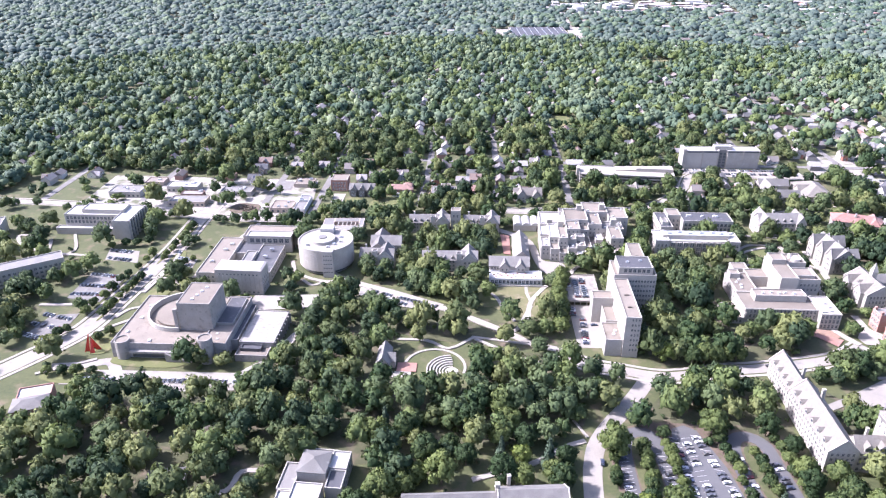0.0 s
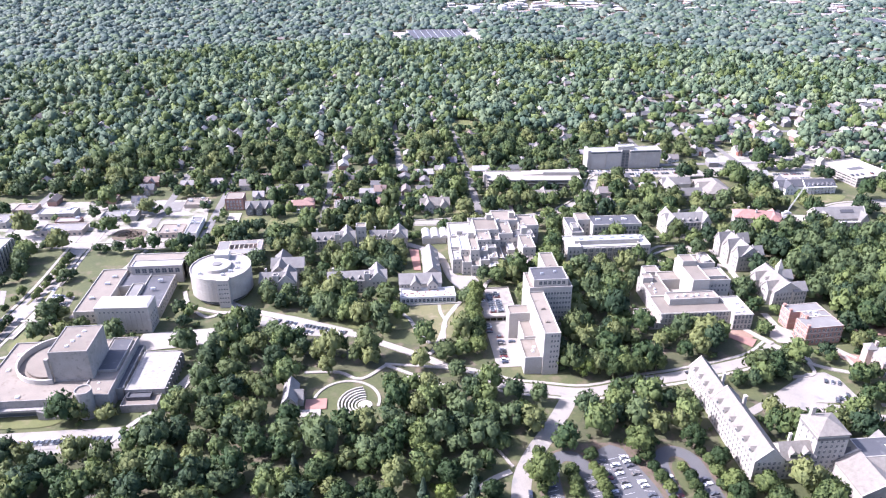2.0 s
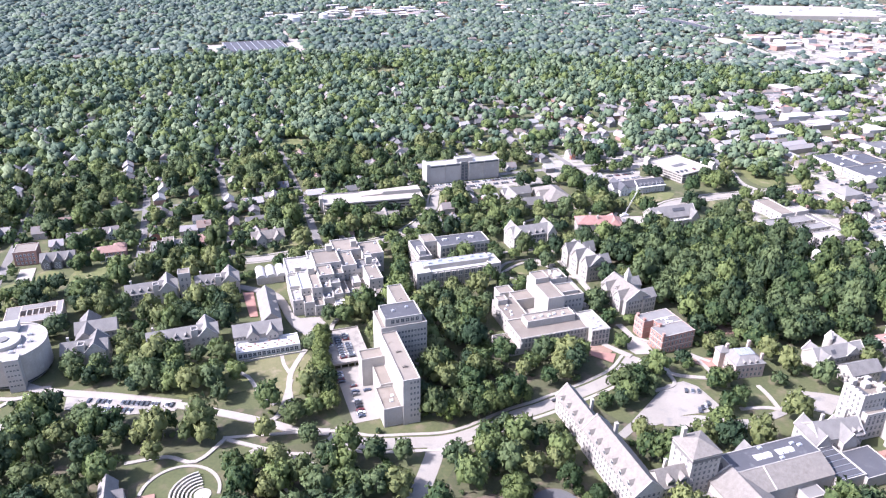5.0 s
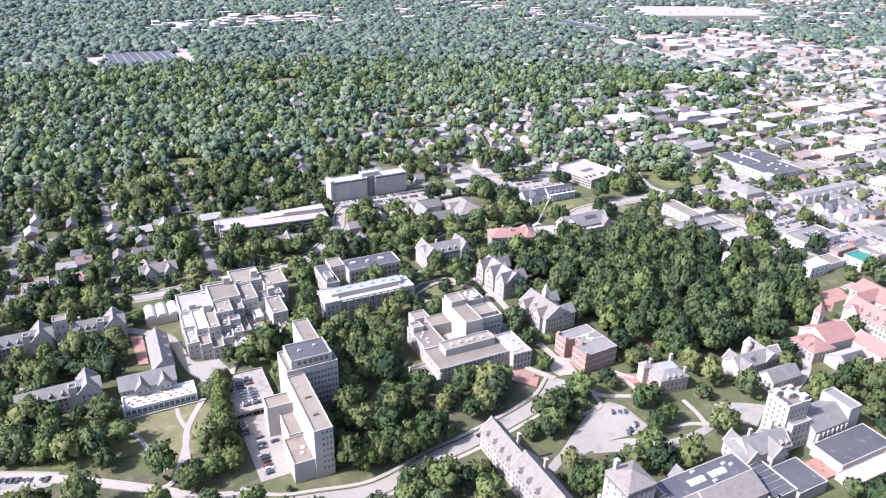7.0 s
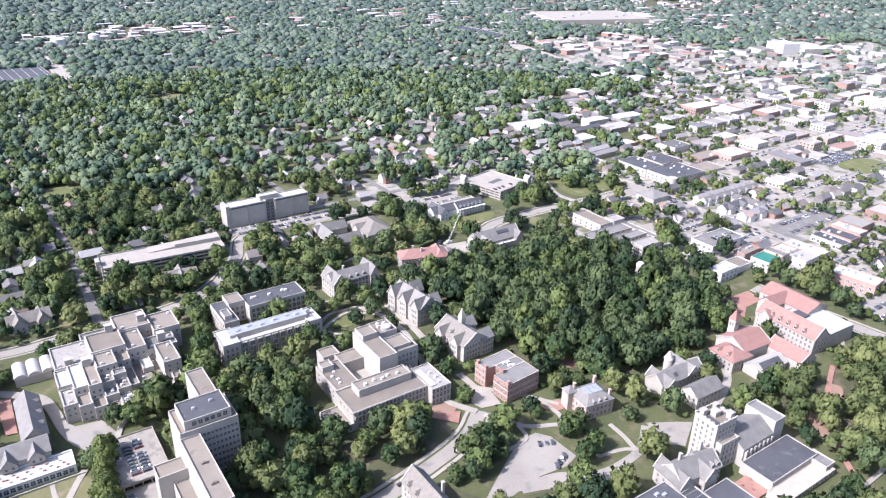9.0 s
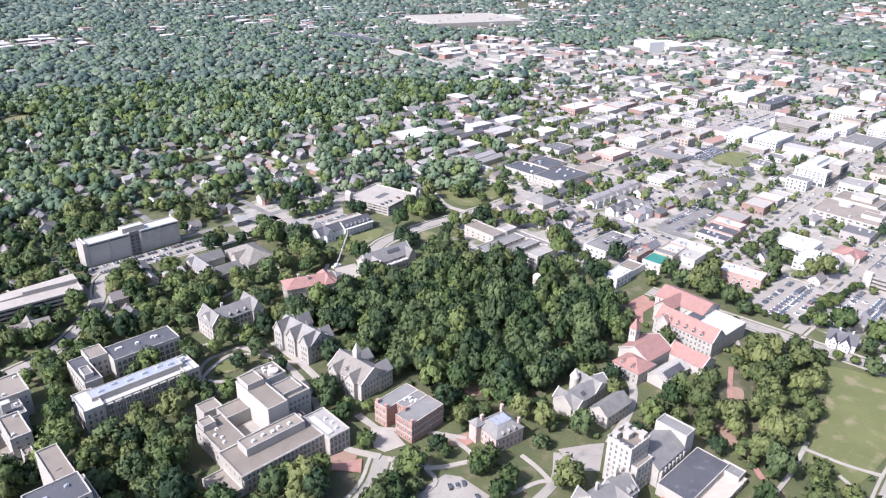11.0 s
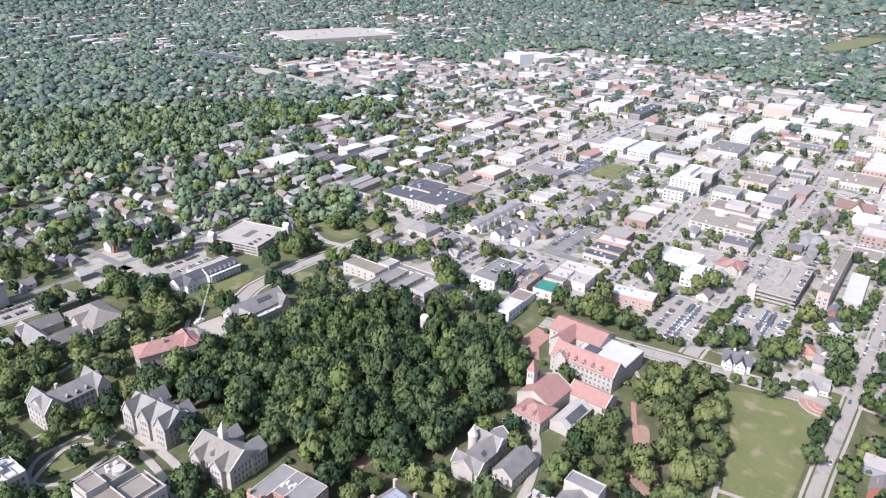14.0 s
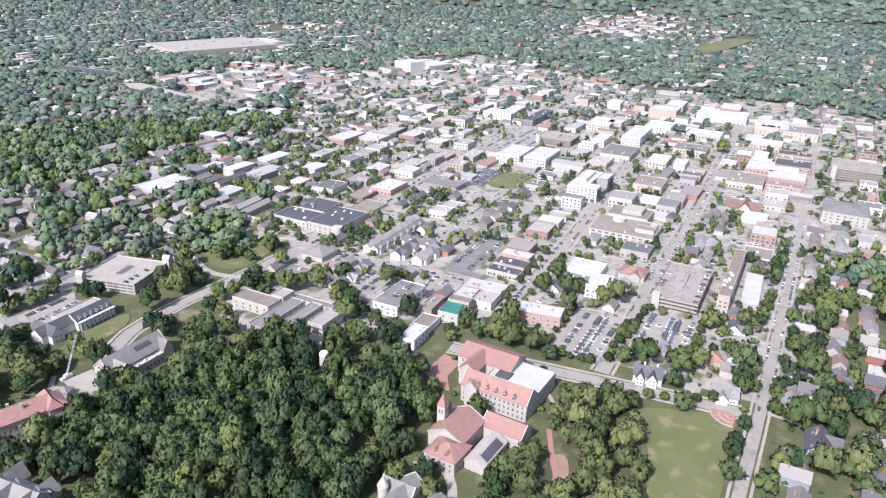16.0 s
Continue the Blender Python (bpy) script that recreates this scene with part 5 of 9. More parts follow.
def concert_hall():
    b = Building("concert_hall", "large concrete concert hall with a fly tower and cylinders", "concert hall", -142, 422, 0)
    b.flat(-43, -25, 14, 33, 11, PRECAST, GRAVEL)
    b.flat(14, -24, 29, 33, 11.8, PRECAST, GRAVEL)
    b.flat(-5, -8, 16, 19, 30, PRECAST, GRAVEL, rim=0.5)
    b.flat(29, -14, 33, 30, 8, PRECAST, DARK_ROOF).flat(16, -2, 27, 30, 12.6, PRECAST, DARK_ROOF, z0=10, rim=0.2)
    b.units([(3, -2), (4.5, 3), (6, 8), (7.5, 13)], 29.5, WHITE_PAINT, (1.8, 1.5, 0.7))
    for x, y, r, h in ((17.5, -26, 4.4, 16.5), (-36, -23.5, 4.6, 12)):
        part("cylinder", Mesh().drum(x, y, r, 0, h, 28), PRECAST, b.ob)
        part("cylinder_roof", Mesh().drum(x, y, r - 0.5, h, h + 0.05, 28), GRAVEL, b.ob)
        ring = Mesh().arc(x, y, r - 0.5, r, 0, 360, 28, h, h + 0.8)
        part("cylinder_rim", ring, PRECAST, b.ob)
    curve = Mesh().arc(-10, 12, 21.5, 22.6, 62, 282, 26, 10, 14.5, dz=-0.05)
    part("curved_wall", curve, PALE, b.ob)
    part("inner_roof", Mesh().drum(-10, 12, 17.5, 10.2, 11.8, 32), GRAVEL, b.ob)
    part("mast", Mesh().box(-7.5, -9.5, 10, -5.4, -7.4, 26), PRECAST, b.ob)
    part("glazing", Mesh().box(-30, -25.3, 1, 10, -25, 4.6), GLASS, b.ob)
    part("balcony", Mesh().box(-31, -27.5, 4.9, 12, -25, 6.3), PRECAST, b.ob)
    part("stair", Mesh().solid([(-8, -29, 0), (8, -29, 0), (8, -27.6, 0), (-8, -27.6, 0)], [(-8, -29, 6.2), (8, -29, 0.3), (8, -27.6, 0.3), (-8, -27.6, 6.2)]), PRECAST, b.ob)
    for k in range(7):
        part("fin", Mesh().box(33, -13 + 6.4 * k, 0, 33.5, -12 + 6.4 * k, 7.8), PRECAST, b.ob)
    b.units([(-36, 20), (-38, -12), (-36, 5), (-20, -21), (20, -12), (22, -18)], 10.2, WHITE_PAINT, (2, 2, 0.8))
    a = Building("rehearsal_annex", "low concrete annex with a bright flat roof", "building", -96, 424, -1)
    a.flat(-11, -18, 11, 20, 8, PRECAST, PRECAST, rim=0.5).flat(-11, -28, 9, -18, 5, PRECAST, GRAVEL).flat(-9, -23, 4, -18, 6.5, DARK_ROOF, DARK_ROOF)
    for k in range(9):
        part("pier", Mesh().box(11, -17 + 4.3 * k, 0, 12.2, -16.2 + 4.3 * k, 7.6), PRECAST, a.ob)
    a.windows("E", -16.4, 18, 11, [1.2], 8, 2.8, 4.5, PRECAST)


def music_buildings():
    b = Building("music_building", "boxy pale stone music building with a row of attic windows", "building", -129, 486, -2)
    b.flat(-17, -8, 17, 7, 19, PALE, PALE, rim=0.3)
    b.hip(-17, -8, 17, 7, 19.05, 20.2, PALE, PALE, z0=18.9, over=0.1, flat=6)
    b.windows("S", -15, 15, -8, [15.4], 11, 1.0, 1.1, PALE)
    for k in range(10):
        part("pilaster", Mesh().box(-15.4 + 3.3 * k, -8.3, 4, -14.8 + 3.3 * k, -8, 14.6), PALE, b.ob)
    b.windows("S", -15, 15, -8, [1.4], 9, 1.4, 1.2, PALE).windows("E", -7, 6, 17, [3, 7, 11], 4, 1.2, 1.6, PALE)
    c = Building("music_school", "sprawling low music school with brown gravel roofs", "building", -140, 530, 0)
    c.flat(-26, -38, -8, 22, 9.5, LIMESTONE, GRAVEL).flat(-8, -2, 10, 20, 8, LIMESTONE, DARK_ROOF).flat(10, -34, 28, 12, 8.5, LIMESTONE, DARK_ROOF)
    c.flat(-8, 20, 32, 40, 12.5, LIMESTONE, GRAVEL).flat(-4, 16, 32, 26, 14, PALE, WHITE_ROOF).flat(2, -28, 10, -2, 10, LIMESTONE, GREY_ROOF)
    c.windows("S", -2, 31, 16, [8.4], 7, 3.2, 3.4, PALE).windows("S", -25, -9, -38, [1.5, 5], 5, 1.4, 1.8).windows("E", -32, 10, 28, [2, 5.2], 9, 1.4, 1.8)
    c.units([(-20, -20), (-16, 0), (-14, 10), (18, -10), (20, 2), (0, 30), (14, 34)], 9, METAL, (3, 2, 1.2))
    d = Building("arts_block", "dark brown low arts block with an inner court", "building", -72, 580, 3)
    for x0, y0, x1, y1 in ((-17, -12, -8, 12), (13, -12, 17, 12), (-8, -12, 13, -3), (-8, 5, 13, 12)):
        d.flat(x0, y0, x1, y1, 10.5, TAN_BRICK, GREY_ROOF, rim=0.2)
    d.flat(-8, -3, 13, 5, 4, DARK_ROOF, DARK_ROOF)
    for k in range(5):
        part("court_beam", Mesh().box(-4.6 + 3.6 * k, -3, 9.4, -4.1 + 3.6 * k, 5, 10.2), LIMESTONE, d.ob)
    d.windows("S", -16, 16, -12, [1.5, 5], 9, 1.6, 1.8).windows("W", -11, 11, -17, [1.5, 5], 6, 1.6, 1.8)


def library_block():
    b = Building("office_hall", "white concrete hall with deep vertical window fins", "building", -276, 585, 0)
    b.flat(-34, -8, 20, 12, 16, PALE, WHITE_ROOF).flat(14, -22, 28, 12, 17, PALE, WHITE_ROOF).flat(-20, -4, 16, 10, 19, PALE, WHITE_ROOF, z0=15).flat(-40, -14, 14, -8, 6, PALE, WHITE_ROOF)
    b.windows("S", -33, 13, -8, [8, 11.5], 14, 2.0, 2.4, PALE)
    for k in range(8):
        part("fin", Mesh().box(28, -21 + 4.6 * k, 0, 29.3, -20 + 4.6 * k, 16.4), PALE, b.ob)
    b.windows("E", -20, 12, 28, [1.2, 5, 8.8, 12.4], 7, 2.6, 2.8, DARK_ROOF)
    for x, y, w, d, h, rot in ((-305, 487, 74, 14, 14, 35), (-388, 560, 60, 18, 12, 20)):
        c = Building("residence_block", "long residence block with grey roof and window bands", "building", x, y, rot)
        c.flat(-w / 2, -d / 2, w / 2, d / 2, h, LIMESTONE, GREY_ROOF)
        c.windows("S", -w / 2 + 1, w / 2 - 1, -d / 2, [1.5, 5, 8.5], int(w / 3.4), 1.8, 1.7)
    e = Building("corner_house", "brick house with white flat roofs beside woods", "building", -206, 344, 20)
    e.hip(-9, -8, 9, 4, 7, 10, BRICK, SLATE).flat(-8, 4, 10, 14, 7.5, BRICK, WHITE_ROOF)
    e.windows("S", -8, 8, -8, [1.2, 4.2], 6, 1.1, 1.6, WHITE_PAINT)


def front_houses():
    b = Building("white_pavilion", "white stone pavilion with flat wings and dark hipped roof", "building", -36, 297, -3)
    b.hip(-8, -4, 6, 11, 11, 14, PALE, GREY_ROOF, over=0.3).flat(-16, -12, -8, 6, 7.5, PALE, GREY_ROOF).flat(6, 2, 15, 14, 9.5, PALE, WHITE_ROOF).flat(7, -10, 15, 2, 8.5, PALE, DARK_ROOF)
    b.flat(-8, -20, 6, -8, 9, PALE, WHITE_ROOF).flat(-15, -22, -8, -12, 7, PALE, WHITE_ROOF).flat(-8, 12, 8, 15, 9, PALE, WHITE_ROOF)
    b.windows("S", -7, 5, -20, [1.5, 5], 4, 1.3, 2, PALE).windows("E", -9, 13, 15, [1.5, 5], 6, 1.3, 2, PALE)
    c = Building("stone_manor", "stone manor with slate gables and chimneys", "building", 46, 282, 5)
    c.gable(-38, -6, 10, 6, 8, 13, "x", LIMESTONE, SLATE).gable(6, -10, 38, 8, 9, 15.5, "x", LIMESTONE, SLATE, copings=True).chimney(6, 2, 10, 17, LIMESTONE, 2).chimney(12, 8, 10, 16, LIMESTONE, 1.6)
    c.windows("W", -8, 6, 6, [3, 6], 3, 1.2, 1.8)
    s = Building("garden_pavilion", "small dark-roofed garden pavilion on a lawn", "pavilion", -110, 296, 8)
    s.hip(-9, -4, 9, 4, 3.5, 6, LIMESTONE, GREY_ROOF)


def dormitory_l():
    b = Building("long_residence", "long limestone residence with steep stone-tiled roof and dormers", "residence hall", 222, 356, 0)
    b.gable(-7.5, -39, 7.5, 10, 13.5, 20.5, "y", LIMESTONE, STONE_TILE, copings=True)
    b.gable(-6.5, 10, 6, 42, 11, 17.5, "y", LIMESTONE, STONE_TILE, copings=True)
    b.gable(7, -38, 24, -26, 12.5, 18.5, "x", LIMESTONE, STONE_TILE)
    floors = [1.4, 4.6, 7.8, 10.8]
    b.windows("S", -6.5, 6.5, -39, floors, 5, 1.2, 1.7).windows("W", -37, 9, -7.5, floors, 16, 1.2, 1.7).windows("W", 12, 40, -6.5, floors[:3], 10, 1.2, 1.7).windows("S", 8, 23, -38, floors, 6, 1.2, 1.7)
    b.dormers("W", -36, 8, -7.2, 14.2, 6, LIMESTONE, STONE_TILE, 2.6, 2.6).dormers("W", 13, 40, -6.2, 11.6, 4, LIMESTONE, STONE_TILE, 2.4, 2.4).dormers("S", 9, 23, -37.8, 13.2, 2, LIMESTONE, STONE_TILE, 4, 3.4)
    b.chimney(5, 0, 15, 22, LIMESTONE, 1.6).chimney(5, 24, 12, 19, LIMESTONE, 1.4).chimney(15, -28, 15, 20, LIMESTONE, 1.2)
    t = Building("residence_tower", "square limestone tower with low pyramid roof", "tower", 253, 327, 0)
    t.hip(-8, -8, 8, 8, 25, 29.5, LIMESTONE, STONE_TILE, over=0.4)
    t.windows("S", -7, 7, -8, [1.5 + 3.2 * k for k in range(7)], 5, 1.2, 1.7).windows("W", -7, 7, -8, [14, 17.4, 20.6], 3, 1.2, 1.7)
    part("top_loggia", Mesh().box(-8.15, -8.15, 22.2, 8.15, 8.15, 23.8), SLATE, t.ob)
    t.chimney(-4, 6, 26, 32, LIMESTONE, 2)
    part("porch", Mesh().box(-10, -20, 0, 8, -8, 3.6), PRECAST, t.ob)


def union_building():
    t = Building("castle_tower", "tall crenellated limestone tower of a student union", "tower", 367, 337, -2)
    t.flat(-7.5, -7, 7.5, 7, 27, PALE, GRAVEL, rim=1.4)
    t.flat(-6, -10.5, 7.5, -7, 17, PALE, GRAVEL)
    for x in (-7.2, -4.4, -1.5, 1.5, 4.4, 7.2):
        for y in (-6.8, 6.8):
            part("merlon", Mesh().box(x - 0.8, y - 0.4, 26.9, x + 0.8, y + 0.4, 27.6), PALE, t.ob)
    for y in (-4, -1.3, 1.3, 4):
        for x in (-7.2, 7.2):
            part("merlon", Mesh().box(x - 0.4, y - 0.8, 26.9, x + 0.4, y + 0.8, 27.6), PALE, t.ob)
    for x, y, w, d, z in ((-5, 4.2, 3, 2.6, 29.4), (0.5, 1, 4, 3.4, 28.6), (5.2, -4.4, 2.6, 3, 29.4), (5, 4.6, 2.4, 2.2, 28.8)):
        part("roof_house", Mesh().box(x - w / 2, y - d / 2, 25.6, x + w / 2, y + d / 2, z).box(x - w / 2 - 0.2, y - d / 2 - 0.2, z, x + w / 2 + 0.2, y + d / 2 + 0.2, z + 0.25), PALE, t.ob)
    part("roof_terrace", Mesh().box(-6.9, -6.4, 25.61, -2.6, 2.4, 25.75), DARK_ROOF, t.ob)
    t.windows("S", -6, 7, -7, [18.5, 21.6], 5, 1.0, 1.7, PALE).windows("W", -6, 6, -7.5, [3 + 3.3 * k for k in range(7)], 4, 1.0, 1.7, PALE).windows("S", -5, 7, -10.5, [2, 6, 10, 13], 4, 1.3, 2.4, PALE)
    h = Building("union_hall", "long limestone hall with slate roof and buttresses", "building", 389, 331, 0)
    h.gable(-15, -9, 10, 9, 11.5, 17, "x", PALE, SLATE).flat(10, -9, 19, 9, 18.5, PALE, GREY_ROOF)
    for k in range(7):
        part("buttress", Mesh().box(-14 + 3.6 * k, -10.4, 0, -12.8 + 3.6 * k, -9, 10.4), PALE, h.ob)
    h.windows("S", -12.6, 9, -9, [3], 6, 1.6, 6, PALE)
    g = Building("union_wing", "gothic limestone wing with slate roof and chimneys", "building", 343, 330, -6)
    g.gable(-14, -7, 13, 7, 10, 16, "x", PALE, SLATE, copings=True).gable(-2, -11, 6, 4, 10, 15, "y", PALE, SLATE, copings=True).gable(-16, -9, -8, 9, 9, 14.5, "y", PALE, SLATE, copings=True)
    g.dormers("S", 6, 13, -6.4, 11, 2, PALE, SLATE)
    g.windows("S", -14, -3, -7, [1.5, 5], 4, 1.1, 1.8, PALE).windows("S", 6, 13, -7, [1.5, 5, 8], 3, 1.1, 1.8, PALE).windows("W", -8, 8, -16, [1.5, 5], 4, 1.1, 1.8, PALE)
    g.chimney(-6, 3, 12, 18, PALE, 1.4).chimney(10, 5, 12, 18, PALE, 1.6)
    e = Building("union_extension", "low extension with dark membrane roofs and a tan terrace", "building", 388, 306, 0)
    e.flat(-18, -4, 22, 14, 7, PALE, DARK_ROOF, rim=0.4).flat(-22, -14, 22, -4, 4, PALE, TAN_BRICK, rim=0.5).flat(-54, -8, -34, 11, 7, PALE, DARK_ROOF, rim=0.4).flat(16, -12, 24, 0, 6.5, PALE, GREY_ROOF)
    e.windows("S", -20, 20, -14, [1], 10, 1.8, 2, PALE)
    part("patio", Mesh().box(-33, -3, 0, -18, 10, 1.2), RED_PAVER, e.ob)
    e.claim(-34, -4, -18, 12)
    for k in range(6):
        part("patio_table", Mesh().drum(-31 + 2.4 * k, 2 + (k % 3) * 2.4, 0.8, 1.9, 2.0, 10).drum(-31 + 2.4 * k, 2 + (k % 3) * 2.4, 0.08, 1.2, 1.9, 6), RED_PAVER, e.ob)
    a = Building("assembly_hall", "big stone hall with wide dark roof and skylights", "building", 0, 0)
    a.body(268, 303.5, 318, 327, 10, PALE).flat(268, 314, 318, 327, 15.2, PALE, DARK_ROOF, z0=9.8, rim=0.3)
    a.top = part("roof", Mesh().solid([(268, 303, 10.01), (318, 303, 10.01), (318, 314, 10.01), (268, 314, 10.01)], [(268, 313.8, 14.9), (318, 313.8, 14.9), (318, 314, 14.9), (268, 314, 14.9)]), STONE_TILE, a.ob, "mottled grey stone shingles")
    part("slope_coping", Mesh().solid([(282.6, 302.9, 10.2), (283.2, 302.9, 10.2), (283.2, 314, 10.2), (282.6, 314, 10.2)], [(282.6, 302.9, 10.6), (283.2, 302.9, 10.6), (283.2, 314, 15.6), (282.6, 314, 15.6)]), PALE, a.ob)
    for k in range(6):
        x = 283 + 3.4 * k + (3 if k > 2 else 0)
        part("skylight", Mesh().solid([(x, 318, 14.9), (x + 2.8, 318, 14.9), (x + 2.8, 322, 14.9), (x, 322, 14.9)], [(x + 0.2, 319.7, 16.0), (x + 2.6, 319.7, 16.0), (x + 2.6, 320.3, 16.0), (x + 0.2, 320.3, 16.0)]), WHITE_ROOF, a.ob)
    a.units([(290, 325), (296, 316), (308, 323), (311, 321)], 14.9, METAL, (2.2, 1.6, 0.8))
    a.gable(257, 296, 279, 319, 9, 15, "y", PALE, STONE_TILE, copings=True).flat(296, 296, 307, 303.4, 7.2, PALE, GREY_ROOF, rim=0.3).flat(318, 300, 335, 322, 8, PALE, DARK_ROOF)
    a.gable(284, 327, 292, 333, 9, 14, "y", PALE, SLATE).gable(262, 321, 268, 328, 8, 12, "x", PALE, SLATE)
    a.windows("S", 298, 305, 296, [1.2, 4.2], 3, 1.2, 1.6, PALE).windows("S", 261, 275, 296, [2, 5.6], 4, 1.1, 1.8, PALE)
    for k in range(6):
        part("roof_rib", Mesh().box(318.6, 301.6 + 3.6 * k, 7.2, 334.4, 301.8 + 3.6 * k, 7.42), METAL, a.ob)
    area("loading_yard", "dark paved loading yard behind a stone hall", "yard", [(279, 284), (318, 290), (318, 303), (279, 303)], NEW_ASPHALT)


def stone_houses():
    b = Building("stone_house", "gothic limestone house with slate roofs and a round turret", "building", 403, 389, -2)
    b.gable(-18, -6, 18, 6, 8.5, 13.5, "x", LIMESTONE, SLATE, copings=True).gable(4, -6, 14, 12, 8.5, 13.5, "y", LIMESTONE, SLATE, copings=True).gable(-17, -9, -8, 8, 8.5, 13, "y", LIMESTONE, SLATE, copings=True)
    part("turret", Mesh().drum(3, 9, 2.6, 0, 13, 16).drum(3, 9, 3.0, 13, 18.5, 16, 0.1), LIMESTONE, b.ob)
    b.windows("S", -16, -9, -9, [1.4, 5], 3, 1.1, 1.8).windows("S", -7, 16, -6, [1.4, 5], 7, 1.1, 1.8).windows("W", -8, 7, -17, [1.4, 5], 4, 1.1, 1.8)
    part("skylight", Mesh().solid([(-6, -4.4, 10.2), (-3, -4.4, 10.2), (-3, -2.4, 12), (-6, -2.4, 12)], [(-6, -4.6, 10.5), (-3, -4.6, 10.5), (-3, -2.6, 12.2), (-6, -2.6, 12.2)]), DARK_ROOF, b.ob)
    c = Building("stone_house", "plain limestone house with a grey gable roof", "building", 405, 371, -2)
    c.gable(-11, -6, 11, 6, 8, 12.5, "x", LIMESTONE, SLATE).windows("S", -10, 10, -6, [1.4, 4.8], 6, 1.1, 1.7).windows("W", -5, 5, -11, [1.4, 4.8], 3, 1.1, 1.7)
    d = Building("stone_house", "pale pink stone house with glazed roof and chimneys", "building", 343, 400, -8)
    d.hip(-9.5, -8.5, 9.5, 8.5, 9.5, 13.2, ROSE_STONE, SLATE, flat=3.8).chimney(-8, 6, 8, 16, ROSE_STONE, 1.5).chimney(7, 7, 8, 16, ROSE_STONE, 1.5).chimney(8, -6, 8, 15, ROSE_STONE, 1.4)
    d.windows("S", -8.5, 8.5, -8.5, [1.4, 5.2], 6, 1.1, 2.0).windows("W", -7.5, 7.5, -9.5, [1.4, 5.2], 5, 1.1, 2.0)
    for k in range(3):
        part("roof_glazing", Mesh().box(-5.2 + 3.6 * k, -3.6, 13.2, -2.2 + 3.6 * k, 3.6, 13.7), METAL, d.ob)
    d.dormers("S", -6, 6, -8.4, 10.2, 3, ROSE_STONE, SLATE, 1.6, 1.6).hip(-13, 4, -7, 10, 11, 14.5, ROSE_STONE, SLATE)


def red_roof_complex():
    b = Building("red_roofed_museum", "pale stone college building with steep red tile roofs", "building", 512, 383, -3)
    b.gable(-6, -22, 9, 22, 12, 19, "y", PALE, RED_TILE, copings=True)
    b.windows("W", -21, 21, -6, [1.6, 5.2, 8.8], 14, 1.2, 1.8, PALE).dormers("W", -16, 20, -5.6, 13, 6, PALE, RED_TILE, 2.6, 2.4)
    b.gable(-9, 10, -4, 18, 13, 17, "x", PALE, RED_TILE, copings=True)
    b.flat(9, -22, 38, 4, 11.5, PALE, WHITE_ROOF).flat(9, 4, 28, 14, 11, PALE, WHITE_ROOF)
    part("roof_glazing", Mesh().box(14, 0, 11, 22, 9, 11.9), DARK_ROOF, b.ob)
    b.gable(22, 2, 45, 40, 12, 17, "y", PALE, RED_TILE).gable(9, 20, 30, 32, 12, 17, "x", PALE, RED_TILE)
    b.windows("W", 22, 38, 22, [1.6, 5.2, 8.6], 5, 1.2, 1.8, PALE)
    b.windows("S", -5, 8, -22, [1.6, 5.2, 8.8], 4, 1.1, 1.8, PALE)
    c = Building("red_roofed_hall", "pale stone hall with red tile roof and gabled front", "building", 470, 380, -4)
    c.gable(-12, -1, 14, 21, 9, 14.5, "x", PALE, RED_TILE, copings=True).hip(-27, -5, -9, 14, 8, 12.5, PALE, RED_TILE)
    c.gable(11, -25, 26, 0, 7.5, 12.5, "y", PALE, RED_TILE, copings=True).gable(-18, -18, 8, -6, 5.5, 9, "x", PALE, PALE)
    part("glass_roof", Mesh().solid([(-14, -17.6, 6.1), (4, -17.6, 6.1), (4, -13.2, 8.6), (-14, -13.2, 8.6)], [(-14, -17.8, 6.5), (4, -17.8, 6.5), (4, -13.4, 9), (-14, -13.4, 9)]), DARK_ROOF, c.ob)
    c.windows("W", -4, 13, -27, [1.4, 4.8], 5, 1.1, 1.8, PALE).windows("S", -26, -10, -5, [1.4, 4.8], 5, 1.1, 1.8, PALE).windows("S", -17, 7, -18, [1.2], 7, 1.2, 2, PALE).windows("S", 12, 25, -25, [1.4, 4.6], 4, 1.1, 1.7, PALE)
    c.dormers("W", -2, 12, -25.5, 9.2, 2, PALE, RED_TILE, 2, 2)
    t = Building("clock_tower", "slim pale stone tower with a red pyramid cap", "tower", 473, 400, 0)
    part("shaft", Mesh().box(-2.4, -2.4, 0, 2.4, 2.4, 19), PALE, t.ob)
    part("cap", Mesh().solid([(-2.8, -2.8, 19), (2.8, -2.8, 19), (2.8, 2.8, 19), (-2.8, 2.8, 19)], [(-0.1, -0.1, 26), (0.1, -0.1, 26), (0.1, 0.1, 26), (-0.1, 0.1, 26)]), RED_TILE, t.ob)
    t.windows("W", -1.8, 1.8, -2.4, [14.5], 2, 0.9, 2.6, PALE).windows("S", -1.8, 1.8, -2.4, [14.5], 2, 0.9, 2.6, PALE)
    t.claim(-3, -3, 3, 3)


def domes():
    d = thing("observatory_dome", "small white observatory dome on a tall drum among trees", "observatory", 488, 494)
    part("drum", Mesh().drum(0, 0, 3.2, 0, 15, 20), PALE, d)
    m = Mesh()
    for k in range(5):
        a0, a1 = k * math.pi / 10, (k + 1) * math.pi / 10
        m.drum(0, 0, 3.3 * math.cos(a0), 15 + 3.3 * math.sin(a0), 15 + 3.3 * math.sin(a1), 20, max(3.3 * math.cos(a1), 0.05))
    part("dome", m, WHITE_PAINT, d)
    take([(485, 491), (491, 491), (491, 497), (485, 497)])


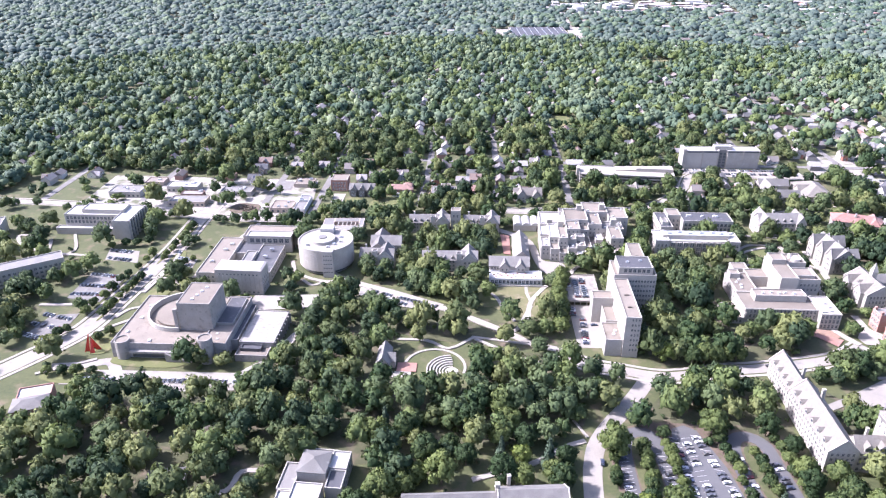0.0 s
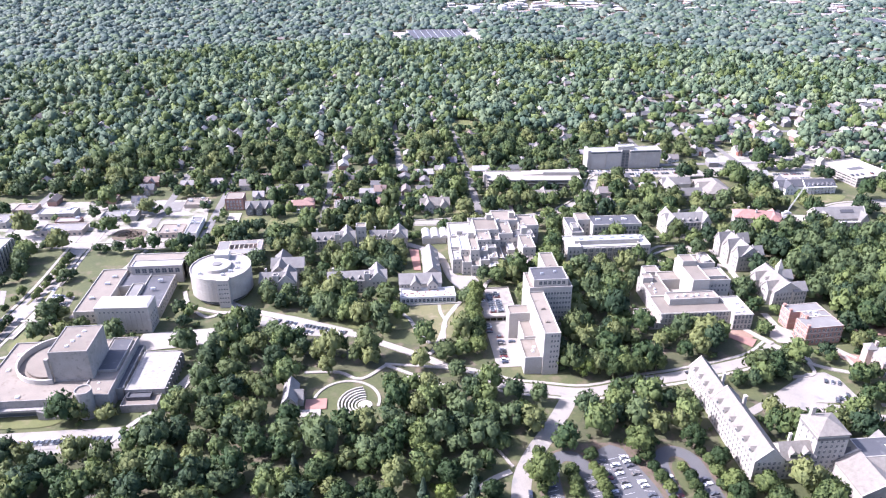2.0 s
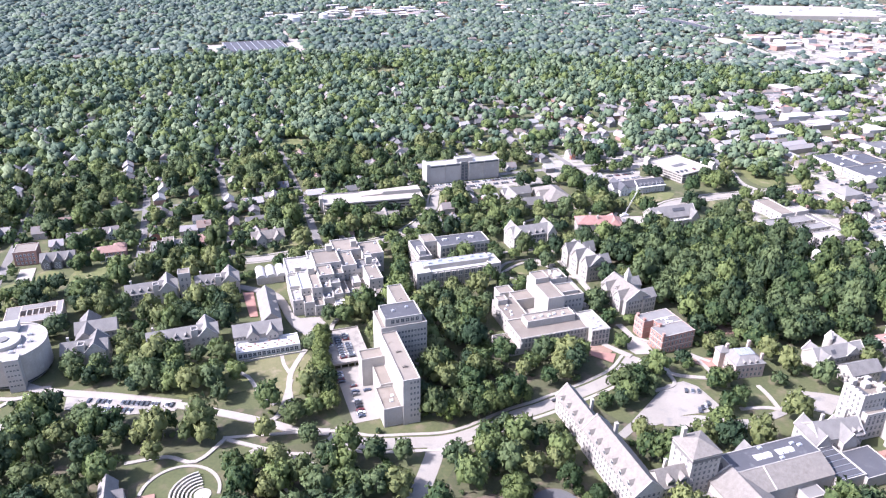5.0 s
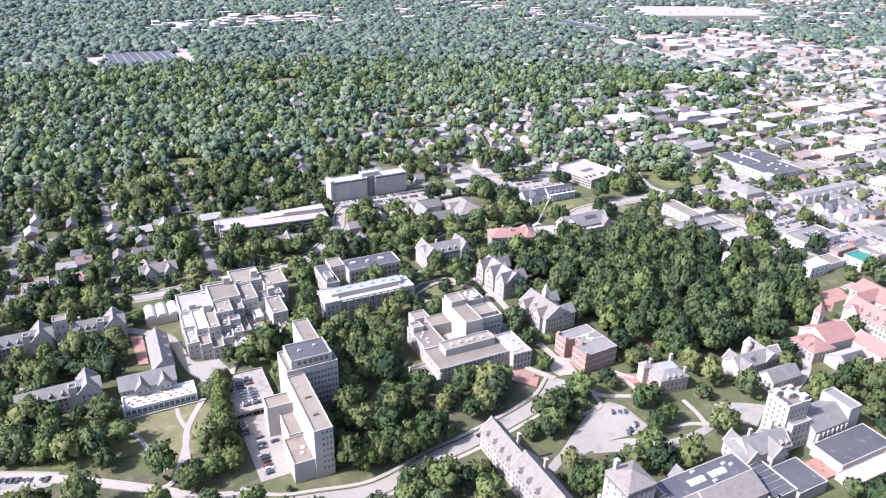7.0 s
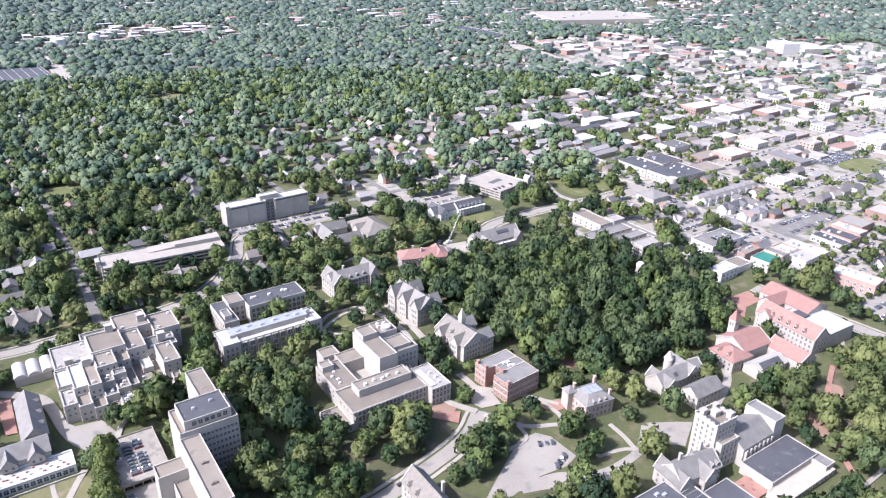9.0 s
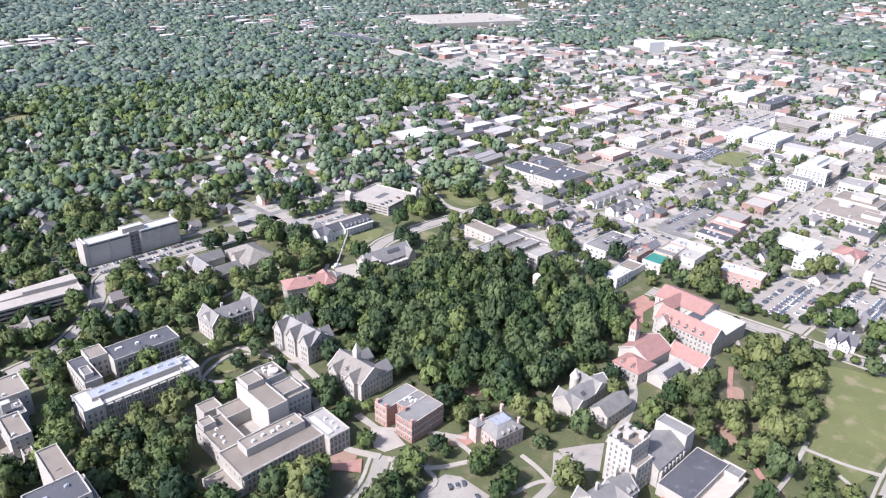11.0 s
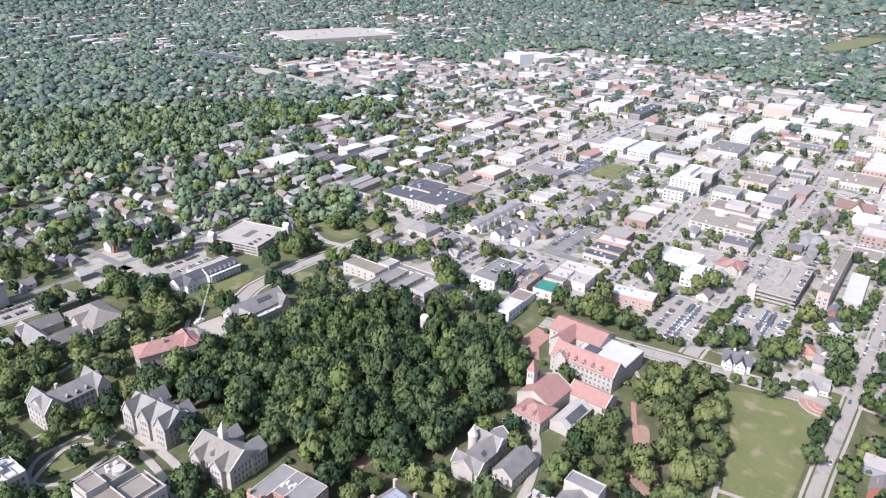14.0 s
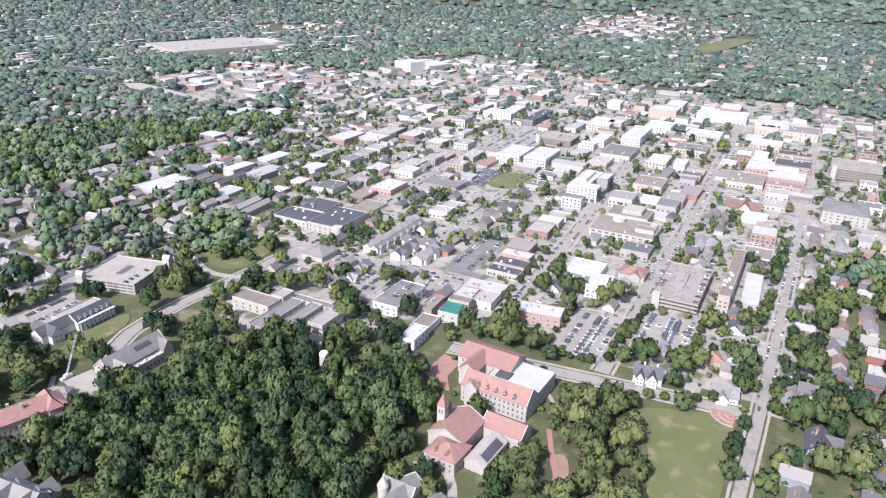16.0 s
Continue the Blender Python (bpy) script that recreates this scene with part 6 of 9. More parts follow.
def amphitheatre():
    a = thing("amphitheatre", "curved stone seating of an open-air theatre in grass", "amphitheatre", 26, 392)
    for k in range(6):
        r = 4.6 + 1.9 * k
        part("stone_tier", Mesh().arc(0, 0, r, r + 0.8, 78 + 3 * k, 262 - 5 * k, 20, 0, 0.35 + 0.3 * k), LIMESTONE, a)
    part("upper_walk", Mesh().arc(-10, 4, 17.8, 19.4, -18, 168, 20, 0, 0.5), CONCRETE, a)
    part("orchestra", Mesh().drum(0.5, 0, 4, 0, 0.3, 28), LIMESTONE, a)
    part("brick_stage", Mesh().box(-33, -2, 0, -21, 7, 0.7), RED_PAVER, a)
    part("stage_floor", Mesh().box(-36, -8, 0, -24, -2, 0.6), CONCRETE, a)
    take([(-6, 380), (38, 380), (38, 420), (-6, 420)], 1)
    s = Building("stage_house", "small stone stage house with steep slate roof", "building", -14, 398, 0)
    s.gable(-5, -9, 3, 9, 6, 11, "y", LIMESTONE, SLATE).gable(-3, -4, 6, 3, 5, 9, "x", LIMESTONE, SLATE).windows("S", -4, 2, -9, [1.2], 2, 1.2, 2)


def red_sculpture():
    s = thing("steel_sculpture", "tall red painted steel sculpture on a lawn", "sculpture", -201, 403, 20)
    for k, (x0, y0, x1, y1, top) in enumerate(((-3.4, 0, -0.6, 0.3, 12.5), (3.6, 0.4, 0.2, 0, 10.5), (0, -3, 0.3, 0.2, 9), (0.4, 3.4, -0.4, 0.5, 7.5))):
        w = 1.5
        part("blade", Mesh().solid([(x0 - w, y0 - 0.1, 0), (x0 + w, y0 - 0.1, 0), (x0 + w, y0 + 0.12, 0), (x0 - w, y0 + 0.12, 0)], [(x1 - 0.25, y1 - 0.1, top), (x1 + 0.25, y1 - 0.1, top), (x1 + 0.25, y1 + 0.12, top), (x1 - 0.25, y1 + 0.12, top)]), RED_STEEL, s)
    take([(-207, 397), (-195, 397), (-195, 409), (-207, 409)], 2)


def tower_crane():
    c = thing("mobile_crane", "thin pale lattice boom of a building crane", "crane", 403, 632)
    m = Mesh()
    for dx in (-0.35, 0.35):
        for dy in (-0.35, 0.35):
            m.solid([(dx, dy, 1.5), (dx + 0.16, dy, 1.5), (dx + 0.16, dy + 0.16, 1.5), (dx, dy + 0.16, 1.5)], [(dx + 9, dy - 4, 28), (dx + 9.16, dy - 4, 28), (dx + 9.16, dy - 3.84, 28), (dx + 9, dy - 3.84, 28)])
    for k in range(14):
        f = k / 14
        x, y, z = 9 * f, -4 * f, 1.5 + 26.5 * f
        m.solid([(x - 0.35, y - 0.35, z), (x - 0.25, y - 0.35, z), (x - 0.25, y - 0.25, z), (x - 0.35, y - 0.25, z)], [(x + 0.9, y + 0.1, z + 1.8), (x + 1.0, y + 0.1, z + 1.8), (x + 1.0, y + 0.2, z + 1.8), (x + 0.9, y + 0.2, z + 1.8)])
    part("boom", m, WHITE_PAINT, c)
    part("chassis", Mesh().box(-4, -1.5, 0, 4, 1.5, 1.6).box(-1.5, -1.2, 1.6, 1.5, 1.2, 2.9), WHITE_PAINT, c)


for make in (university_tower, parking_deck, parking_garage, slab_hall, brick_hall, spire_house, gabled_hall, white_garage, law_complex, science_halls, gabled_college, student_centre, old_dormitories, stepped_hall, round_building, concert_hall,
             music_buildings, library_block, front_houses, dormitory_l, union_building, stone_houses, red_roof_complex, domes, amphitheatre, red_sculpture, tower_crane):
    make()


# ---- town buildings ----
def town_block(x, y, w, d, h, rot=2, label="flat-roofed town building with shop windows", wall=None, roof=None, units=3, win=True, name="town_building", group="town buildings"):
    b = Building(name, label, "building", x, y, rot, group=group)
    b.flat(-w / 2, -d / 2, w / 2, d / 2, h, wall or TOWN_WALL, roof or TOWN_ROOF, rim=0.7)
    rnd = random.Random(int(x * 7 + y * 13))
    if units:
        b.units([(rnd.uniform(-0.35, 0.35) * w, rnd.uniform(-0.35, 0.35) * d) for _ in range(units)], h - 0.7, METAL if rnd.random() < 0.6 else WHITE_PAINT, (rnd.uniform(1.8, 3.5), rnd.uniform(1.5, 2.5), rnd.uniform(1, 1.8)))
    if win:
        floors = [1.0 + 3.6 * k for k in range(int((h - 1) / 3.6))]
        b.windows("W", -d / 2 + 0.6, d / 2 - 0.6, -w / 2, floors, min(max(int(d / 5.5), 2), 6), 2.0, 2.0, WHITE_PAINT)
        b.windows("S", -w / 2 + 0.6, w / 2 - 0.6, -d / 2, floors, min(max(int(w / 5.5), 2), 6), 2.0, 2.0, WHITE_PAINT)
    elif x < 1330 and h > 4.4:
        m = Mesh()
        for z in [1.0 + 3.6 * k for k in range(max(int((h - 1) / 3.6), 1))]:
            for n, half, side in ((int(d / 4.2), d / 2, 0), (int(w / 4.2), w / 2, 1)):
                for k in range(n):
                    u = -half + 2 * half * (k + 0.5) / n
                    if rnd.random() < 0.9:
                        m.box(-w / 2 - 0.06, u - 1.0, z, -w / 2 + 0.05, u + 1.0, z + 1.9) if side == 0 else m.box(u - 1.0, -d / 2 - 0.06, z, u + 1.0, -d / 2 + 0.05, z + 1.9)
        tagged(part("glazing", m, GLASS, b.ob), kind="stuff")
    return b


def open_garage(x, y, w, d, h, label):
    """Parking decks with parapets, dark gaps between them and a ramp on top."""
    b = Building("parking_garage", label, "parking garage", x, y, 0, group="town garages")
    n = max(int(h / 3), 2)
    for k in range(n):
        z = 0.2 + h * (k + 1) / n - 1.2
        part("deck", Mesh().box(-w / 2, -d / 2, z - 0.35, w / 2, d / 2, z + 0.05), DECK, b.ob)
        for x0, y0, x1, y1 in ((-w / 2, -d / 2, -w / 2 + 0.3, d / 2), (w / 2 - 0.3, -d / 2, w / 2, d / 2), (-w / 2 + 0.3, -d / 2, w / 2 - 0.3, -d / 2 + 0.3), (-w / 2 + 0.3, d / 2 - 0.3, w / 2 - 0.3, d / 2)):
            part("parapet", Mesh().box(x0, y0, z + 0.05, x1, y1, z + 1.2), PRECAST, b.ob)
    part("core", Mesh().box(-w / 2 + 2, -d / 2 + 2, 0, w / 2 - 2, d / 2 - 2, h - 1.5), PRECAST, b.ob)
    part("ramp", Mesh().solid([(-w / 4, -2, h - 1), (w / 4, -2, h - 1), (w / 4, d / 5, h - 1), (-w / 4, d / 5, h - 1)], [(-w / 4, -2, h - 0.9), (w / 4, -2, h + 1.4), (w / 4, d / 5, h + 1.4), (-w / 4, d / 5, h - 0.9)]), DECK, b.ob)
    part("stair_tower", Mesh().box(-w / 2 - 1, d / 2 - 7, 0, -w / 2 + 4, d / 2 - 1, h + 2.5), PALE, b.ob)
    b.claim(-w / 2, -d / 2, w / 2, d / 2)
    return b


def town_landmarks():
    town_block(630, 400, 18, 34, 9.5, 8, "red brick office block with a white roof", PALE_BRICK, WHITE_ROOF, 4)
    open_garage(736, 315, 76, 36, 9.5, "concrete parking garage with open decks and a ramp")
    town_block(768, 281, 108, 9, 15.3, 0, "long thin tan brick apartment slab", TAN_BRICK, GRAVEL, 8)
    town_block(766, 264, 66, 14, 4, 2, "low hall with a bright white roof", PALE, WHITE_ROOF, 0)
    b = town_block(702, 684, 30, 42, 9, 0, "tan stone apartment block with dark flat roof", LIMESTONE, DARK_ROOF, 3)
    b = town_block(714, 645, 52, 36, 9.5, 0, "corner apartment block with dark roof and pale walls", LIMESTONE, DARK_ROOF, 5)
    part("corner_drum", Mesh().drum(-24, -16, 5, 0, 10, 20), LIMESTONE, b.ob)
    town_block(736, 682, 34, 30, 9, 0, "tan brick apartment block with dark flat roof", TAN_BRICK, DARK_ROOF, 4)
    town_block(770, 648, 40, 26, 3.5, 0, "low walled court beside apartments", PALE, GRAVEL, 0, win=False)
    for y, roof in ((575, GREY_ROOF), (583, SHINGLE)):
        r = Building("house_row", "long row of joined pale houses with grey roofs", "house", 714, y, 0, group="house rows")
        r.gable(-43, -3.8, 43, 3.8, 5.5, 8.5, "x", WHITE_PAINT, roof)
        for k in range(7):
            r.gable(-40 + 12 * k, -5.2, -35 + 12 * k, 0, 5.2, 7.6, "y", WHITE_PAINT, roof)
    for x, y, rot in ((687, 552, 0), (687, 530, 0), (708, 548, 90)):
        r = Building("house_row", "white gabled apartment house with pale roof", "house", x, y, rot, group="house rows")
        r.gable(-17, -5, 17, 5, 5.5, 9, "x", WHITE_PAINT, SHINGLE).gable(-14, -8, -6, 4, 5.5, 8.8, "y", WHITE_PAINT, SHINGLE).gable(4, -8, 12, 4, 5.5, 8.8, "y", WHITE_PAINT, SHINGLE)
    town_block(600, 505, 44, 22, 9, 0, "white gabled shop block with parking on its roof", WHITE_PAINT, ASPHALT, 0)
    p = Building("villa", "old stone house with broad grey hip roof", "house", 643, 614, 0)
    p.hip(-12, -11, 12, 11, 5, 10, LIMESTONE, GREY_ROOF)
    town_block(597, 608, 28, 20, 4, 0, "drive-in shop with a red awning band", PALE_BRICK, GREY_ROOF, 2, win=False)
    for x, y, w, d in ((735, 862, 50, 12), (735, 846, 50, 10), (762, 832, 48, 10), (702, 756, 44, 10), (702, 742, 44, 10)):
        r = Building("house_row", "long brown-roofed apartment row under trees", "house", x, y, 4, group="apartment rows")
        r.gable(-w / 2, -d / 2, w / 2, d / 2, 5.5, 8.5, "x", TAN_BRICK, SHINGLE)
    town_block(838, 663, 38, 28, 7, 0, "brick shop with a bright white roof", PALE_BRICK, WHITE_ROOF, 3, win=False)
    town_block(995, 832, 54, 30, 10, 0, "long red brick mill with a white roof", PALE_BRICK, WHITE_ROOF, 2, win=False)
    town_block(1028, 803, 50, 40, 8, 0, "broad hall with a bright white roof", PALE, WHITE_ROOF, 3, win=False)
    town_block(712, 882, 58, 40, 6, -4, "long low building with a bright white roof", PALE, WHITE_ROOF, 0)
    b = Building("town_building", "new white apartment block with dark balconies and a roof court", "building", 958, 461, 0, group="town buildings")
    b.flat(-37, -4, 31, 17, 16.5, WHITE_PAINT, WHITE_ROOF, rim=0.6).flat(-37, -17, -21, -4, 16.5, WHITE_PAINT, WHITE_ROOF, rim=0.6).flat(6, -17, 31, -4, 16.5, PRECAST, WHITE_ROOF, rim=0.6).flat(-21, -17, 6, -4, 6, PRECAST, GRAVEL, rim=0.5)
    b.flat(-16, 2, 22, 12, 19.5, WHITE_PAINT, WHITE_ROOF, z0=15.5)
    b.windows("W", -16, 16, -37, [4.4, 7.6, 10.8, 13.4], 7, 2.0, 1.9, WHITE_PAINT)
    b.windows("W", -16, 16, -37, [0.4], 5, 4.6, 3.2, GREY_ROOF)
    for x0, x1 in ((-36, -22), (7, 30)):
        for z in (4.0, 7.2, 10.4, 13.4):
            part("balcony", Mesh().box(x0, -18.6, z, x1, -17, z + 0.25).box(x0, -18.6, z + 0.25, x1, -18.5, z + 1.2), GREY_ROOF, b.ob)
        b.windows("S", x0, x1, -17, [4.3, 7.5, 10.7], max(int((x1 - x0) / 4), 3), 2.6, 2.3, GREY_ROOF)
    b.windows("S", -20, 5, -4, [7.2, 10.4, 13.4], 6, 2.4, 2.2, GREY_ROOF)
    b.units([(-30, 8), (0, 14), (26, 6)], 15.9, METAL, (3, 2, 1.4))
    b = Building("town_building", "sprawling pale stone public library with flat roofs", "building", 858, 388, 0, group="town buildings")
    b.flat(-34, -28, 14, 34, 7, PALE, GRAVEL, rim=0.6).flat(14, -12, 46, 30, 9, PALE, GRAVEL, rim=0.6).flat(22, -4, 42, 16, 13, PALE, PALE, z0=8, rim=0.4).flat(-20, -26, -8, -8, 10.5, PALE, GRAVEL, z0=6.4, rim=0.4)
    part("round_roof", Mesh().drum(4, 14, 6.5, 6.4, 9.2, 24), WHITE_ROOF, b.ob)
    part("round_tower", Mesh().drum(-2, -22, 3.4, 6.4, 11, 20), PALE, b.ob)
    b.windows("W", -27, 33, -34, [0.8, 4.2], 9, 3.4, 1.7, PALE).windows("S", -32, 12, -28, [1.0], 7, 1.2, 4.6, PALE).windows("S", 16, 44, -12, [1.2, 5], 6, 2.2, 2.0, PALE)
    b.units([(-24, 20), (-26, 0), (30, 22)], 6.4, METAL, (3, 2, 1.2))
    b = town_block(553, 465, 22, 12, 9, 2, "white modern corner building with roof terraces", WHITE_PAINT, WHITE_ROOF, 3)
    b.flat(10, -4, 34, 10, 6, WHITE_PAINT, GRAVEL)
    g = town_block(600, 458, 22, 16, 9.5, 4, "corner shop building with a green metal roof", LIMESTONE, GREEN_METAL, 0)
    g.flat(8, -9, 18, 8, 11, TAN_BRICK, GREY_ROOF)
    for x, y, w, d, h in ((634, 446, 22, 16, 7), (634, 464, 20, 16, 6), (654, 456, 14, 34, 6), (600, 476, 24, 10, 9)):
        town_block(x, y, w, d, h, 3)
    # blocks of the town centre: near corner x, y, depth along x, width along y, height, wall, roof, label, windows
    for x, y, w, d, h, wall, roof, label, nw in (
            (1012, 574, 54, 32, 13, WHITE_PAINT, WHITE_ROOF, "white stone office block with a white roof", 5), (1018, 540, 58, 30, 13, WHITE_PAINT, WHITE_ROOF, "white stone office block with a white roof", 5),
            (1250, 686, 30, 50, 12, WHITE_PAINT, WHITE_ROOF, "long white hall with tall wall panels", 0), (1236, 642, 96, 18, 10, GREY_ROOF, DARK_ROOF, "long dark apartment row beside a street", 0),
            (1446, 346, 48, 80, 13, WHITE_PAINT, WHITE_ROOF, "long white office slab with rows of windows", 12), (1372, 292, 34, 34, 14, TAN_BRICK, WHITE_ROOF, "tan brick corner block with many windows", 6),
            (1380, 236, 52, 55, 12.5, TAN_BRICK, GREY_ROOF, "long tan brick block with pale roof edge", 8), (1284, 280, 38, 42, 9, TAN_BRICK, WHITE_ROOF, "deep shop block with a bright white roof", 0),
            (1138, 280, 46, 33, 9, PALE_BRICK, WHITE_ROOF, "red brick shop block with a white roof", 0), (1177, 238, 36, 43, 9.5, PALE_BRICK, DARK_ROOF, "red brick shop row with dark roof", 7),
            (1110, 241, 42, 44, 9, PALE_BRICK, WHITE_ROOF, "red brick shop row with white roofs", 0), (1078, 243, 22, 40, 8.5, PALE_BRICK, GRAVEL, "low red brick shop row with gravel roof", 8), (1158, 326, 18, 20, 7, PALE, WHITE_ROOF, "small white-roofed corner shop", 0),
            (1068, 285, 52, 42, 8, PALE, GRAVEL, "broad pale building with terrace roofs", 0), (1244, 240, 22, 42, 9, PALE_BRICK, DARK_ROOF, "brick shop row with dark roof", 0), (1222, 240, 16, 42, 8, TAN_BRICK, GREY_ROOF, "tan brick shop row with grey roof", 0),
            (988, 387, 40, 33, 10, TAN_BRICK, GRAVEL, "tall brown brick hall with flat roof", 0), (1200, 463, 80, 27, 14, WHITE_PAINT, WHITE_ROOF, "white city block with stepped roofs", 4), (1169, 507, 44, 19, 10, WHITE_PAINT, WHITE_ROOF, "white commercial block with a bright white roof", 3),
            (1110, 455, 60, 40, 8, PALE, GREY_ROOF, "wide shop block with dark roof yard", 0), (1100, 405, 44, 26, 9, PALE, WHITE_ROOF, "pale shop block with white roof", 0), (1060, 472, 34, 26, 7, TAN_BRICK, PALE, "pale tan hall with flat roof", 0),
            (684, 440, 14, 29, 6, PALE, DARK_ROOF, "shop with dark roof and air ducts", 4), (699, 441, 16, 28, 7, PALE_BRICK, DARK_ROOF, "brick shop with dark roof", 4), (716, 443, 14, 28, 8.5, PALE_BRICK, WHITE_ROOF, "red brick shop with a white roof", 4),
            (687, 366, 26, 17, 11, WHITE_PAINT, WHITE_ROOF, "white modern apartment block with dark bays", 4), (722, 381, 24, 30, 7, WHITE_PAINT, WHITE_ROOF, "white L-shaped shop with pale roof", 3), (700, 384, 18, 24, 5, WHITE_PAINT, GREY_ROOF, "low shop with grey roof", 0),
            (925, 510, 24, 22, 7, PALE, GREY_ROOF, "grey-roofed hall beside a lawn", 3), (1420, 455, 40, 46, 15, TAN_BRICK, WHITE_ROOF, "tall tan brick hotel with a white roof", 0),
            (1300, 440, 44, 40, 12, WHITE_PAINT, WHITE_ROOF, "white commercial block with a bright white roof", 0), (1290, 365, 40, 50, 10, PALE, WHITE_ROOF, "pale stone block with a white roof", 0), (1190, 370, 40, 44, 9, TAN_BRICK, GREY_ROOF, "tan brick block with grey roof", 0)):
        b = town_block(x + w / 2, y + d / 2, w, d, h, 0, label, wall, roof, 3, win=False)
        if nw:
            floors = [1.2 + 3.6 * k for k in range(min(int((h - 1) / 3.6), 3))]
            b.windows("W", -d / 2 + 0.8, d / 2 - 0.8, -w / 2, floors, nw, 1.8, 1.9, WHITE_PAINT)
            b.windows("S", -w / 2 + 0.8, w / 2 - 0.8, -d / 2, floors[-2:], min(nw, 4), 1.8, 1.9, WHITE_PAINT)
    open_garage(1165, 575, 44, 54, 9, "white concrete parking garage with open decks")
    open_garage(1205, 187, 56, 58, 15, "tall concrete parking garage with dark open decks")
    b = Building("apartment_block", "pale apartment block with balconies and a slate roof", "building", 1012, 198, 0)
    b.hip(-22, -22, 22, 22, 13, 18, PALE, GREY_ROOF)
    b.windows("W", -21, 21, -22, [1.5, 5, 8.6], 7, 2.2, 2.0, WHITE_PAINT)
    b = Building("church", "tan stone church with broad brown roofs", "church", 985, 296, 0)
    b.gable(-14, -18, 8, 18, 6, 12, "y", TAN_BRICK, BROWN_TILE).gable(-16, -8, 10, 4, 6.5, 13, "x", TAN_BRICK, BROWN_TILE)
    b = Building("villa", "house with a wide red tile roof", "house", 747, 358, 0)
    b.hip(-10, -11, 10, 11, 5, 9.5, PALE, RED_TILE).gable(-12, -8, 0, 2, 5, 8.5, "x", PALE, RED_TILE)
    s = Building("school_block", "grey stepped apartment complex with flat roofs", "building", 0, 0)
    for x0, y0, x1, y1, h, roof in ((530, 577, 546, 612, 9, GRAVEL), (506, 563, 556, 576, 6.5, GREY_ROOF), (521, 546, 556, 556, 7.5, GREY_ROOF), (527, 525, 552, 538, 9, PRECAST), (546, 576, 560, 588, 10, PRECAST), (556, 538, 564, 576, 6, GREY_ROOF)):
        s.flat(x0, y0, x1, y1, h, LIMESTONE, roof)
        s.windows("W", y0 + 0.5, y1 - 0.5, x0, [1.2, 4.4], 5, 1.6, 1.6)
        s.windows("S", x0 + 0.5, x1 - 0.5, y0, [1.2, 4.4], 7, 1.6, 1.6)
    m = Building("fraternity_house", "long white house with dark roof and columned front", "building", 461, 684.5, 1)
    m.gable(-15, -7, 15, 7, 7, 12, "x", WHITE_PAINT, DARK_ROOF).gable(-40, -3, -15, 9, 6.5, 11, "x", WHITE_PAINT, DARK_ROOF).gable(-36, -8, -27, 14, 6.5, 11.5, "y", WHITE_PAINT, DARK_ROOF).flat(-14, 8, 22, 24, 4, LIMESTONE, CONCRETE)
    m.dormers("S", -14, 14, -6.2, 8, 6, WHITE_PAINT, DARK_ROOF)
    for k in range(9):
        part("column", Mesh().drum(-14 + 3.5 * k, -8.6, 0.35, 0, 6.8, 10), WHITE_PAINT, m.ob)
    part("porch_roof", Mesh().box(-15, -9.4, 6.8, 15, -7, 7.2), WHITE_PAINT, m.ob)
    m.windows("S", -14, 14, -7, [1, 4], 8, 1.2, 1.7, WHITE_PAINT).windows("S", -35, -28, -8, [1, 4], 2, 1.2, 1.7, WHITE_PAINT)
    c = Building("church_hall", "pale stone church hall with grey gabled roofs round a court", "church", 326, 690, 0, group="church halls")
    c.gable(-14, -20, -2, 20, 5.5, 11, "y", LIMESTONE, GREY_ROOF).gable(-14, -21, 14, -9, 5.5, 10.5, "x", LIMESTONE, GREY_ROOF).gable(-14, 8, 14, 19, 5.5, 10.5, "x", LIMESTONE, GREY_ROOF)
    c.windows("S", -11, 13, -21, [1.4], 6, 1.3, 2.4).windows("W", -19, 19, -14, [1.4], 9, 1.3, 2.4)
    c = Building("church_hall", "broad church with a wide grey hip roof", "church", 358, 688, 0, group="church halls")
    c.hip(-13, -19, 13, 19, 6, 13, LIMESTONE, STONE_TILE).gable(-15, -5, 0, 5, 6, 11, "x", LIMESTONE, STONE_TILE)
    c.windows("W", -18, -6, -13, [1.4], 3, 1.3, 2.6).windows("S", -12, 12, -19, [1.4], 5, 1.3, 2.6)
    c = Building("villa", "cream gabled villa with grey tile roofs", "house", 190, 680, -6)
    c.gable(-12, -6, 12, 6, 6, 10.5, "x", LIMESTONE, STONE_TILE).gable(-4, -10, 5, 8, 6, 11, "y", LIMESTONE, STONE_TILE).windows("S", -11, 11, -6.02, [1, 3.6], 6, 1.1, 1.6)
    c = Building("villa", "large stone villa with steep gables", "house", 88, 668, 4)
    c.gable(-14, -6, 12, 6, 6, 11, "x", LIMESTONE, STONE_TILE).gable(-12, -10, -3, 6, 6, 11.5, "y", LIMESTONE, STONE_TILE).gable(3, -9, 10, 6, 6, 10.5, "y", LIMESTONE, STONE_TILE).windows("S", -11, 9, -10.02, [1, 3.6], 6, 1.1, 1.6)
    b = Building("apartment_block", "three-storey red brick apartment block with a gravel roof", "building", -93.5, 686.5, 0)
    b.flat(-8, -8, 8, 8, 11.5, BRICK, GRAVEL, rim=0.5, coping=LIMESTONE).windows("S", -7, 7, -8, [1.2, 4.4, 7.6], 5, 1.2, 1.7, WHITE_PAINT).windows("W", -7, 7, -8, [1.2, 4.4, 7.6], 4, 1.2, 1.7, WHITE_PAINT)
    b = Building("villa", "dark stone house with three steep gables and a slate roof", "house", -70, 673, 0)
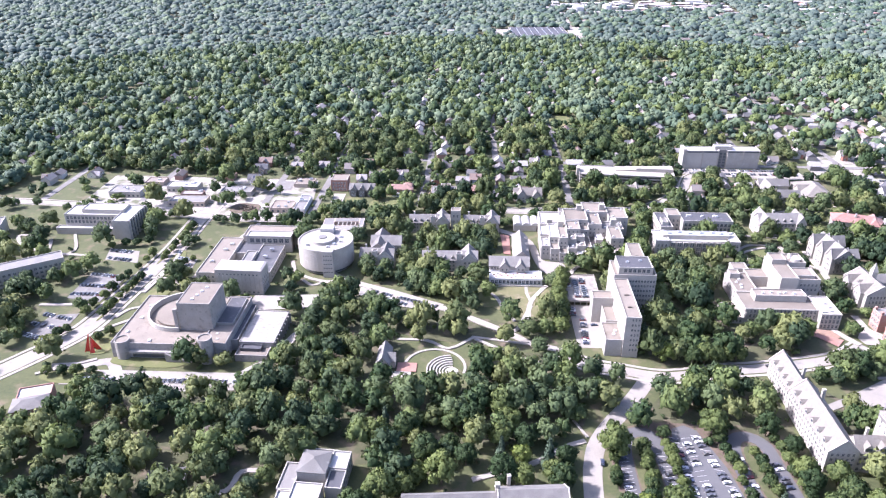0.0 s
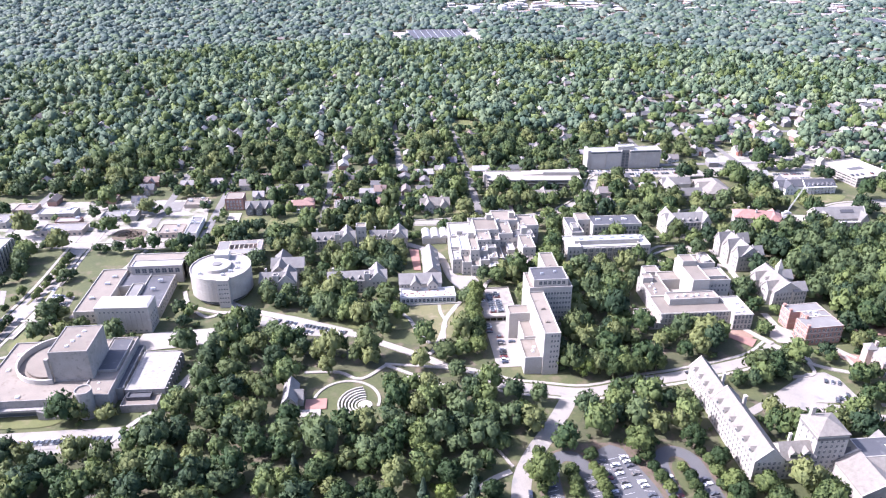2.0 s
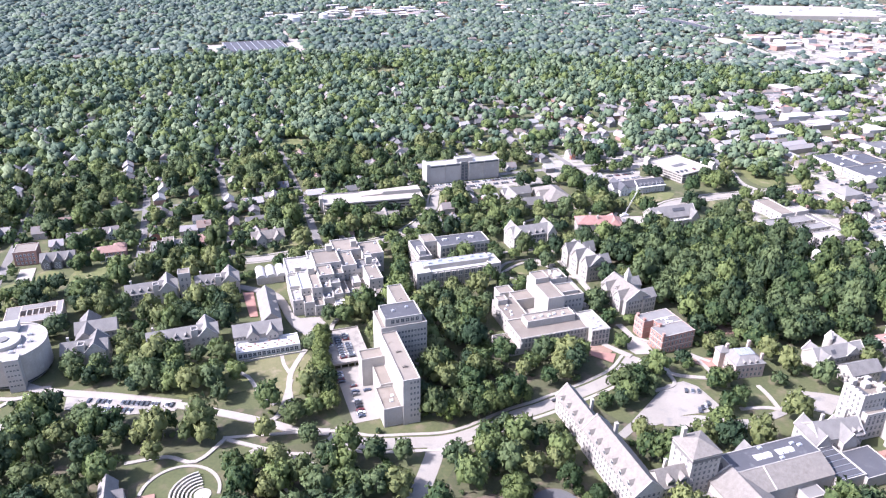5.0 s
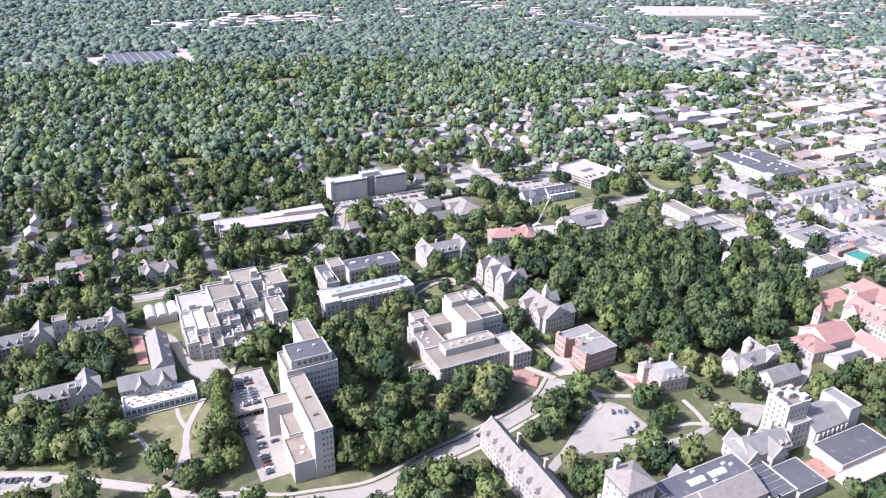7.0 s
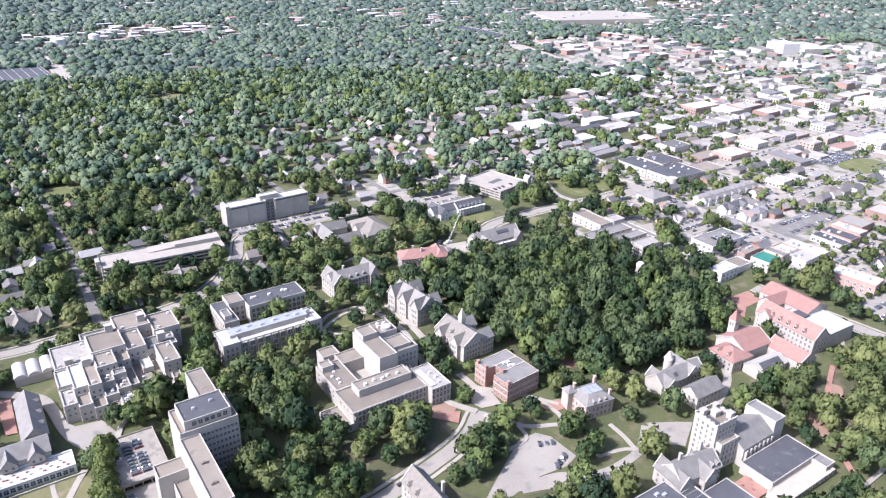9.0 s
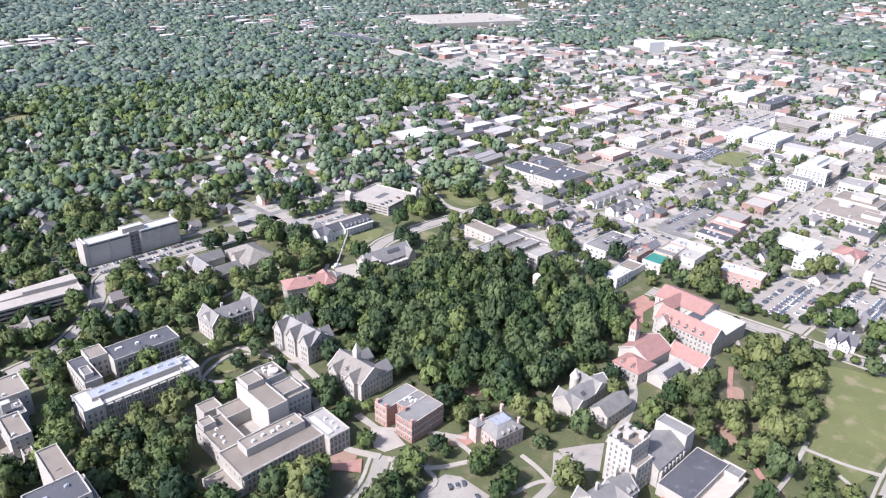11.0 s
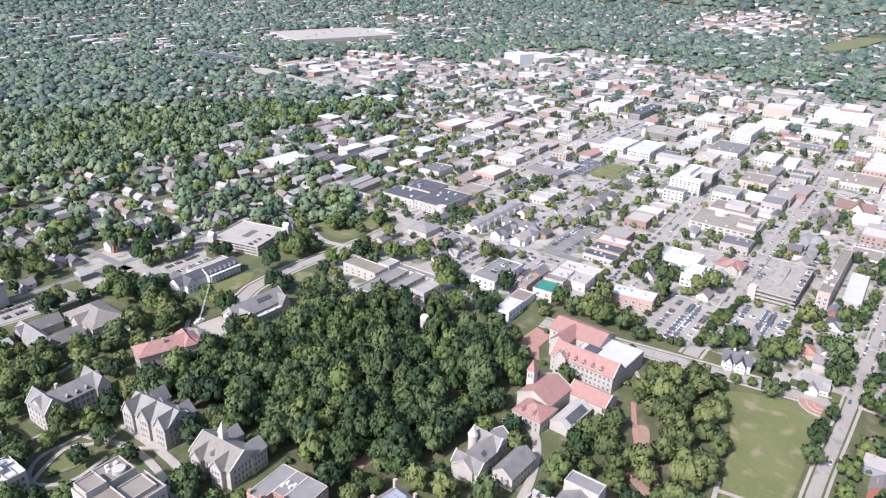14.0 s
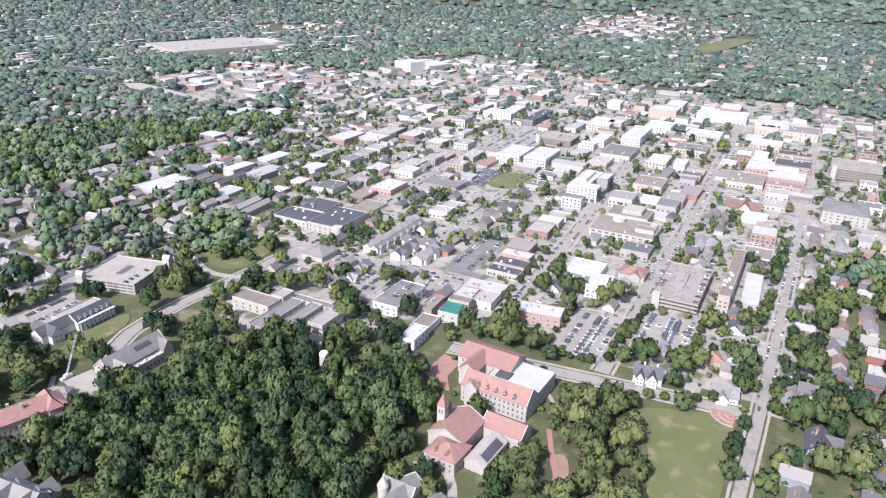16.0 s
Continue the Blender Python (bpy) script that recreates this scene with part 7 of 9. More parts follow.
    b.gable(-12, -5, 12, 6, 6, 10.5, "x", GREY_ROOF, SLATE)
    for x in (-10.5, -2.5, 5.5):
        b.gable(x, -8, x + 5.5, 2, 6.2, 10, "y", GREY_ROOF, SLATE)
        b.windows("S", x + 0.6, x + 4.9, -8, [1.2, 4], 2, 1.1, 1.5, WHITE_PAINT)
    b = Building("shop_row", "red brick house with a broad red tile roof and porch", "building", -34, 677, 0)
    b.hip(-12, -6.5, 12, 6.5, 6, 9, BRICK, WORN_TILE).flat(-7, -9.5, 9, -6.5, 3.4, WHITE_PAINT, GRAVEL, rim=0.2).hip(3, 0, 11, 6, 7.5, 9.8, BRICK, WORN_TILE).windows("S", -11, 11, -6.5, [3.9], 7, 1.2, 1.5, WHITE_PAINT).windows("S", -6, 8, -9.5, [0.8], 5, 1.8, 2.0, WHITE_PAINT)
    b = Building("shop_row", "low slate-grey house with a pale upper storey", "building", 8, 675, 0)
    b.flat(-12, -9, 12, 10, 5, TAN_BRICK, GREY_ROOF, rim=0.5).flat(-3, -2, 6, 9, 8, PALE, GRAVEL, z0=4.4, rim=0.3).windows("S", -11, 11, -9, [1.2], 7, 1.6, 1.8, WHITE_PAINT)
    b = Building("shop_row", "washed brick house with a flat pink-tiled roof", "building", 35, 680, 0)
    b.hip(-8, -7.5, 8, 7.5, 5, 6.6, PALE_BRICK, WORN_TILE, flat=4).flat(-5, -10.5, 6, -7.5, 3, PALE, PALE, rim=0.2).windows("S", -7, 7, -7.5, [3.2], 5, 1.2, 1.3, WHITE_PAINT)
    for x, y, w, d, h, wall, roof, label in ((-228, 642, 34, 16, 5, TAN_BRICK, GREY_ROOF, "low dark-roofed shop beside a paved yard"), (-137, 632.5, 20, 18, 5, TAN_BRICK, GRAVEL, "low shop with a tan gravel roof"), (-120, 638, 10, 34, 5.2, WHITE_PAINT, GREY_ROOF, "narrow white-walled shop along a side street"), (-130.5, 694, 19, 16, 4, TAN_BRICK, GRAVEL, "long shed with a flat tan roof"),
                                             (-190, 668, 30, 14, 5, PALE, GREY_ROOF, "low shop with a pale flat roof"), (-295, 662, 30, 18, 6, PALE, GREY_ROOF, "low shop with a pale flat roof"), (-245, 676, 30, 14, 6, PALE, WHITE_ROOF, "low shop with a bright flat roof")):
        town_block(x, y, w, d, h, 0, label, wall, roof, 3, win=False)
    for x, y, w, d, rot, wall, label in ((-75, 702, 10, 9, 0, SIDING, "pale blue timber house with a shingle roof"), (-63, 712, 11, 9, 0, TAN_BRICK, "tan house with a shingle roof"), (-51, 717, 13, 9, 0, WHITE_PAINT, "white timber house with a shingle roof"), (-36, 717, 12, 10, 8, WHITE_PAINT, "white gabled house beside a street"), (-121, 739, 14, 11, 0, PALE, "pale house with a hipped shingle roof"), (-74, 748, 9, 9, 0, WHITE_PAINT, "small white house under trees"), (-147, 735, 12, 10, 0, BRICK, "brick house with a shingle roof"), (-184, 748, 14, 10, 0, BRICK, "brick house with a shingle roof"), (-183, 728, 13, 10, 0, TAN_BRICK, "tan house with a shingle roof"), (-182, 698, 12, 10, 0, SIDING, "timber house with a shingle roof")):
        b = Building("villa", label, "house", x, y, rot)
        b.gable(-w / 2, -d / 2, w / 2, d / 2, 5.2, 8.8, "x", wall, SHINGLE).gable(-w / 4, -d / 2 - 2.5, w / 4, 0, 5, 8.2, "y", wall, SHINGLE).windows("S", -w / 4 + 0.4, w / 4 - 0.4, -d / 2 - 2.5, [1, 3.4], 2, 1.0, 1.4, WHITE_PAINT)
    r = thing("rubble_heap", "heap of broken brown masonry on bare ground", "rubble", -172, 632)
    rnd, m = random.Random(17), Mesh()
    for _ in range(90):
        a, q, h = rnd.uniform(0, 6.283), math.sqrt(rnd.random()), rnd.uniform(0.5, 1.3)
        x, y, z = 9 * q * math.cos(a), 6.5 * q * math.sin(a), 1.6 * (1 - q * q)
        m.solid([(x - h, y - h * 0.7, 0), (x + h, y - h * 0.5, 0), (x + h * 0.8, y + h * 0.7, 0), (x - h * 0.9, y + h * 0.6, 0)], [(x - h * 0.6, y - h * 0.4, z + h), (x + h * 0.7, y - h * 0.5, z + h * 0.8), (x + h * 0.5, y + h * 0.5, z + h * 1.1), (x - h * 0.5, y + h * 0.4, z + h * 0.7)])
    part("rubble", m, MULCH, r)
    for k in range(6):
        h = thing("hedge", "clipped green hedge row in a garden", "hedge", -85 + 3.4 * k, 642 + 0.5 * k, group="garden hedges")
        part("hedge_body", Mesh().solid([(-0.7, -12, 0), (0.7, -12, 0), (0.7, 12, 0), (-0.7, 12, 0)], [(-0.5, -11.8, 1.2), (0.5, -11.8, 1.2), (0.5, 11.8, 1.2), (-0.5, 11.8, 1.2)]), LEAF_STAND, h)


town_landmarks()


def edge_villas():
    v = Building("villa", "white gabled house with a dark shingle roof", "house", 588, 309, 8)
    v.gable(-5, -9, 6, 9, 5.5, 10.5, "y", WHITE_PAINT, DARK_ROOF).gable(-8, -6, 2, 0, 5.2, 9.5, "x", WHITE_PAINT, DARK_ROOF).gable(-8, 2, 2, 7, 5.2, 9.2, "x", WHITE_PAINT, DARK_ROOF)
    v.windows("W", -5.5, -0.5, -8, [1, 3.6], 2, 1, 1.4, WHITE_PAINT).windows("W", 2.4, 6.6, -8, [1, 3.6], 2, 1, 1.4, WHITE_PAINT).chimney(2, 3, 8, 12, WHITE_PAINT).chimney(2, -5, 8, 12, WHITE_PAINT)
    v = Building("villa", "white house with a wide slate-grey roof at a corner", "house", 592, 262, 8)
    v.gable(-6, -8, 6, 8, 4.5, 9.5, "y", WHITE_PAINT, GREY_ROOF).gable(-9, -2, 0, 5, 4.2, 7.5, "x", WHITE_PAINT, GREY_ROOF).windows("W", -7, -3, -6, [1], 2, 1, 1.4, WHITE_PAINT)
    area("parking_lot", "pale concrete yard between houses", "parking lot", [(583, 276), (598, 276), (598, 286), (583, 286)], CONCRETE)
    v = Building("villa", "large house with broad dark roofs and white gables", "house", 562, 208, 0)
    v.gable(-10, -7, 12, 7, 5.5, 11, "x", WHITE_PAINT, DARK_ROOF).gable(-12, -11, -4, 4, 5, 9.5, "y", WHITE_PAINT, DARK_ROOF).gable(2, -12, 9, 4, 5, 9.5, "y", WHITE_PAINT, DARK_ROOF)
    v.windows("W", -6, 6, -10, [1, 3.6], 3, 1, 1.4, WHITE_PAINT).chimney(3, 2, 9, 13, BRICK)
    v = Building("villa", "brown-roofed cottage hidden among trees", "house", 634, 276, 20)
    v.hip(-7, -6, 7, 6, 4, 8, TAN_BRICK, RED_PAVER)
    t = thing("bare_tree", "leafless dead tree with pale branches", "tree", 540, 222)
    m, rnd = Mesh(), random.Random(2)

    def limb(a, d, length, r, depth):
        e = a + d * length
        ring = [(math.cos(u), math.sin(u)) for u in np.linspace(0, 2 * math.pi, 6)[:-1]]
        m.solid([(a.x + r * p, a.y + r * q, a.z) for p, q in ring], [(e.x + r * 0.55 * p, e.y + r * 0.55 * q, e.z) for p, q in ring])
        if depth:
            for _ in range(4):
                limb(e, (d + Vector((rnd.uniform(-0.8, 0.8), rnd.uniform(-0.8, 0.8), rnd.uniform(-0.1, 0.5)))).normalized(), length * 0.68, r * 0.55, depth - 1)

    limb(Vector((0, 0, -0.1)), Vector((0, 0, 1)), 4.5, 0.42, 4)
    part("bare_crown", m, DEAD_WOOD, t)
    u = copy_thing(t, pose(-95, 318, 0, 0, 0, 70))
    u.scale = (1.2, 1.2, 1.2)


edge_villas()


def side_shops():
    rnd = random.Random(17)
    for k in range(16):
        x, y, w, d = rnd.uniform(-320, -50), rnd.uniform(652, 708), rnd.uniform(12, 24), rnd.uniform(9, 15)
        if not looked(TAKEN, [x - w / 2, x + w / 2, x - w / 2, x + w / 2, x], [y - d / 2, y - d / 2, y + d / 2, y + d / 2, y]).any():
            town_block(x, y, w, d, rnd.choice((4, 4.5, 7)), 0, "low roadside shop with flat roof", None, None, 1, win=False)


side_shops()


def town_filler():
    """Closely set commercial buildings in the blocks between the town's streets."""
    rnd = random.Random(11)
    xs, ys = (682, 775, 880, 1035, 1130, 1230, 1330, 1440, 1560), (50, 150, 245, 345, 440, 548, 652, 740, 830)
    left = 215
    for j in range(len(ys) - 1):
        for i in range(len(xs) - 1):
            x0, x1, y0, y1 = xs[i] + 10, xs[i + 1] - 14, ys[j] + 10, ys[j + 1] - 10
            x = x0
            while x < x1 - 12:
                w = rnd.uniform(16, 34)
                for y in (y0 + 13, y1 - 13):
                    d, h = rnd.uniform(18, 26), rnd.choice((4.5, 5, 8, 8.5, 9, 11.5, 12)) if i > 1 else rnd.choice((4.5, 5, 8))
                    if (y > 240 or x > 900) and rnd.random() < (0.46 if i < 2 else 0.86) and left and not looked(TAKEN, [x, x + w, x, x + w, x + w / 2], [y - d / 2, y - d / 2, y + d / 2, y + d / 2, y]).any():
                        town_block(x + w / 2, y, w, d, h, 2, units=rnd.choice((0, 1, 2)), win=(x < 700))
                        left -= 1
                x += w + rnd.uniform(2, 9)


town_filler()


# ---- houses ----
def house_prototypes():
    out = []
    for k, (w, d, e, r, wing) in enumerate(((13, 9.5, 5.4, 9.2, True), (10.5, 11, 5.6, 9.8, False), (14.5, 9.5, 3.2, 7.0, True), (15, 10.5, 5.6, 9.6, True), (12, 9, 3.2, 6.6, False))):
        b = Building("house", "small timber house with shingle roof under trees", "house", 0, -3000 - 40 * k, 0, group="neighbourhood houses")
        b.gable(-w / 2, -d / 2, w / 2, d / 2, e, r, "x" if k != 1 else "y", SIDING, SHINGLE)
        if wing:
            b.gable(-w / 2 + 1, -d / 2 - 3.5, -w / 2 + 6, 0, e - 0.2, r - 0.6, "y", SIDING, SHINGLE)
            b.windows("S", -w / 2 + 1.4, -w / 2 + 5.6, -d / 2 - 3.5, [1], 1, 1.6, 1.5, WHITE_PAINT)
        b.windows("S", 0, w / 2 - 0.5, -d / 2, [1], 1, 1.6, 1.5, WHITE_PAINT)
        b.windows("W", -d / 2 + 1, d / 2 - 1, -w / 2, [1], 1, 1.0, 1.5, WHITE_PAINT)
        b.chimney(w / 4, 1, e, r + 1, BRICK, 0.8)
        out.append(b.ob)
    return out


def place_houses():
    rnd = random.Random(3)
    protos, spots = house_prototypes(), []
    for gx in (-460, -370, -275, -158, -110, -13, 57, 126, 236, 330, 420, 510):
        for side in (-1, 1):
            y = 664 if gx < 240 else 775
            while y < 1330:
                if rnd.random() < 0.6:
                    spots.append((gx + side * rnd.uniform(12, 24), y, 90 * side + rnd.uniform(-6, 6)))
                y += rnd.uniform(17, 26)
    for gy in (245, 290, 340, 390, 500, 545, 600, 650):
        for side in (-1, 1):
            x = 600
            while x < 960:
                spots.append((x, gy + side * rnd.uniform(17, 22), rnd.choice((0, 180)) + rnd.uniform(-4, 4)))
                x += rnd.uniform(17, 25)
    for gy in (690, 735, 780, 825, 870, 915, 960):
        for side in (-1, 1):
            x = 600
            while x < 1120:
                if rnd.random() < 0.55:
                    spots.append((x, gy + side * 10, rnd.choice((0, 90, 180)) + rnd.uniform(-4, 4)))
                x += rnd.uniform(17, 25)
    for y in (222, 200, 178, 156, 134):
        for x in range(440, 1000, 21):
            if x < 660 and rnd.random() < 0.6:
                continue
            spots.append((x + rnd.uniform(-4, 4), y + rnd.uniform(-3, 3), rnd.choice((0, 90, 180))))
    for x, y in ((618, 318), (600, 283), (622, 262), (640, 268), (690, 268), (528, 218), (548, 205), (508, 215), (585, 212), (620, 216)):
        spots.insert(0, (x, y, rnd.choice((0, 90))))
    for x, y in ((369, 757), (411, 866), (462, 801), (438, 798), (500, 806), (452, 845), (352, 781), (474, 826), (384, 800), (420, 826)):
        spots.insert(0, (x, y, rnd.choice((0, 90))))
    spots[20:] = sorted(spots[20:], key=lambda s: math.hypot(s[0] - 150, s[1] - 250) + rnd.uniform(0, 200))
    done, far = 0, []
    clear = [np.array(p, float) for p in ([(560, 640), (575, 700), (600, 740), (640, 740), (655, 655), (640, 640)], [(478, 590), (515, 590), (515, 650), (478, 650)], [(415, 645), (500, 645), (500, 700), (415, 700)])]
    for x, y, rot in spots:
        if any(inside(np.array([x]), np.array([y]), p)[0] for p in clear) or looked(TAKEN, [x, x + 6, x - 6, x, x], [y, y, y, y + 6, y - 6]).any():
            continue
        take([(x - 5, y - 5), (x + 5, y - 5), (x + 5, y + 5), (x - 5, y + 5)])
        if done < 128:
            ob = protos[done] if done < len(protos) else copy_thing(protos[rnd.randrange(len(protos))], pose(x, y, 0, 0, 0, rot))
            ob.matrix_world = pose(x, y, 0, 0, 0, rot)
            done += 1
        else:
            far.append((x, y, rot))
    return far


FAR_HOUSES = place_houses()


def far_houses(spots):
    """Houses and sheds too far off to count, in one mesh."""
    rnd = random.Random(8)
    m, kept = Mesh(), {(x, y) for x, y, _ in spots}
    spots = [(x, y, r, rnd.uniform(11, 16), rnd.uniform(8, 11), 4.5, 3.4) for x, y, r in spots]
    for x0, y0, x1, y1, step in ((380, 700, 1010, 1010, 25), (20, 690, 380, 800, 27), (250, 860, 620, 1180, 30)):
        for i in range(int((x1 - x0) / step)):
            for j in range(int((y1 - y0) / step)):
                x, y = x0 + step * (i + rnd.uniform(0.2, 0.8)), y0 + step * (j + rnd.uniform(0.2, 0.8))
                if not looked(TAKEN, [x, x + 7, x - 7, x, x], [y, y, y, y + 7, y - 7]).any() and rnd.random() < 0.85:
                    spots.append((x, y, rnd.choice((0, 90)) + rnd.uniform(-6, 6), rnd.uniform(10, 17), rnd.uniform(8, 12), rnd.uniform(3.2, 6), rnd.uniform(2.4, 4)))
    for k in range(2000):
        r, a = rnd.uniform(1150, 3300), radians(rnd.uniform(-8, 60) if k % 3 else rnd.uniform(-5, 112))
        spots.append((100 + r * math.cos(a), 200 + r * math.sin(a), rnd.choice((0, 90)) + rnd.uniform(-8, 8), rnd.uniform(9, 16), rnd.uniform(7, 10), rnd.uniform(3, 6), 3))
    for _ in range(330):
        x, y = rnd.choice(((rnd.uniform(760, 1700), rnd.uniform(700, 1100)), (rnd.uniform(1080, 1480), rnd.uniform(1120, 1450)), (rnd.uniform(1380, 2000), rnd.uniform(400, 1150)), (rnd.uniform(880, 1300), rnd.uniform(250, 640))))
        if x > 1950 - 0.4 * abs(y - 900):
            continue
        spots.append((x, y, rnd.choice((0, 90)) + rnd.uniform(-3, 3), rnd.uniform(16, 46), rnd.uniform(12, 24), rnd.uniform(4, 9), 0))
    for _ in range(170):
        x, y = rnd.gauss(2950, 210), rnd.gauss(930, 90)
        spots.append((x, y, rnd.uniform(-15, 15), rnd.uniform(20, 70), rnd.uniform(15, 40), rnd.uniform(5, 10), 0))
    for cx, cy, sx, sy, n in ((1050, 1900, 260, 120, 60), (2000, 1500, 300, 200, 90), (2300, 2100, 400, 200, 70), (2900, 700, 400, 300, 90), (1300, 2500, 500, 120, 60), (2100, 300, 200, 250, 60)):
        for _ in range(n):
            spots.append((rnd.gauss(cx, sx), rnd.gauss(cy, sy), rnd.uniform(-15, 15), rnd.uniform(14, 50), rnd.uniform(12, 26), rnd.uniform(4, 8), 0))
    for _ in range(60):
        x, y = rnd.gauss(440, 110), rnd.gauss(1950, 60)
        spots.append((x, y, rnd.uniform(-15, 15), rnd.uniform(16, 50), rnd.uniform(12, 25), rnd.uniform(4, 7), 0))
    for x, y, rot, w, d, e, r in spots:
        if y < 1700 and (x, y) not in kept and looked(TAKEN, [x], [y])[0]:
            continue
        c, s, z = math.cos(radians(rot)), math.sin(radians(rot)), float(ground_z(x, y))
        at = lambda u, v, h: (x + c * u - s * v, y + s * u + c * v, z + h)
        lo = [(-w / 2, -d / 2), (w / 2, -d / 2), (w / 2, d / 2), (-w / 2, d / 2)]
        m.solid([at(u, v, 0) for u, v in lo], [at(u, v, e) for u, v in lo], 0, False)
        o = 0.5
        lo = [(-w / 2 - o, -d / 2 - o), (w / 2 + o, -d / 2 - o), (w / 2 + o, d / 2 + o), (-w / 2 - o, d / 2 + o)]
        if r:
            m.solid([at(u, v, e) for u, v in lo], [at(-w / 2, -0.05, e + r), at(w / 2, -0.05, e + r), at(w / 2, 0.05, e + r), at(-w / 2, 0.05, e + r)], 1, False)
        else:
            m.solid([at(u, v, e) for u, v in lo], [at(u, v, e + 0.4) for u, v in lo], 0, False)
        g = 9 if x * x + y * y > 2.2e6 else 1.5
        take([(x - w / 2, y - d / 2), (x + w / 2, y - d / 2), (x + w / 2, y + d / 2), (x - w / 2, y + d / 2)], g)
        take([(x - w / 2, y - d / 2), (x + w / 2, y - d / 2), (x + w / 2, y + d / 2), (x - w / 2, y + d / 2)], 0.0, WALLED)
    far_roof = palette("far_roofs", [(0.16, 0.15, 0.142), (0.26, 0.245, 0.23), (0.12, 0.118, 0.115), (0.21, 0.18, 0.155), (0.34, 0.33, 0.31)], 0.9, by="island")
    tagged(new("distant_houses", m.data("distant_houses", [FAR_WALL, far_roof])), "far houses and sheds scattered among trees", "houses", kind="stuff")


def far_landmarks():
    f = Building("factory", "huge far factory with a pale flat roof", "factory", 1650, 1710, -18)
    f.flat(-160, -110, 120, 90, 10, PALE, CONCRETE).flat(120, -60, 170, 60, 8, PALE, WHITE_ROOF)
    f.units([(-120 + 40 * k, -60 + 30 * (k % 4)) for k in range(7)], 9.3, METAL, (8, 5, 3))
    area("bare_ground", "large bare brown field beyond the factory", "ground", [(1982, 1855), (2111, 1690), (2280, 1790), (2143, 2010)], EARTH, grow=12)
    s = Building("shed", "long dark-roofed rail shed beside yards", "warehouse", 1155, 1600, 2)
    s.flat(-22, -85, 22, 85, 9, PRECAST, DARK_ROOF)
    area("plaza", "pale gravel yard along a rail line", "ground", [(1060, 1515), (1085, 1505), (1150, 1425), (1115, 1245), (1100, 1125), (1070, 1125), (1075, 1245), (1105, 1420)], CONCRETE, grow=4)
    area("field", "open mown slope among far woods", "field", [(2350, 560), (2480, 520), (2900, 470), (2950, 520), (2500, 620)], LAWN, 6, 8, grow=10)
    h = Building("hospital", "white hospital block above trees", "hospital", 1600, 1080, -15)
    h.flat(-25, -25, 20, 25, 24, WHITE_PAINT, WHITE_ROOF).flat(20, -40, 95, 30, 14, PALE, WHITE_ROOF).flat(-60, 0, -25, 40, 10, PALE, GREY_ROOF).flat(30, 20, 120, 70, 11, TAN_BRICK, WHITE_ROOF)
    h.windows("W", -24, 24, -25, [3, 8, 13, 18], 7, 3, 2.5, WHITE_PAINT)
    s = Building("warehouse", "large flat warehouse with a dark ridged roof", "warehouse", 158, 1545, 4)
    s.flat(-56, -50, 56, 50, 7, PRECAST, DARK_ROOF)
    for k in range(9):
        part("roof_ridge", Mesh().box(-54 + 13 * k, -49, 6.2, -53.4 + 13 * k, 49, 6.7), METAL, s.ob)
    area("parking_lot", "bright car park beside the warehouse", "parking lot", [(222, 1490), (250, 1490), (250, 1640), (222, 1640)], CONCRETE)
    area("bare_ground", "bare yard beside the warehouse", "ground", [(60, 1480), (98, 1480), (98, 1600), (60, 1600)], CONCRETE)
    for x, y, r in ((272, 1835, 14), (345, 1865, 11)):
        t = thing("water_tank", "white round water tank above trees", "water tank", x, y, group="water tanks")
        part("tank", Mesh().drum(0, 0, r, 0, 16, 24).drum(0, 0, r, 16, 19, 24, r * 0.3), WHITE_PAINT, t)
    for x, y, w, d, h in ((1450, 575, 70, 30, 16), (1390, 625, 64, 34, 12), (1300, 700, 50, 24, 12), (1345, 720, 40, 20, 9), (1120, 760, 60, 40, 9), (1060, 800, 50, 30, 9), (1180, 740, 30, 24, 13), (1500, 470, 60, 30, 15), (1290, 545, 60, 36, 12), (1010, 640, 40, 20, 8), (930, 690, 40, 30, 7), (1520, 380, 60, 34, 16), (1420, 300, 60, 40, 14), (1330, 410, 60, 30, 13)):
        if not looked(TAKEN, [x], [y])[0]:
            town_block(x, y, w, d, h, 2, "broad town block with a bright flat roof", None, WHITE_ROOF if (x + y) % 3 else None, 4, win=False)


far_landmarks()
far_houses(FAR_HOUSES)


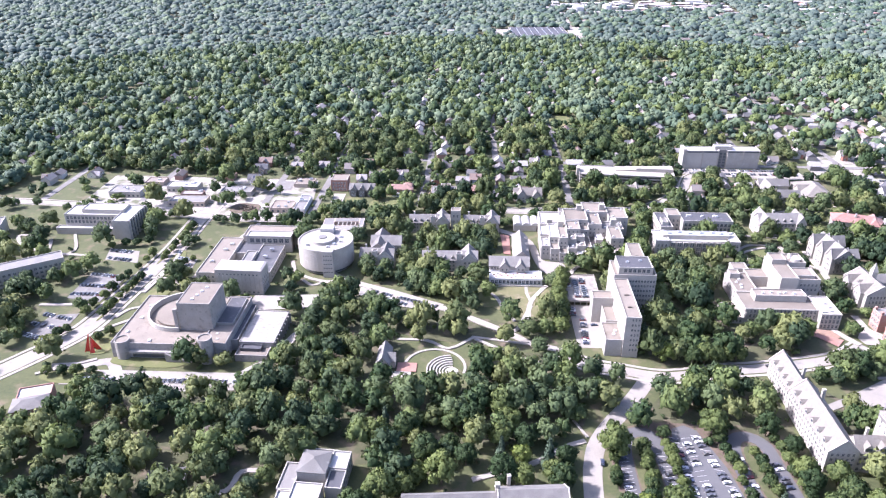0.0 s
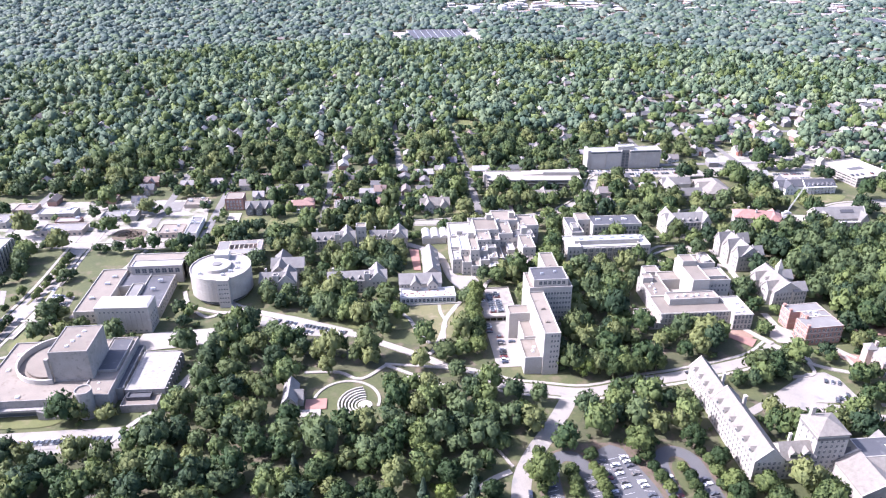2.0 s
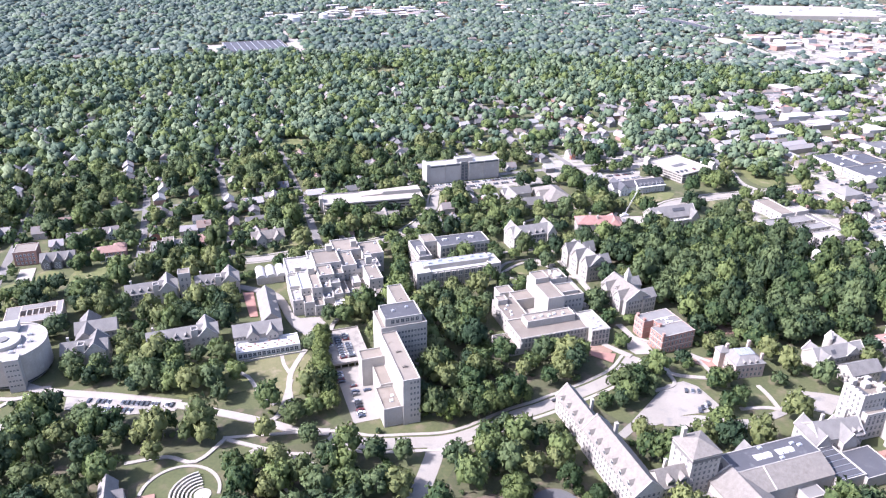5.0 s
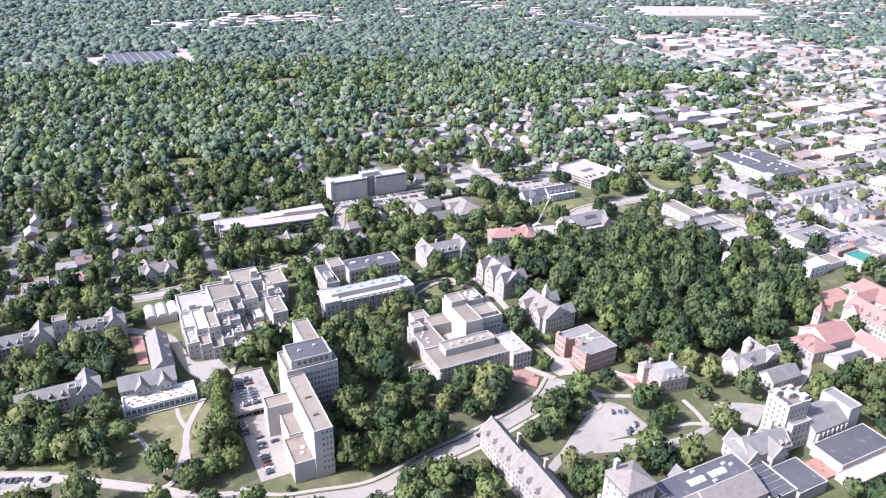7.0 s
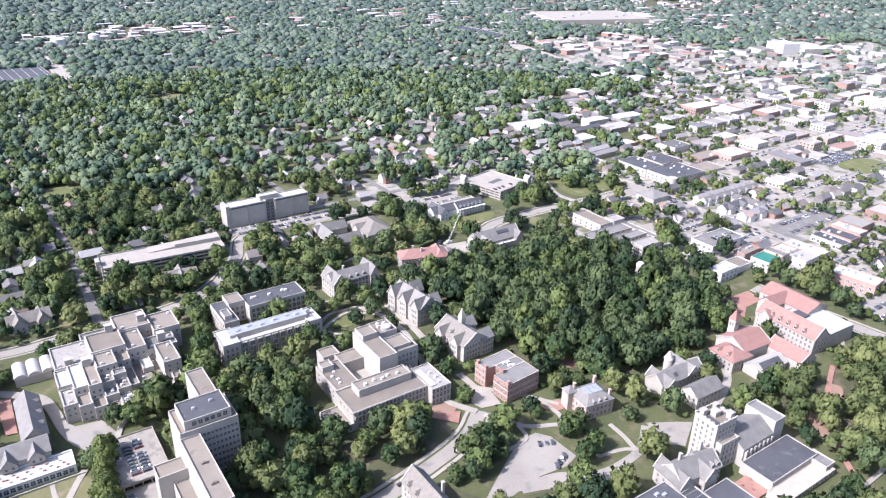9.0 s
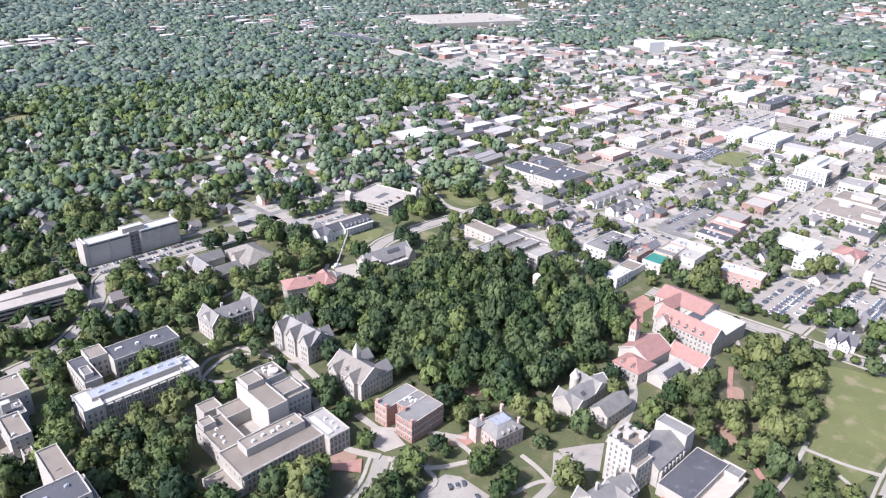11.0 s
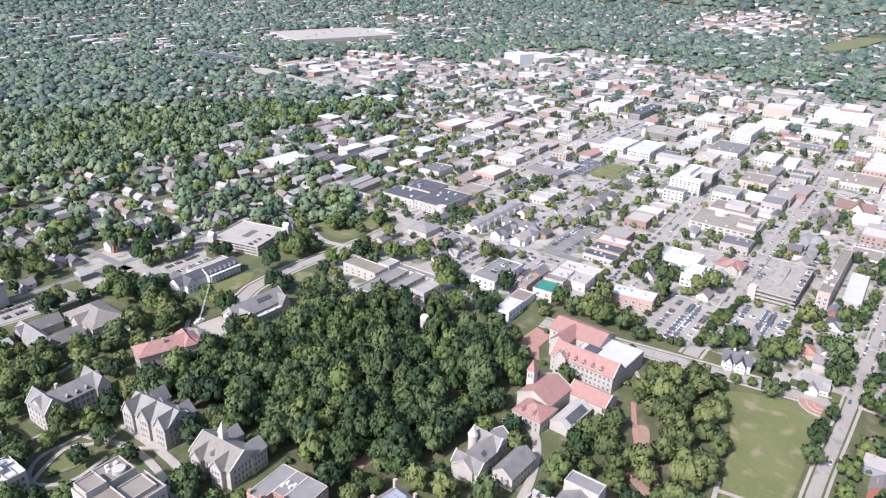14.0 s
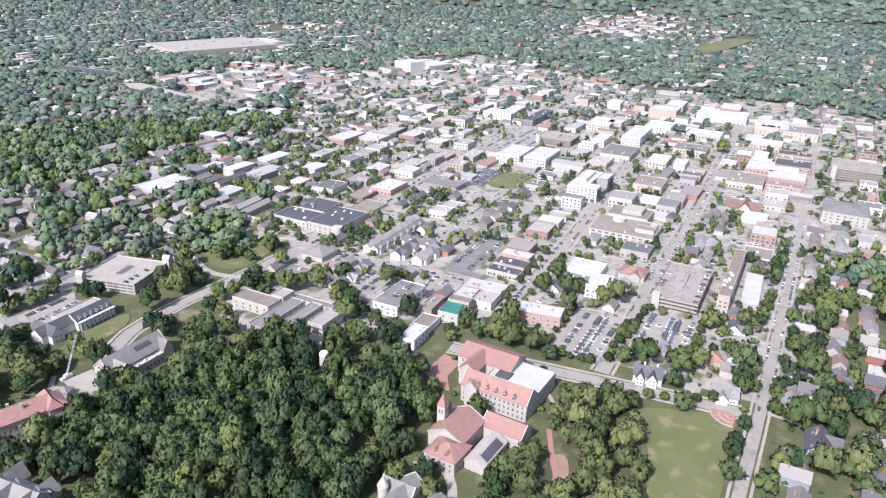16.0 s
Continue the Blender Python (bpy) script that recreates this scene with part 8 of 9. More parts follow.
# ---- cars ----
def car_prototype(k):
    c = thing("car", ("low saloon car parked on worn asphalt", "small hatchback car parked on worn asphalt", "tall utility car parked on worn asphalt")[k], "car", 0, -3300 - 10 * k, group="parked cars")
    l, w, h, hood = ((4.6, 1.8, 1.42, 1.15), (4.1, 1.75, 1.5, 0.9), (4.8, 1.95, 1.75, 1.05))[k]
    m = Mesh()
    prof = [(-l / 2, 0.35), (l / 2, 0.35), (l / 2 + 0.02, 0.62), (l / 2 - 0.15, 0.85), (-l / 2 + 0.12, 0.92), (-l / 2 - 0.02, 0.6)]
    m.solid([(x, -w / 2, z) for x, z in prof], [(x, w / 2, z) for x, z in prof])
    a, b = l / 2 - hood - 0.5, -l / 2 + (0.9 if k == 0 else 0.25)
    m.solid([(b + 0.35, -w / 2 + 0.2, h - 0.06), (a - 0.45, -w / 2 + 0.2, h - 0.06), (a - 0.45, w / 2 - 0.2, h - 0.06), (b + 0.35, w / 2 - 0.2, h - 0.06)], [(b + 0.45, -w / 2 + 0.28, h), (a - 0.55, -w / 2 + 0.28, h), (a - 0.55, w / 2 - 0.28, h), (b + 0.45, w / 2 - 0.28, h)])
    part("body", m, CAR_PAINT, c)
    g = Mesh().solid([(b, -w / 2 + 0.08, 0.85), (a, -w / 2 + 0.08, 0.85), (a, w / 2 - 0.08, 0.85), (b, w / 2 - 0.08, 0.85)], [(b + 0.36, -w / 2 + 0.21, h - 0.06), (a - 0.46, -w / 2 + 0.21, h - 0.06), (a - 0.46, w / 2 - 0.21, h - 0.06), (b + 0.36, w / 2 - 0.21, h - 0.06)])
    part("glazing", g, GLASS, c)
    wheel = Mesh()
    ring = [(0.32 * math.cos(t), 0.32 * math.sin(t)) for t in np.linspace(0, 2 * math.pi, 11)[:-1]]
    wheel.solid([(x, -0.1, z) for x, z in ring], [(x, 0.1, z) for x, z in ring])
    me = wheel.data("wheel", [RUBBER])
    for x in (-l / 2 + 0.8, l / 2 - 0.85):
        for y in (-w / 2 + 0.1, w / 2 - 0.1):
            part("wheel", me, RUBBER, c).location = (x, y, 0.32)
    return c


def place_cars():
    rnd = random.Random(21)
    protos = [car_prototype(k) for k in range(3)]

    places = []

    def car(x, y, rot, z=0.22):
        places.append((x, y, rot + rnd.uniform(-2, 2), z))

    def row(x0, y0, x1, y1, rot, fill=0.8, step=2.75, z=0.22):
        n = int(math.hypot(x1 - x0, y1 - y0) / step)
        for i in range(n):
            if rnd.random() < fill:
                car(x0 + (x1 - x0) * (i + 0.5) / n, y0 + (y1 - y0) * (i + 0.5) / n, rot, z)

    for x in (112.5, 117.8):
        row(x, 478, x, 506, 0, 0.9, z=3.42)
    row(106.8, 490, 106.8, 508, 0, 0.5, z=3.42)
    row(111.5, 424, 113, 455, 4, 0.95)
    row(119, 440, 120.5, 458, 4, 0.5)
    row(107, 458, 107.5, 470, 0, 0.4)
    for y, fill in ((347, 0.5), (355.5, 0.95), (360.8, 0.95), (371, 0.8)):
        row(594, y, 658, y, 90, fill, 2.6)
    for y, fill in ((297, 0.5), (306.5, 0.95), (311.8, 0.95), (326, 0.8)):
        row(636, y, 684, y, 90, fill, 2.6)
    for y in (742.5, 753):
        row(254, y, 366, y - 1, 90, 0.8)
    row(-196, 373, -100, 375, 90, 0.8)
    for a, b in (((-258, 420), (-238, 413)), ((-258, 432), (-230, 425)), ((-256, 444), (-234, 438))):
        row(*a, *b, 78, 0.9)
    for a, b in (((-252, 472), (-223, 472)), ((-252, 485), (-221, 483)), ((-252, 502), (-220, 497))):
        row(*a, *b, 86, 0.85)
    row(-38, 487, 14, 466, 66, 0.85)
    row(-40, 481, -8, 468, 66, 0.6)
    for a, b, rot in (((-256, 542), (-234, 539), 80), ((-252, 529), (-229, 525), 80), ((-195, 519), (-181, 518), 85), ((-196, 531), (-182, 528), 80)):
        row(*a, *b, rot, 0.8)
    row(440, 715, 474, 717, 90, 0.8)
    row(440, 729, 474, 730, 90, 0.8)
    for a, b, rot, fill in (((147, 297), (146, 338), 12, 0.75), ((155, 297), (152, 338), 12, 0.6), ((167, 297), (158, 340), 12, 0.85), ((116, 297), (116.5, 326), 12, 0.3), ((194.5, 297), (193.5, 322), 12, 0.6), ((177.5, 297), (176, 325), 12, 0.4), ((139, 297), (137.5, 322), 12, 0.5)):
        row(*a, *b, rot, fill, 2.9)
    row(296, 392, 306, 388, 60, 0.9)
    row(290, 372, 304, 378, 60, 0.4)
    row(262, 378, 284, 394, 130, 0.25)
    for x0, x1, y, fill in ((632, 660, 595, 0.8), (632, 662, 607, 0.7), (596, 642, 543, 0.9), (602, 642, 553, 0.9), (617, 655, 492, 0.9), (617, 655, 503, 0.9), (580, 618, 505, 0.5), (684, 755, 487, 0.6), (690, 755, 503, 0.6), (1065, 1215, 590, 0.8), (1065, 1215, 602, 0.8), (1065, 1215, 620, 0.8), (1065, 1215, 632, 0.7), (912, 968, 582, 0.9), (908, 972, 590, 0.9), (904, 974, 597, 0.9), (900, 978, 605, 0.8)):
        row(x0, y, x1, y, 90, fill, z=9.0 if y == 505 else 0.3)
    row(702, 300, 770, 300, 90, 0.3, z=8.6)
    row(702, 330, 770, 330, 90, 0.35, z=8.6)
    row(505, 700, 540, 706, 90, 0.2, z=8.4)
    for gx in (664, 775, 880, 1035, 1130, 1230, 1330, 1440):
        for s in (-1, 1):
            row(gx + s * 3.0, 250, gx - 8 + s * 3.0, 630, 90, 0.42, 6.5, 0.45)
    for pts in ([(660, 427), (748, 431), (868, 437), (1020, 450), (1304, 470)], [(600, 338), (769, 341), (955, 342), (1313, 351)], [(600, 540), (760, 541), (1000, 548)], [(640, 641), (825, 646), (1009, 651), (1220, 657)], [(600, 239), (706, 239), (969, 237)]):
        for (xa, ya), (xb, yb) in zip(pts, pts[1:]):
            for s in (-1, 1):
                row(xa, ya + s * 3.6, xb, yb + s * 3.6, 0, 0.42, 6.5, 0.45)
    for _ in range(70):
        xa, ya, n = rnd.uniform(680, 1400), rnd.uniform(200, 820), rnd.uniform(14, 34)
        if not looked(TAKEN, [xa, xa + n / 2, xa + n], [ya, ya, ya]).any():
            row(xa, ya, xa + n, ya, 90, 0.7)
    for x, y, rot in ((570, 330, 80), (576, 285, 95), (590, 241, 0), (520, 240, 0), (700, 236, 180), (720, 432, 3), (800, 430, 183), (640, 430, 2), (106, 318, 85), (300, 735, 0), (420, 716, -20), (280, 538, 10), (284, 532, 80), (288, 520, 80), (286, 507, 80), (220, 406, 5), (232, 405, 8), (-228, 410, 70), (-205, 500, 85), (-210, 470, 265), (-198, 540, 85)):
        car(x, y, rot, 0.3)
    places.sort(key=lambda p: math.hypot(p[0] - 120, p[1] - 200))
    for k, (x, y, rot, z) in enumerate(places[:60]):
        at = pose(x, y, z, 0, 0, rot)
        if k < 3:
            protos[k].matrix_world = at
        else:
            copy_thing(protos[rnd.choice((0, 0, 1, 2))], at)
    m = Mesh()
    for x, y, rot, z in places[60:]:
        at = pose(x, y, z, 0, 0, rot)
        for lo, hi, z0, z1, w0, w1, mat in ((-2.25, 2.25, 0.2, 0.9, 0.9, 0.86, 0), (-1.7, 1.0, 0.9, 1.4, 0.82, 0.66, 1)):
            m.solid([at @ Vector((u, v, z0)) for u, v in ((lo, -w0), (hi, -w0), (hi, w0), (lo, w0))], [at @ Vector((u, v, z1)) for u, v in ((lo + 0.2, -w1), (hi - 0.35, -w1), (hi - 0.35, w1), (lo + 0.2, w1))], mat)
    far_paint = palette("far_car_paint", [(0.7, 0.7, 0.7), (0.03, 0.03, 0.034), (0.3, 0.31, 0.32), (0.1, 0.105, 0.12), (0.55, 0.56, 0.57), (0.14, 0.03, 0.03), (0.05, 0.065, 0.10), (0.62, 0.62, 0.61), (0.20, 0.20, 0.19), (0.045, 0.045, 0.05)], 0.3, by="island")
    tagged(new("distant_cars", m.data("distant_cars", [far_paint, GLASS])), "rows of parked cars in far lots", "cars", kind="stuff")


place_cars()


# ---- trees ----
LUMP = np.array([(0, 0, 1)] + [(0.89 * math.cos(0.4 * math.pi * k), 0.89 * math.sin(0.4 * math.pi * k), 0.45) for k in range(5)] + [(0.89 * math.cos(0.4 * math.pi * (k + 0.5)), 0.89 * math.sin(0.4 * math.pi * (k + 0.5)), -0.45) for k in range(5)])
LUMP_F = np.array([(0, 1 + k, 1 + (k + 1) % 5) for k in range(5)] + [(1 + k, 6 + k, 1 + (k + 1) % 5) for k in range(5)] + [(1 + (k + 1) % 5, 6 + k, 6 + (k + 1) % 5) for k in range(5)])


def crown(rng, lobes, leaves, size, shape="broad", soft=0.0, core=0.95):
    """A crown one metre in radius with its foot at z = 0: loose leaf sprays round rough lobes of foliage."""
    vs, fs, ns, base = [], [], [], 0
    for k in range(lobes):
        a = 2 * np.pi * (k * 0.382 + rng.uniform(-0.05, 0.05))
        f = (k + 0.5) / lobes
        if shape == "dome":
            c, r, squash = np.array([0.45 * math.cos(a), 0.45 * math.sin(a), rng.uniform(0.4, 0.75)]), rng.uniform(0.55, 0.85), np.array((1, 1, 0.85))
        elif shape == "fir":
            c = np.array([rng.uniform(-0.05, 0.05), rng.uniform(-0.05, 0.05), 0.3 + 2.9 * f])
            r, squash = 0.85 * (1.05 - f), np.array((1, 1, 0.45))
        else:
            z = 1 - 1.35 * f
            rad = math.sqrt(max(1 - z * z, 0)) * rng.uniform(0.52, 0.72)
            c = np.array([rad * math.cos(a), rad * math.sin(a), 0.78 + 0.52 * z + rng.uniform(-0.08, 0.08)])
            r, squash = rng.uniform(0.72, 1.1) * 1.15 / lobes ** 0.42, np.array((1, 1, 0.88))
        t = rng.uniform(0, 2 * np.pi)
        turn = np.array([(math.cos(t), math.sin(t), 0), (-math.sin(t), math.cos(t), 0), (0, 0, 1)])
        vs.append(c + r * core * ((LUMP * rng.uniform(0.72, 1.18, (len(LUMP), 1))) @ turn) * squash)
        fs.append(LUMP_F + base)
        ns.append((vs[-1] - c) / r + 0.75 * (vs[-1] - (0, 0, 0.7)) + (0, 0, soft))
        base += len(LUMP)
        if not leaves:
            continue
        d = rng.normal(size=(leaves, 3))
        d /= np.linalg.norm(d, axis=1)[:, None]
        d[:, 2] = np.where(d[:, 2] < -0.35, -d[:, 2], d[:, 2])
        at = c + d * r * rng.uniform(0.82, 1.2, (leaves, 1)) * squash
        up = d + rng.normal(size=d.shape) * 0.55
        up /= np.linalg.norm(up, axis=1)[:, None]
        e1 = np.cross(up, rng.normal(size=up.shape))
        e1 /= np.linalg.norm(e1, axis=1)[:, None]
        e2 = np.cross(up, e1)
        s = (size * rng.uniform(0.6, 1.4, leaves))[:, None]
        tri = np.stack([at + s * e1, at - 0.5 * s * e1 + 0.85 * s * e2, at - 0.5 * s * e1 - 0.85 * s * e2 * rng.uniform(0.6, 1.2, (leaves, 1))], 1)
        turned = (np.cross(tri[:, 1] - tri[:, 0], tri[:, 2] - tri[:, 0]) * d).sum(1) < 0
        tri[turned] = tri[turned][:, ::-1]
        vs.append(tri.reshape(-1, 3))
        ns.append(np.repeat(d + 0.24 * rng.normal(size=d.shape) + 0.75 * (at - (0, 0, 0.7)) + (0, 0, soft), 3, 0))
        fs.append((np.arange(3 * leaves).reshape(-1, 3)) + base)
        base += 3 * leaves
    ns = np.concatenate(ns)
    return np.concatenate(vs), np.concatenate(fs), ns / np.linalg.norm(ns, axis=1)[:, None]


def trunk_mesh(name, rnd, top=1.15, limbs=5, mat=None):
    """A tapered trunk with forking limbs, for a crown one metre in radius."""
    m = Mesh()

    def stem(a, b, ra, rb):
        ring = [(math.cos(t), math.sin(t)) for t in np.linspace(0, 2 * math.pi, 7)[:-1]]
        m.solid([(a[0] + ra * c, a[1] + ra * s, a[2]) for c, s in ring], [(b[0] + rb * c, b[1] + rb * s, b[2]) for c, s in ring])

    stem((0, 0, -0.05), (0.01, 0.01, 0.55), 0.065, 0.05)
    stem((0.01, 0.01, 0.55), (0, 0, top), 0.05, 0.015)
    for k in range(limbs):
        a = 2 * math.pi * k / limbs + rnd.uniform(-0.4, 0.4)
        z = rnd.uniform(0.35, 0.6)
        stem((0, 0, z), (0.5 * math.cos(a), 0.5 * math.sin(a), z + rnd.uniform(0.3, 0.55)), 0.035, 0.012)
    return m.data(name, [mat or BARK])


def in_town(x, y):
    return inside(x, y, np.array([(596, 215), (860, 200), (1000, 60), (1500, 40), (1700, 215), (1720, 640), (1990, 1080), (1700, 1140), (1300, 1150), (1080, 1020), (900, 840), (640, 700), (600, 560)], float))


def crown_density(x, y):
    """How thickly trees stand at a place, from 0 to 1."""
    out = np.full(x.shape, 0.86)
    out = np.where((y < 640) & (x < 600), 0.76, out)
    town = in_town(x, y)
    out = np.where(town, np.where(x < 880, 0.36, 0.17), out)
    out = np.where((x > 590) & (x < 760) & (y > 600) & (y < 800), 0.40, out)
    out = np.where(inside(x, y, np.array([(1080, 1150), (1500, 1180), (1450, 1420), (1200, 1480)], float)), 0.08, out)
    out = np.where((x > 430) & (x < 900) & (y < 235), 0.55, out)
    out = np.where((np.hypot((x - 2950) / 1.8, y - 930) < 190), 0.15, out)
    out = np.where((np.hypot(x - 1640, y - 1700) < 190), 0.02, out)
    out = np.where((x > -420) & (x < -60) & (y > 640) & (y < 720), 0.12, out)
    out = np.where((x > -60) & (x < 300) & (y > 640) & (y < 760), 0.80, out)
    out = np.where((x > 300) & (x < 640) & (y > 640) & (y < 1050), 0.68, out)
    out = np.where((x > 380) & (x < 1000) & (y > 700) & (y < 1010), np.where(x < 660, 0.48, 0.42), out)
    out = np.where((np.hypot((x - 440) / 1.6, y - 1950) < 100), 0.25, out)
    out = np.where((x > 640) & (x < 900) & (y > 860) & (y < 1000), 0.55, out)
    out = np.where((x > 470) & (x < 600) & (y > 430) & (y < 640), 0.45, out)
    out = np.where((x > 330) & (x < 600) & (y > 585) & (y < 745), 0.62, out)
    for poly, thick in (([(-262, 330), (-170, 355), (-185, 400), (-180, 500), (-120, 560), (-120, 640), (-420, 640), (-420, 560), (-300, 540), (-262, 520), (-218, 505), (-230, 460), (-235, 400)], 0.13), ([(-270, 400), (-228, 400), (-218, 505), (-262, 510)], 0.4), ([(-150, 250), (104, 240), (100, 335), (-40, 312), (-150, 300)], 1.0), ([(60, 380), (108, 335), (125, 360), (150, 395), (100, 410)], 0.9), ([(112, 240), (200, 240), (200, 290), (112, 290)], 0.8)):
        out = np.where(inside(x, y, np.array(poly, float)), thick, out)
    for poly in CAMPUS_WOODS:
        out = np.where(inside(x, y, np.array(poly, float)), 1.0, out)
    return out


def scatter(rng, spacing, rmin, rmax, margin=0.0):
    """Jittered tree places in a ring round the camera's way, thinned by density and kept clear of what stands there."""
    g = np.arange(-3800, 5200, spacing)
    x, y = np.meshgrid(g, g)
    x, y = (a.ravel() + rng.uniform(-0.42, 0.42, a.size) * spacing for a in (x, y))
    dx, dy = x - 100, y - 200
    r, a = np.hypot(dx, dy), np.degrees(np.arctan2(dy, dx))
    keep = (r >= rmin) & (r < rmax) & (((a > -9) & (a < 134)) | ((r < 1250) & (a > -11) & (a < 146)) | ((r < 600) & (a > -26) & (a < 168)))
    x, y = x[keep], y[keep]
    keep = rng.uniform(size=x.size) < crown_density(x, y)
    x, y = x[keep], y[keep]
    keep = ~looked(TAKEN, x, y) & ~looked(OPEN, x, y)
    if margin:
        for u, v in ((1, 0), (-1, 0), (0, 1), (0, -1)):
            keep &= ~looked(WALLED, x + u * margin, y + v * margin)
    return x[keep], y[keep]


def stand(name, label, rng, protos, x, y, radius, mat, tall=(1.0, 1.3)):
    """Many crowns joined into one mesh."""
    vs, fs, ns, ts, base = [], [], [], [], 0
    pick = rng.integers(0, len(protos), x.size)
    for k, (pv, pf, pn) in enumerate(protos):
        sel = np.flatnonzero(pick == k)
        if not sel.size:
            continue
        r = rng.uniform(*radius, sel.size)
        t, h = rng.uniform(0, 2 * np.pi, sel.size), rng.uniform(*tall, sel.size)
        c, s = np.cos(t)[:, None], np.sin(t)[:, None]
        v = np.stack([x[sel, None] + r[:, None] * (c * pv[:, 0] - s * pv[:, 1]), y[sel, None] + r[:, None] * (s * pv[:, 0] + c * pv[:, 1]), ground_z(x[sel], y[sel])[:, None] + (r * h)[:, None] * pv[:, 2]], -1)
        vs.append(v.reshape(-1, 3))
        ts.append(np.repeat(rng.uniform(0, 1, sel.size), len(pv)))
        ns.append(np.stack([c * pn[:, 0] - s * pn[:, 1], s * pn[:, 0] + c * pn[:, 1], np.ones_like(c) * pn[:, 2]], -1).reshape(-1, 3))
        fs.append((pf[None] + (base + len(pv) * np.arange(sel.size))[:, None, None]).reshape(-1, 3))
        base += len(pv) * sel.size
    if vs:
        tagged(new(name, tri_mesh(name, np.concatenate(vs), np.concatenate(fs), [mat], np.concatenate(ns), np.concatenate(ts))), label, "trees", kind="stuff")


def plant():
    rng, rnd = np.random.default_rng(4), random.Random(4)
    near = [crown(rng, 14, 100, 0.092, core=0.8) for _ in range(8)]
    wood = [crown(rng, 8, 29, 0.145, core=0.86) for _ in range(10)]
    mid = [crown(rng, 4, 6, 0.26, soft=0.2, core=0.92) for _ in range(9)]
    far = [crown(rng, 3, 0, 0.4, soft=0.6) for _ in range(12)]
    low = [crown(rng, 3, 7, 0.4) for _ in range(5)]
    dim = [crown(rng, 1 + (k % 4 == 0), 0, 0.5, "dome", 0.9) for k in range(12)]
    crowns = [tri_mesh("crown", v, f, [LEAF], n) for v, f, n in near]
    lime = tri_mesh("crown", near[0][0], near[0][1], [LIME_LEAF], near[0][2])
    needles = crown(rng, 9, 60, 0.2, "fir")
    fir = tri_mesh("crown", needles[0], needles[1], [NEEDLE], needles[2])
    trunks = [trunk_mesh("trunk", rnd) for _ in range(4)]
    x, y = scatter(rng, 12.0, 0, 700, 5.5)
    order = np.argsort(np.hypot(x - np.clip(x, 40, 170), y - np.clip(y, 40, 246)) + rng.uniform(0, 60, x.size))
    single, rest = order[:200], order[200:]
    rows = [((-236, 408), (-226, 426), 3), ((-215, 440), (-209, 500), 8), ((-206, 522), (-203, 590), 8), ((-228, 440), (-217, 540), 9), ((-190, 512), (-180, 530), 3), ((-220, 377), (-185, 378), 4), ((-205, 410), (-196, 425), 2), ((-260, 545), (-225, 556), 4), ((142, 294), (140.5, 342), 7), ((174, 294), (169, 340), 6), ((128, 296), (127.5, 332), 5), ((186, 296), (185, 330), 5), ((201, 294), (198, 342), 6), ((110, 300), (116, 345), 6),
            ((588, 344), (588, 378), 5), ((592, 339), (660, 339), 7), ((632, 334), (690, 334), 7), ((628, 294), (628, 330), 5), ((592, 382), (662, 383), 7), ((634, 288), (688, 289), 5), ((607, 418), (605, 384), 4), ((560, 318), (585, 262), 6), ((640, 436), (760, 440), 7), ((640, 420), (760, 424), 7), ((560, 362), (556, 420), 3)]
    for (xa, ya), (xb, yb), n in rows:
        for i in range(n):
            f, r = (i + 0.5) / n, rnd.uniform(2.8, 4.4)
            t = thing("street_tree", "small broadleaf tree planted beside paving", "tree", xa + f * (xb - xa) + rnd.uniform(-1, 1), ya + f * (yb - ya) + rnd.uniform(-1, 1), rnd.uniform(0, 360), group="street trees")
            t.scale = (r, r, r * 1.15)
            part("trunk", rnd.choice(trunks), BARK, t)
            part("crown", rnd.choice(crowns), LEAF, t)
    for xa, ya, xb, yb, n in ((96, 432, 102, 508, 10), (168, 404, 206, 412, 5)):
        for i in range(n):
            f, r = (i + 0.5) / n, rnd.uniform(5.2, 7.2)
            t = thing("tree", "tall broadleaf tree with full green crown", "tree", xa + f * (xb - xa) + rnd.uniform(-1.5, 1.5), ya + f * (yb - ya) + rnd.uniform(-1.5, 1.5), rnd.uniform(0, 360), group="campus trees")
            t.scale = (r, r, r * rnd.uniform(1.1, 1.45))
            part("trunk", rnd.choice(trunks), BARK, t)
            part("crown", rnd.choice(crowns), LEAF, t)
    t = thing("tree", "round yellow-green broadleaf tree beside a tower", "tree", 156, 409, 40, group="campus trees")
    t.scale = (7.2, 7.2, 8.2)
    part("trunk", trunks[0], BARK, t)
    part("crown", lime, LIME_LEAF, t)
    t = thing("tree", "big yellow-green broadleaf tree beside town streets", "tree", 1236, 353, 10, group="campus trees")
    t.scale = (10, 10, 12)
    part("trunk", trunks[1], BARK, t)
    part("crown", lime, LIME_LEAF, t)
    for k in single:
        kind = rnd.random()
        r = rnd.uniform(5.4, 9.0)
        if kind < 0.07:
            t = thing("conifer", "dark narrow conifer on campus grass", "tree", x[k], y[k], rnd.uniform(0, 360), group="campus conifers")
            t.scale = (r * 0.55, r * 0.55, r * 0.8)
            part("trunk", trunks[0], BARK, t)
            part("crown", fir, NEEDLE, t)
        else:
            pale = kind > 0.95
            t = thing("tree", "tall broadleaf tree with yellow-green crown" if pale else "tall broadleaf tree with full green crown", "tree", x[k], y[k], rnd.uniform(0, 360), group="campus trees")
            t.scale = (r, r, r * rnd.uniform(1.1, 1.45))
            part("trunk", rnd.choice(trunks), BARK, t)
            part("crown", lime if pale else rnd.choice(crowns), LEAF, t)
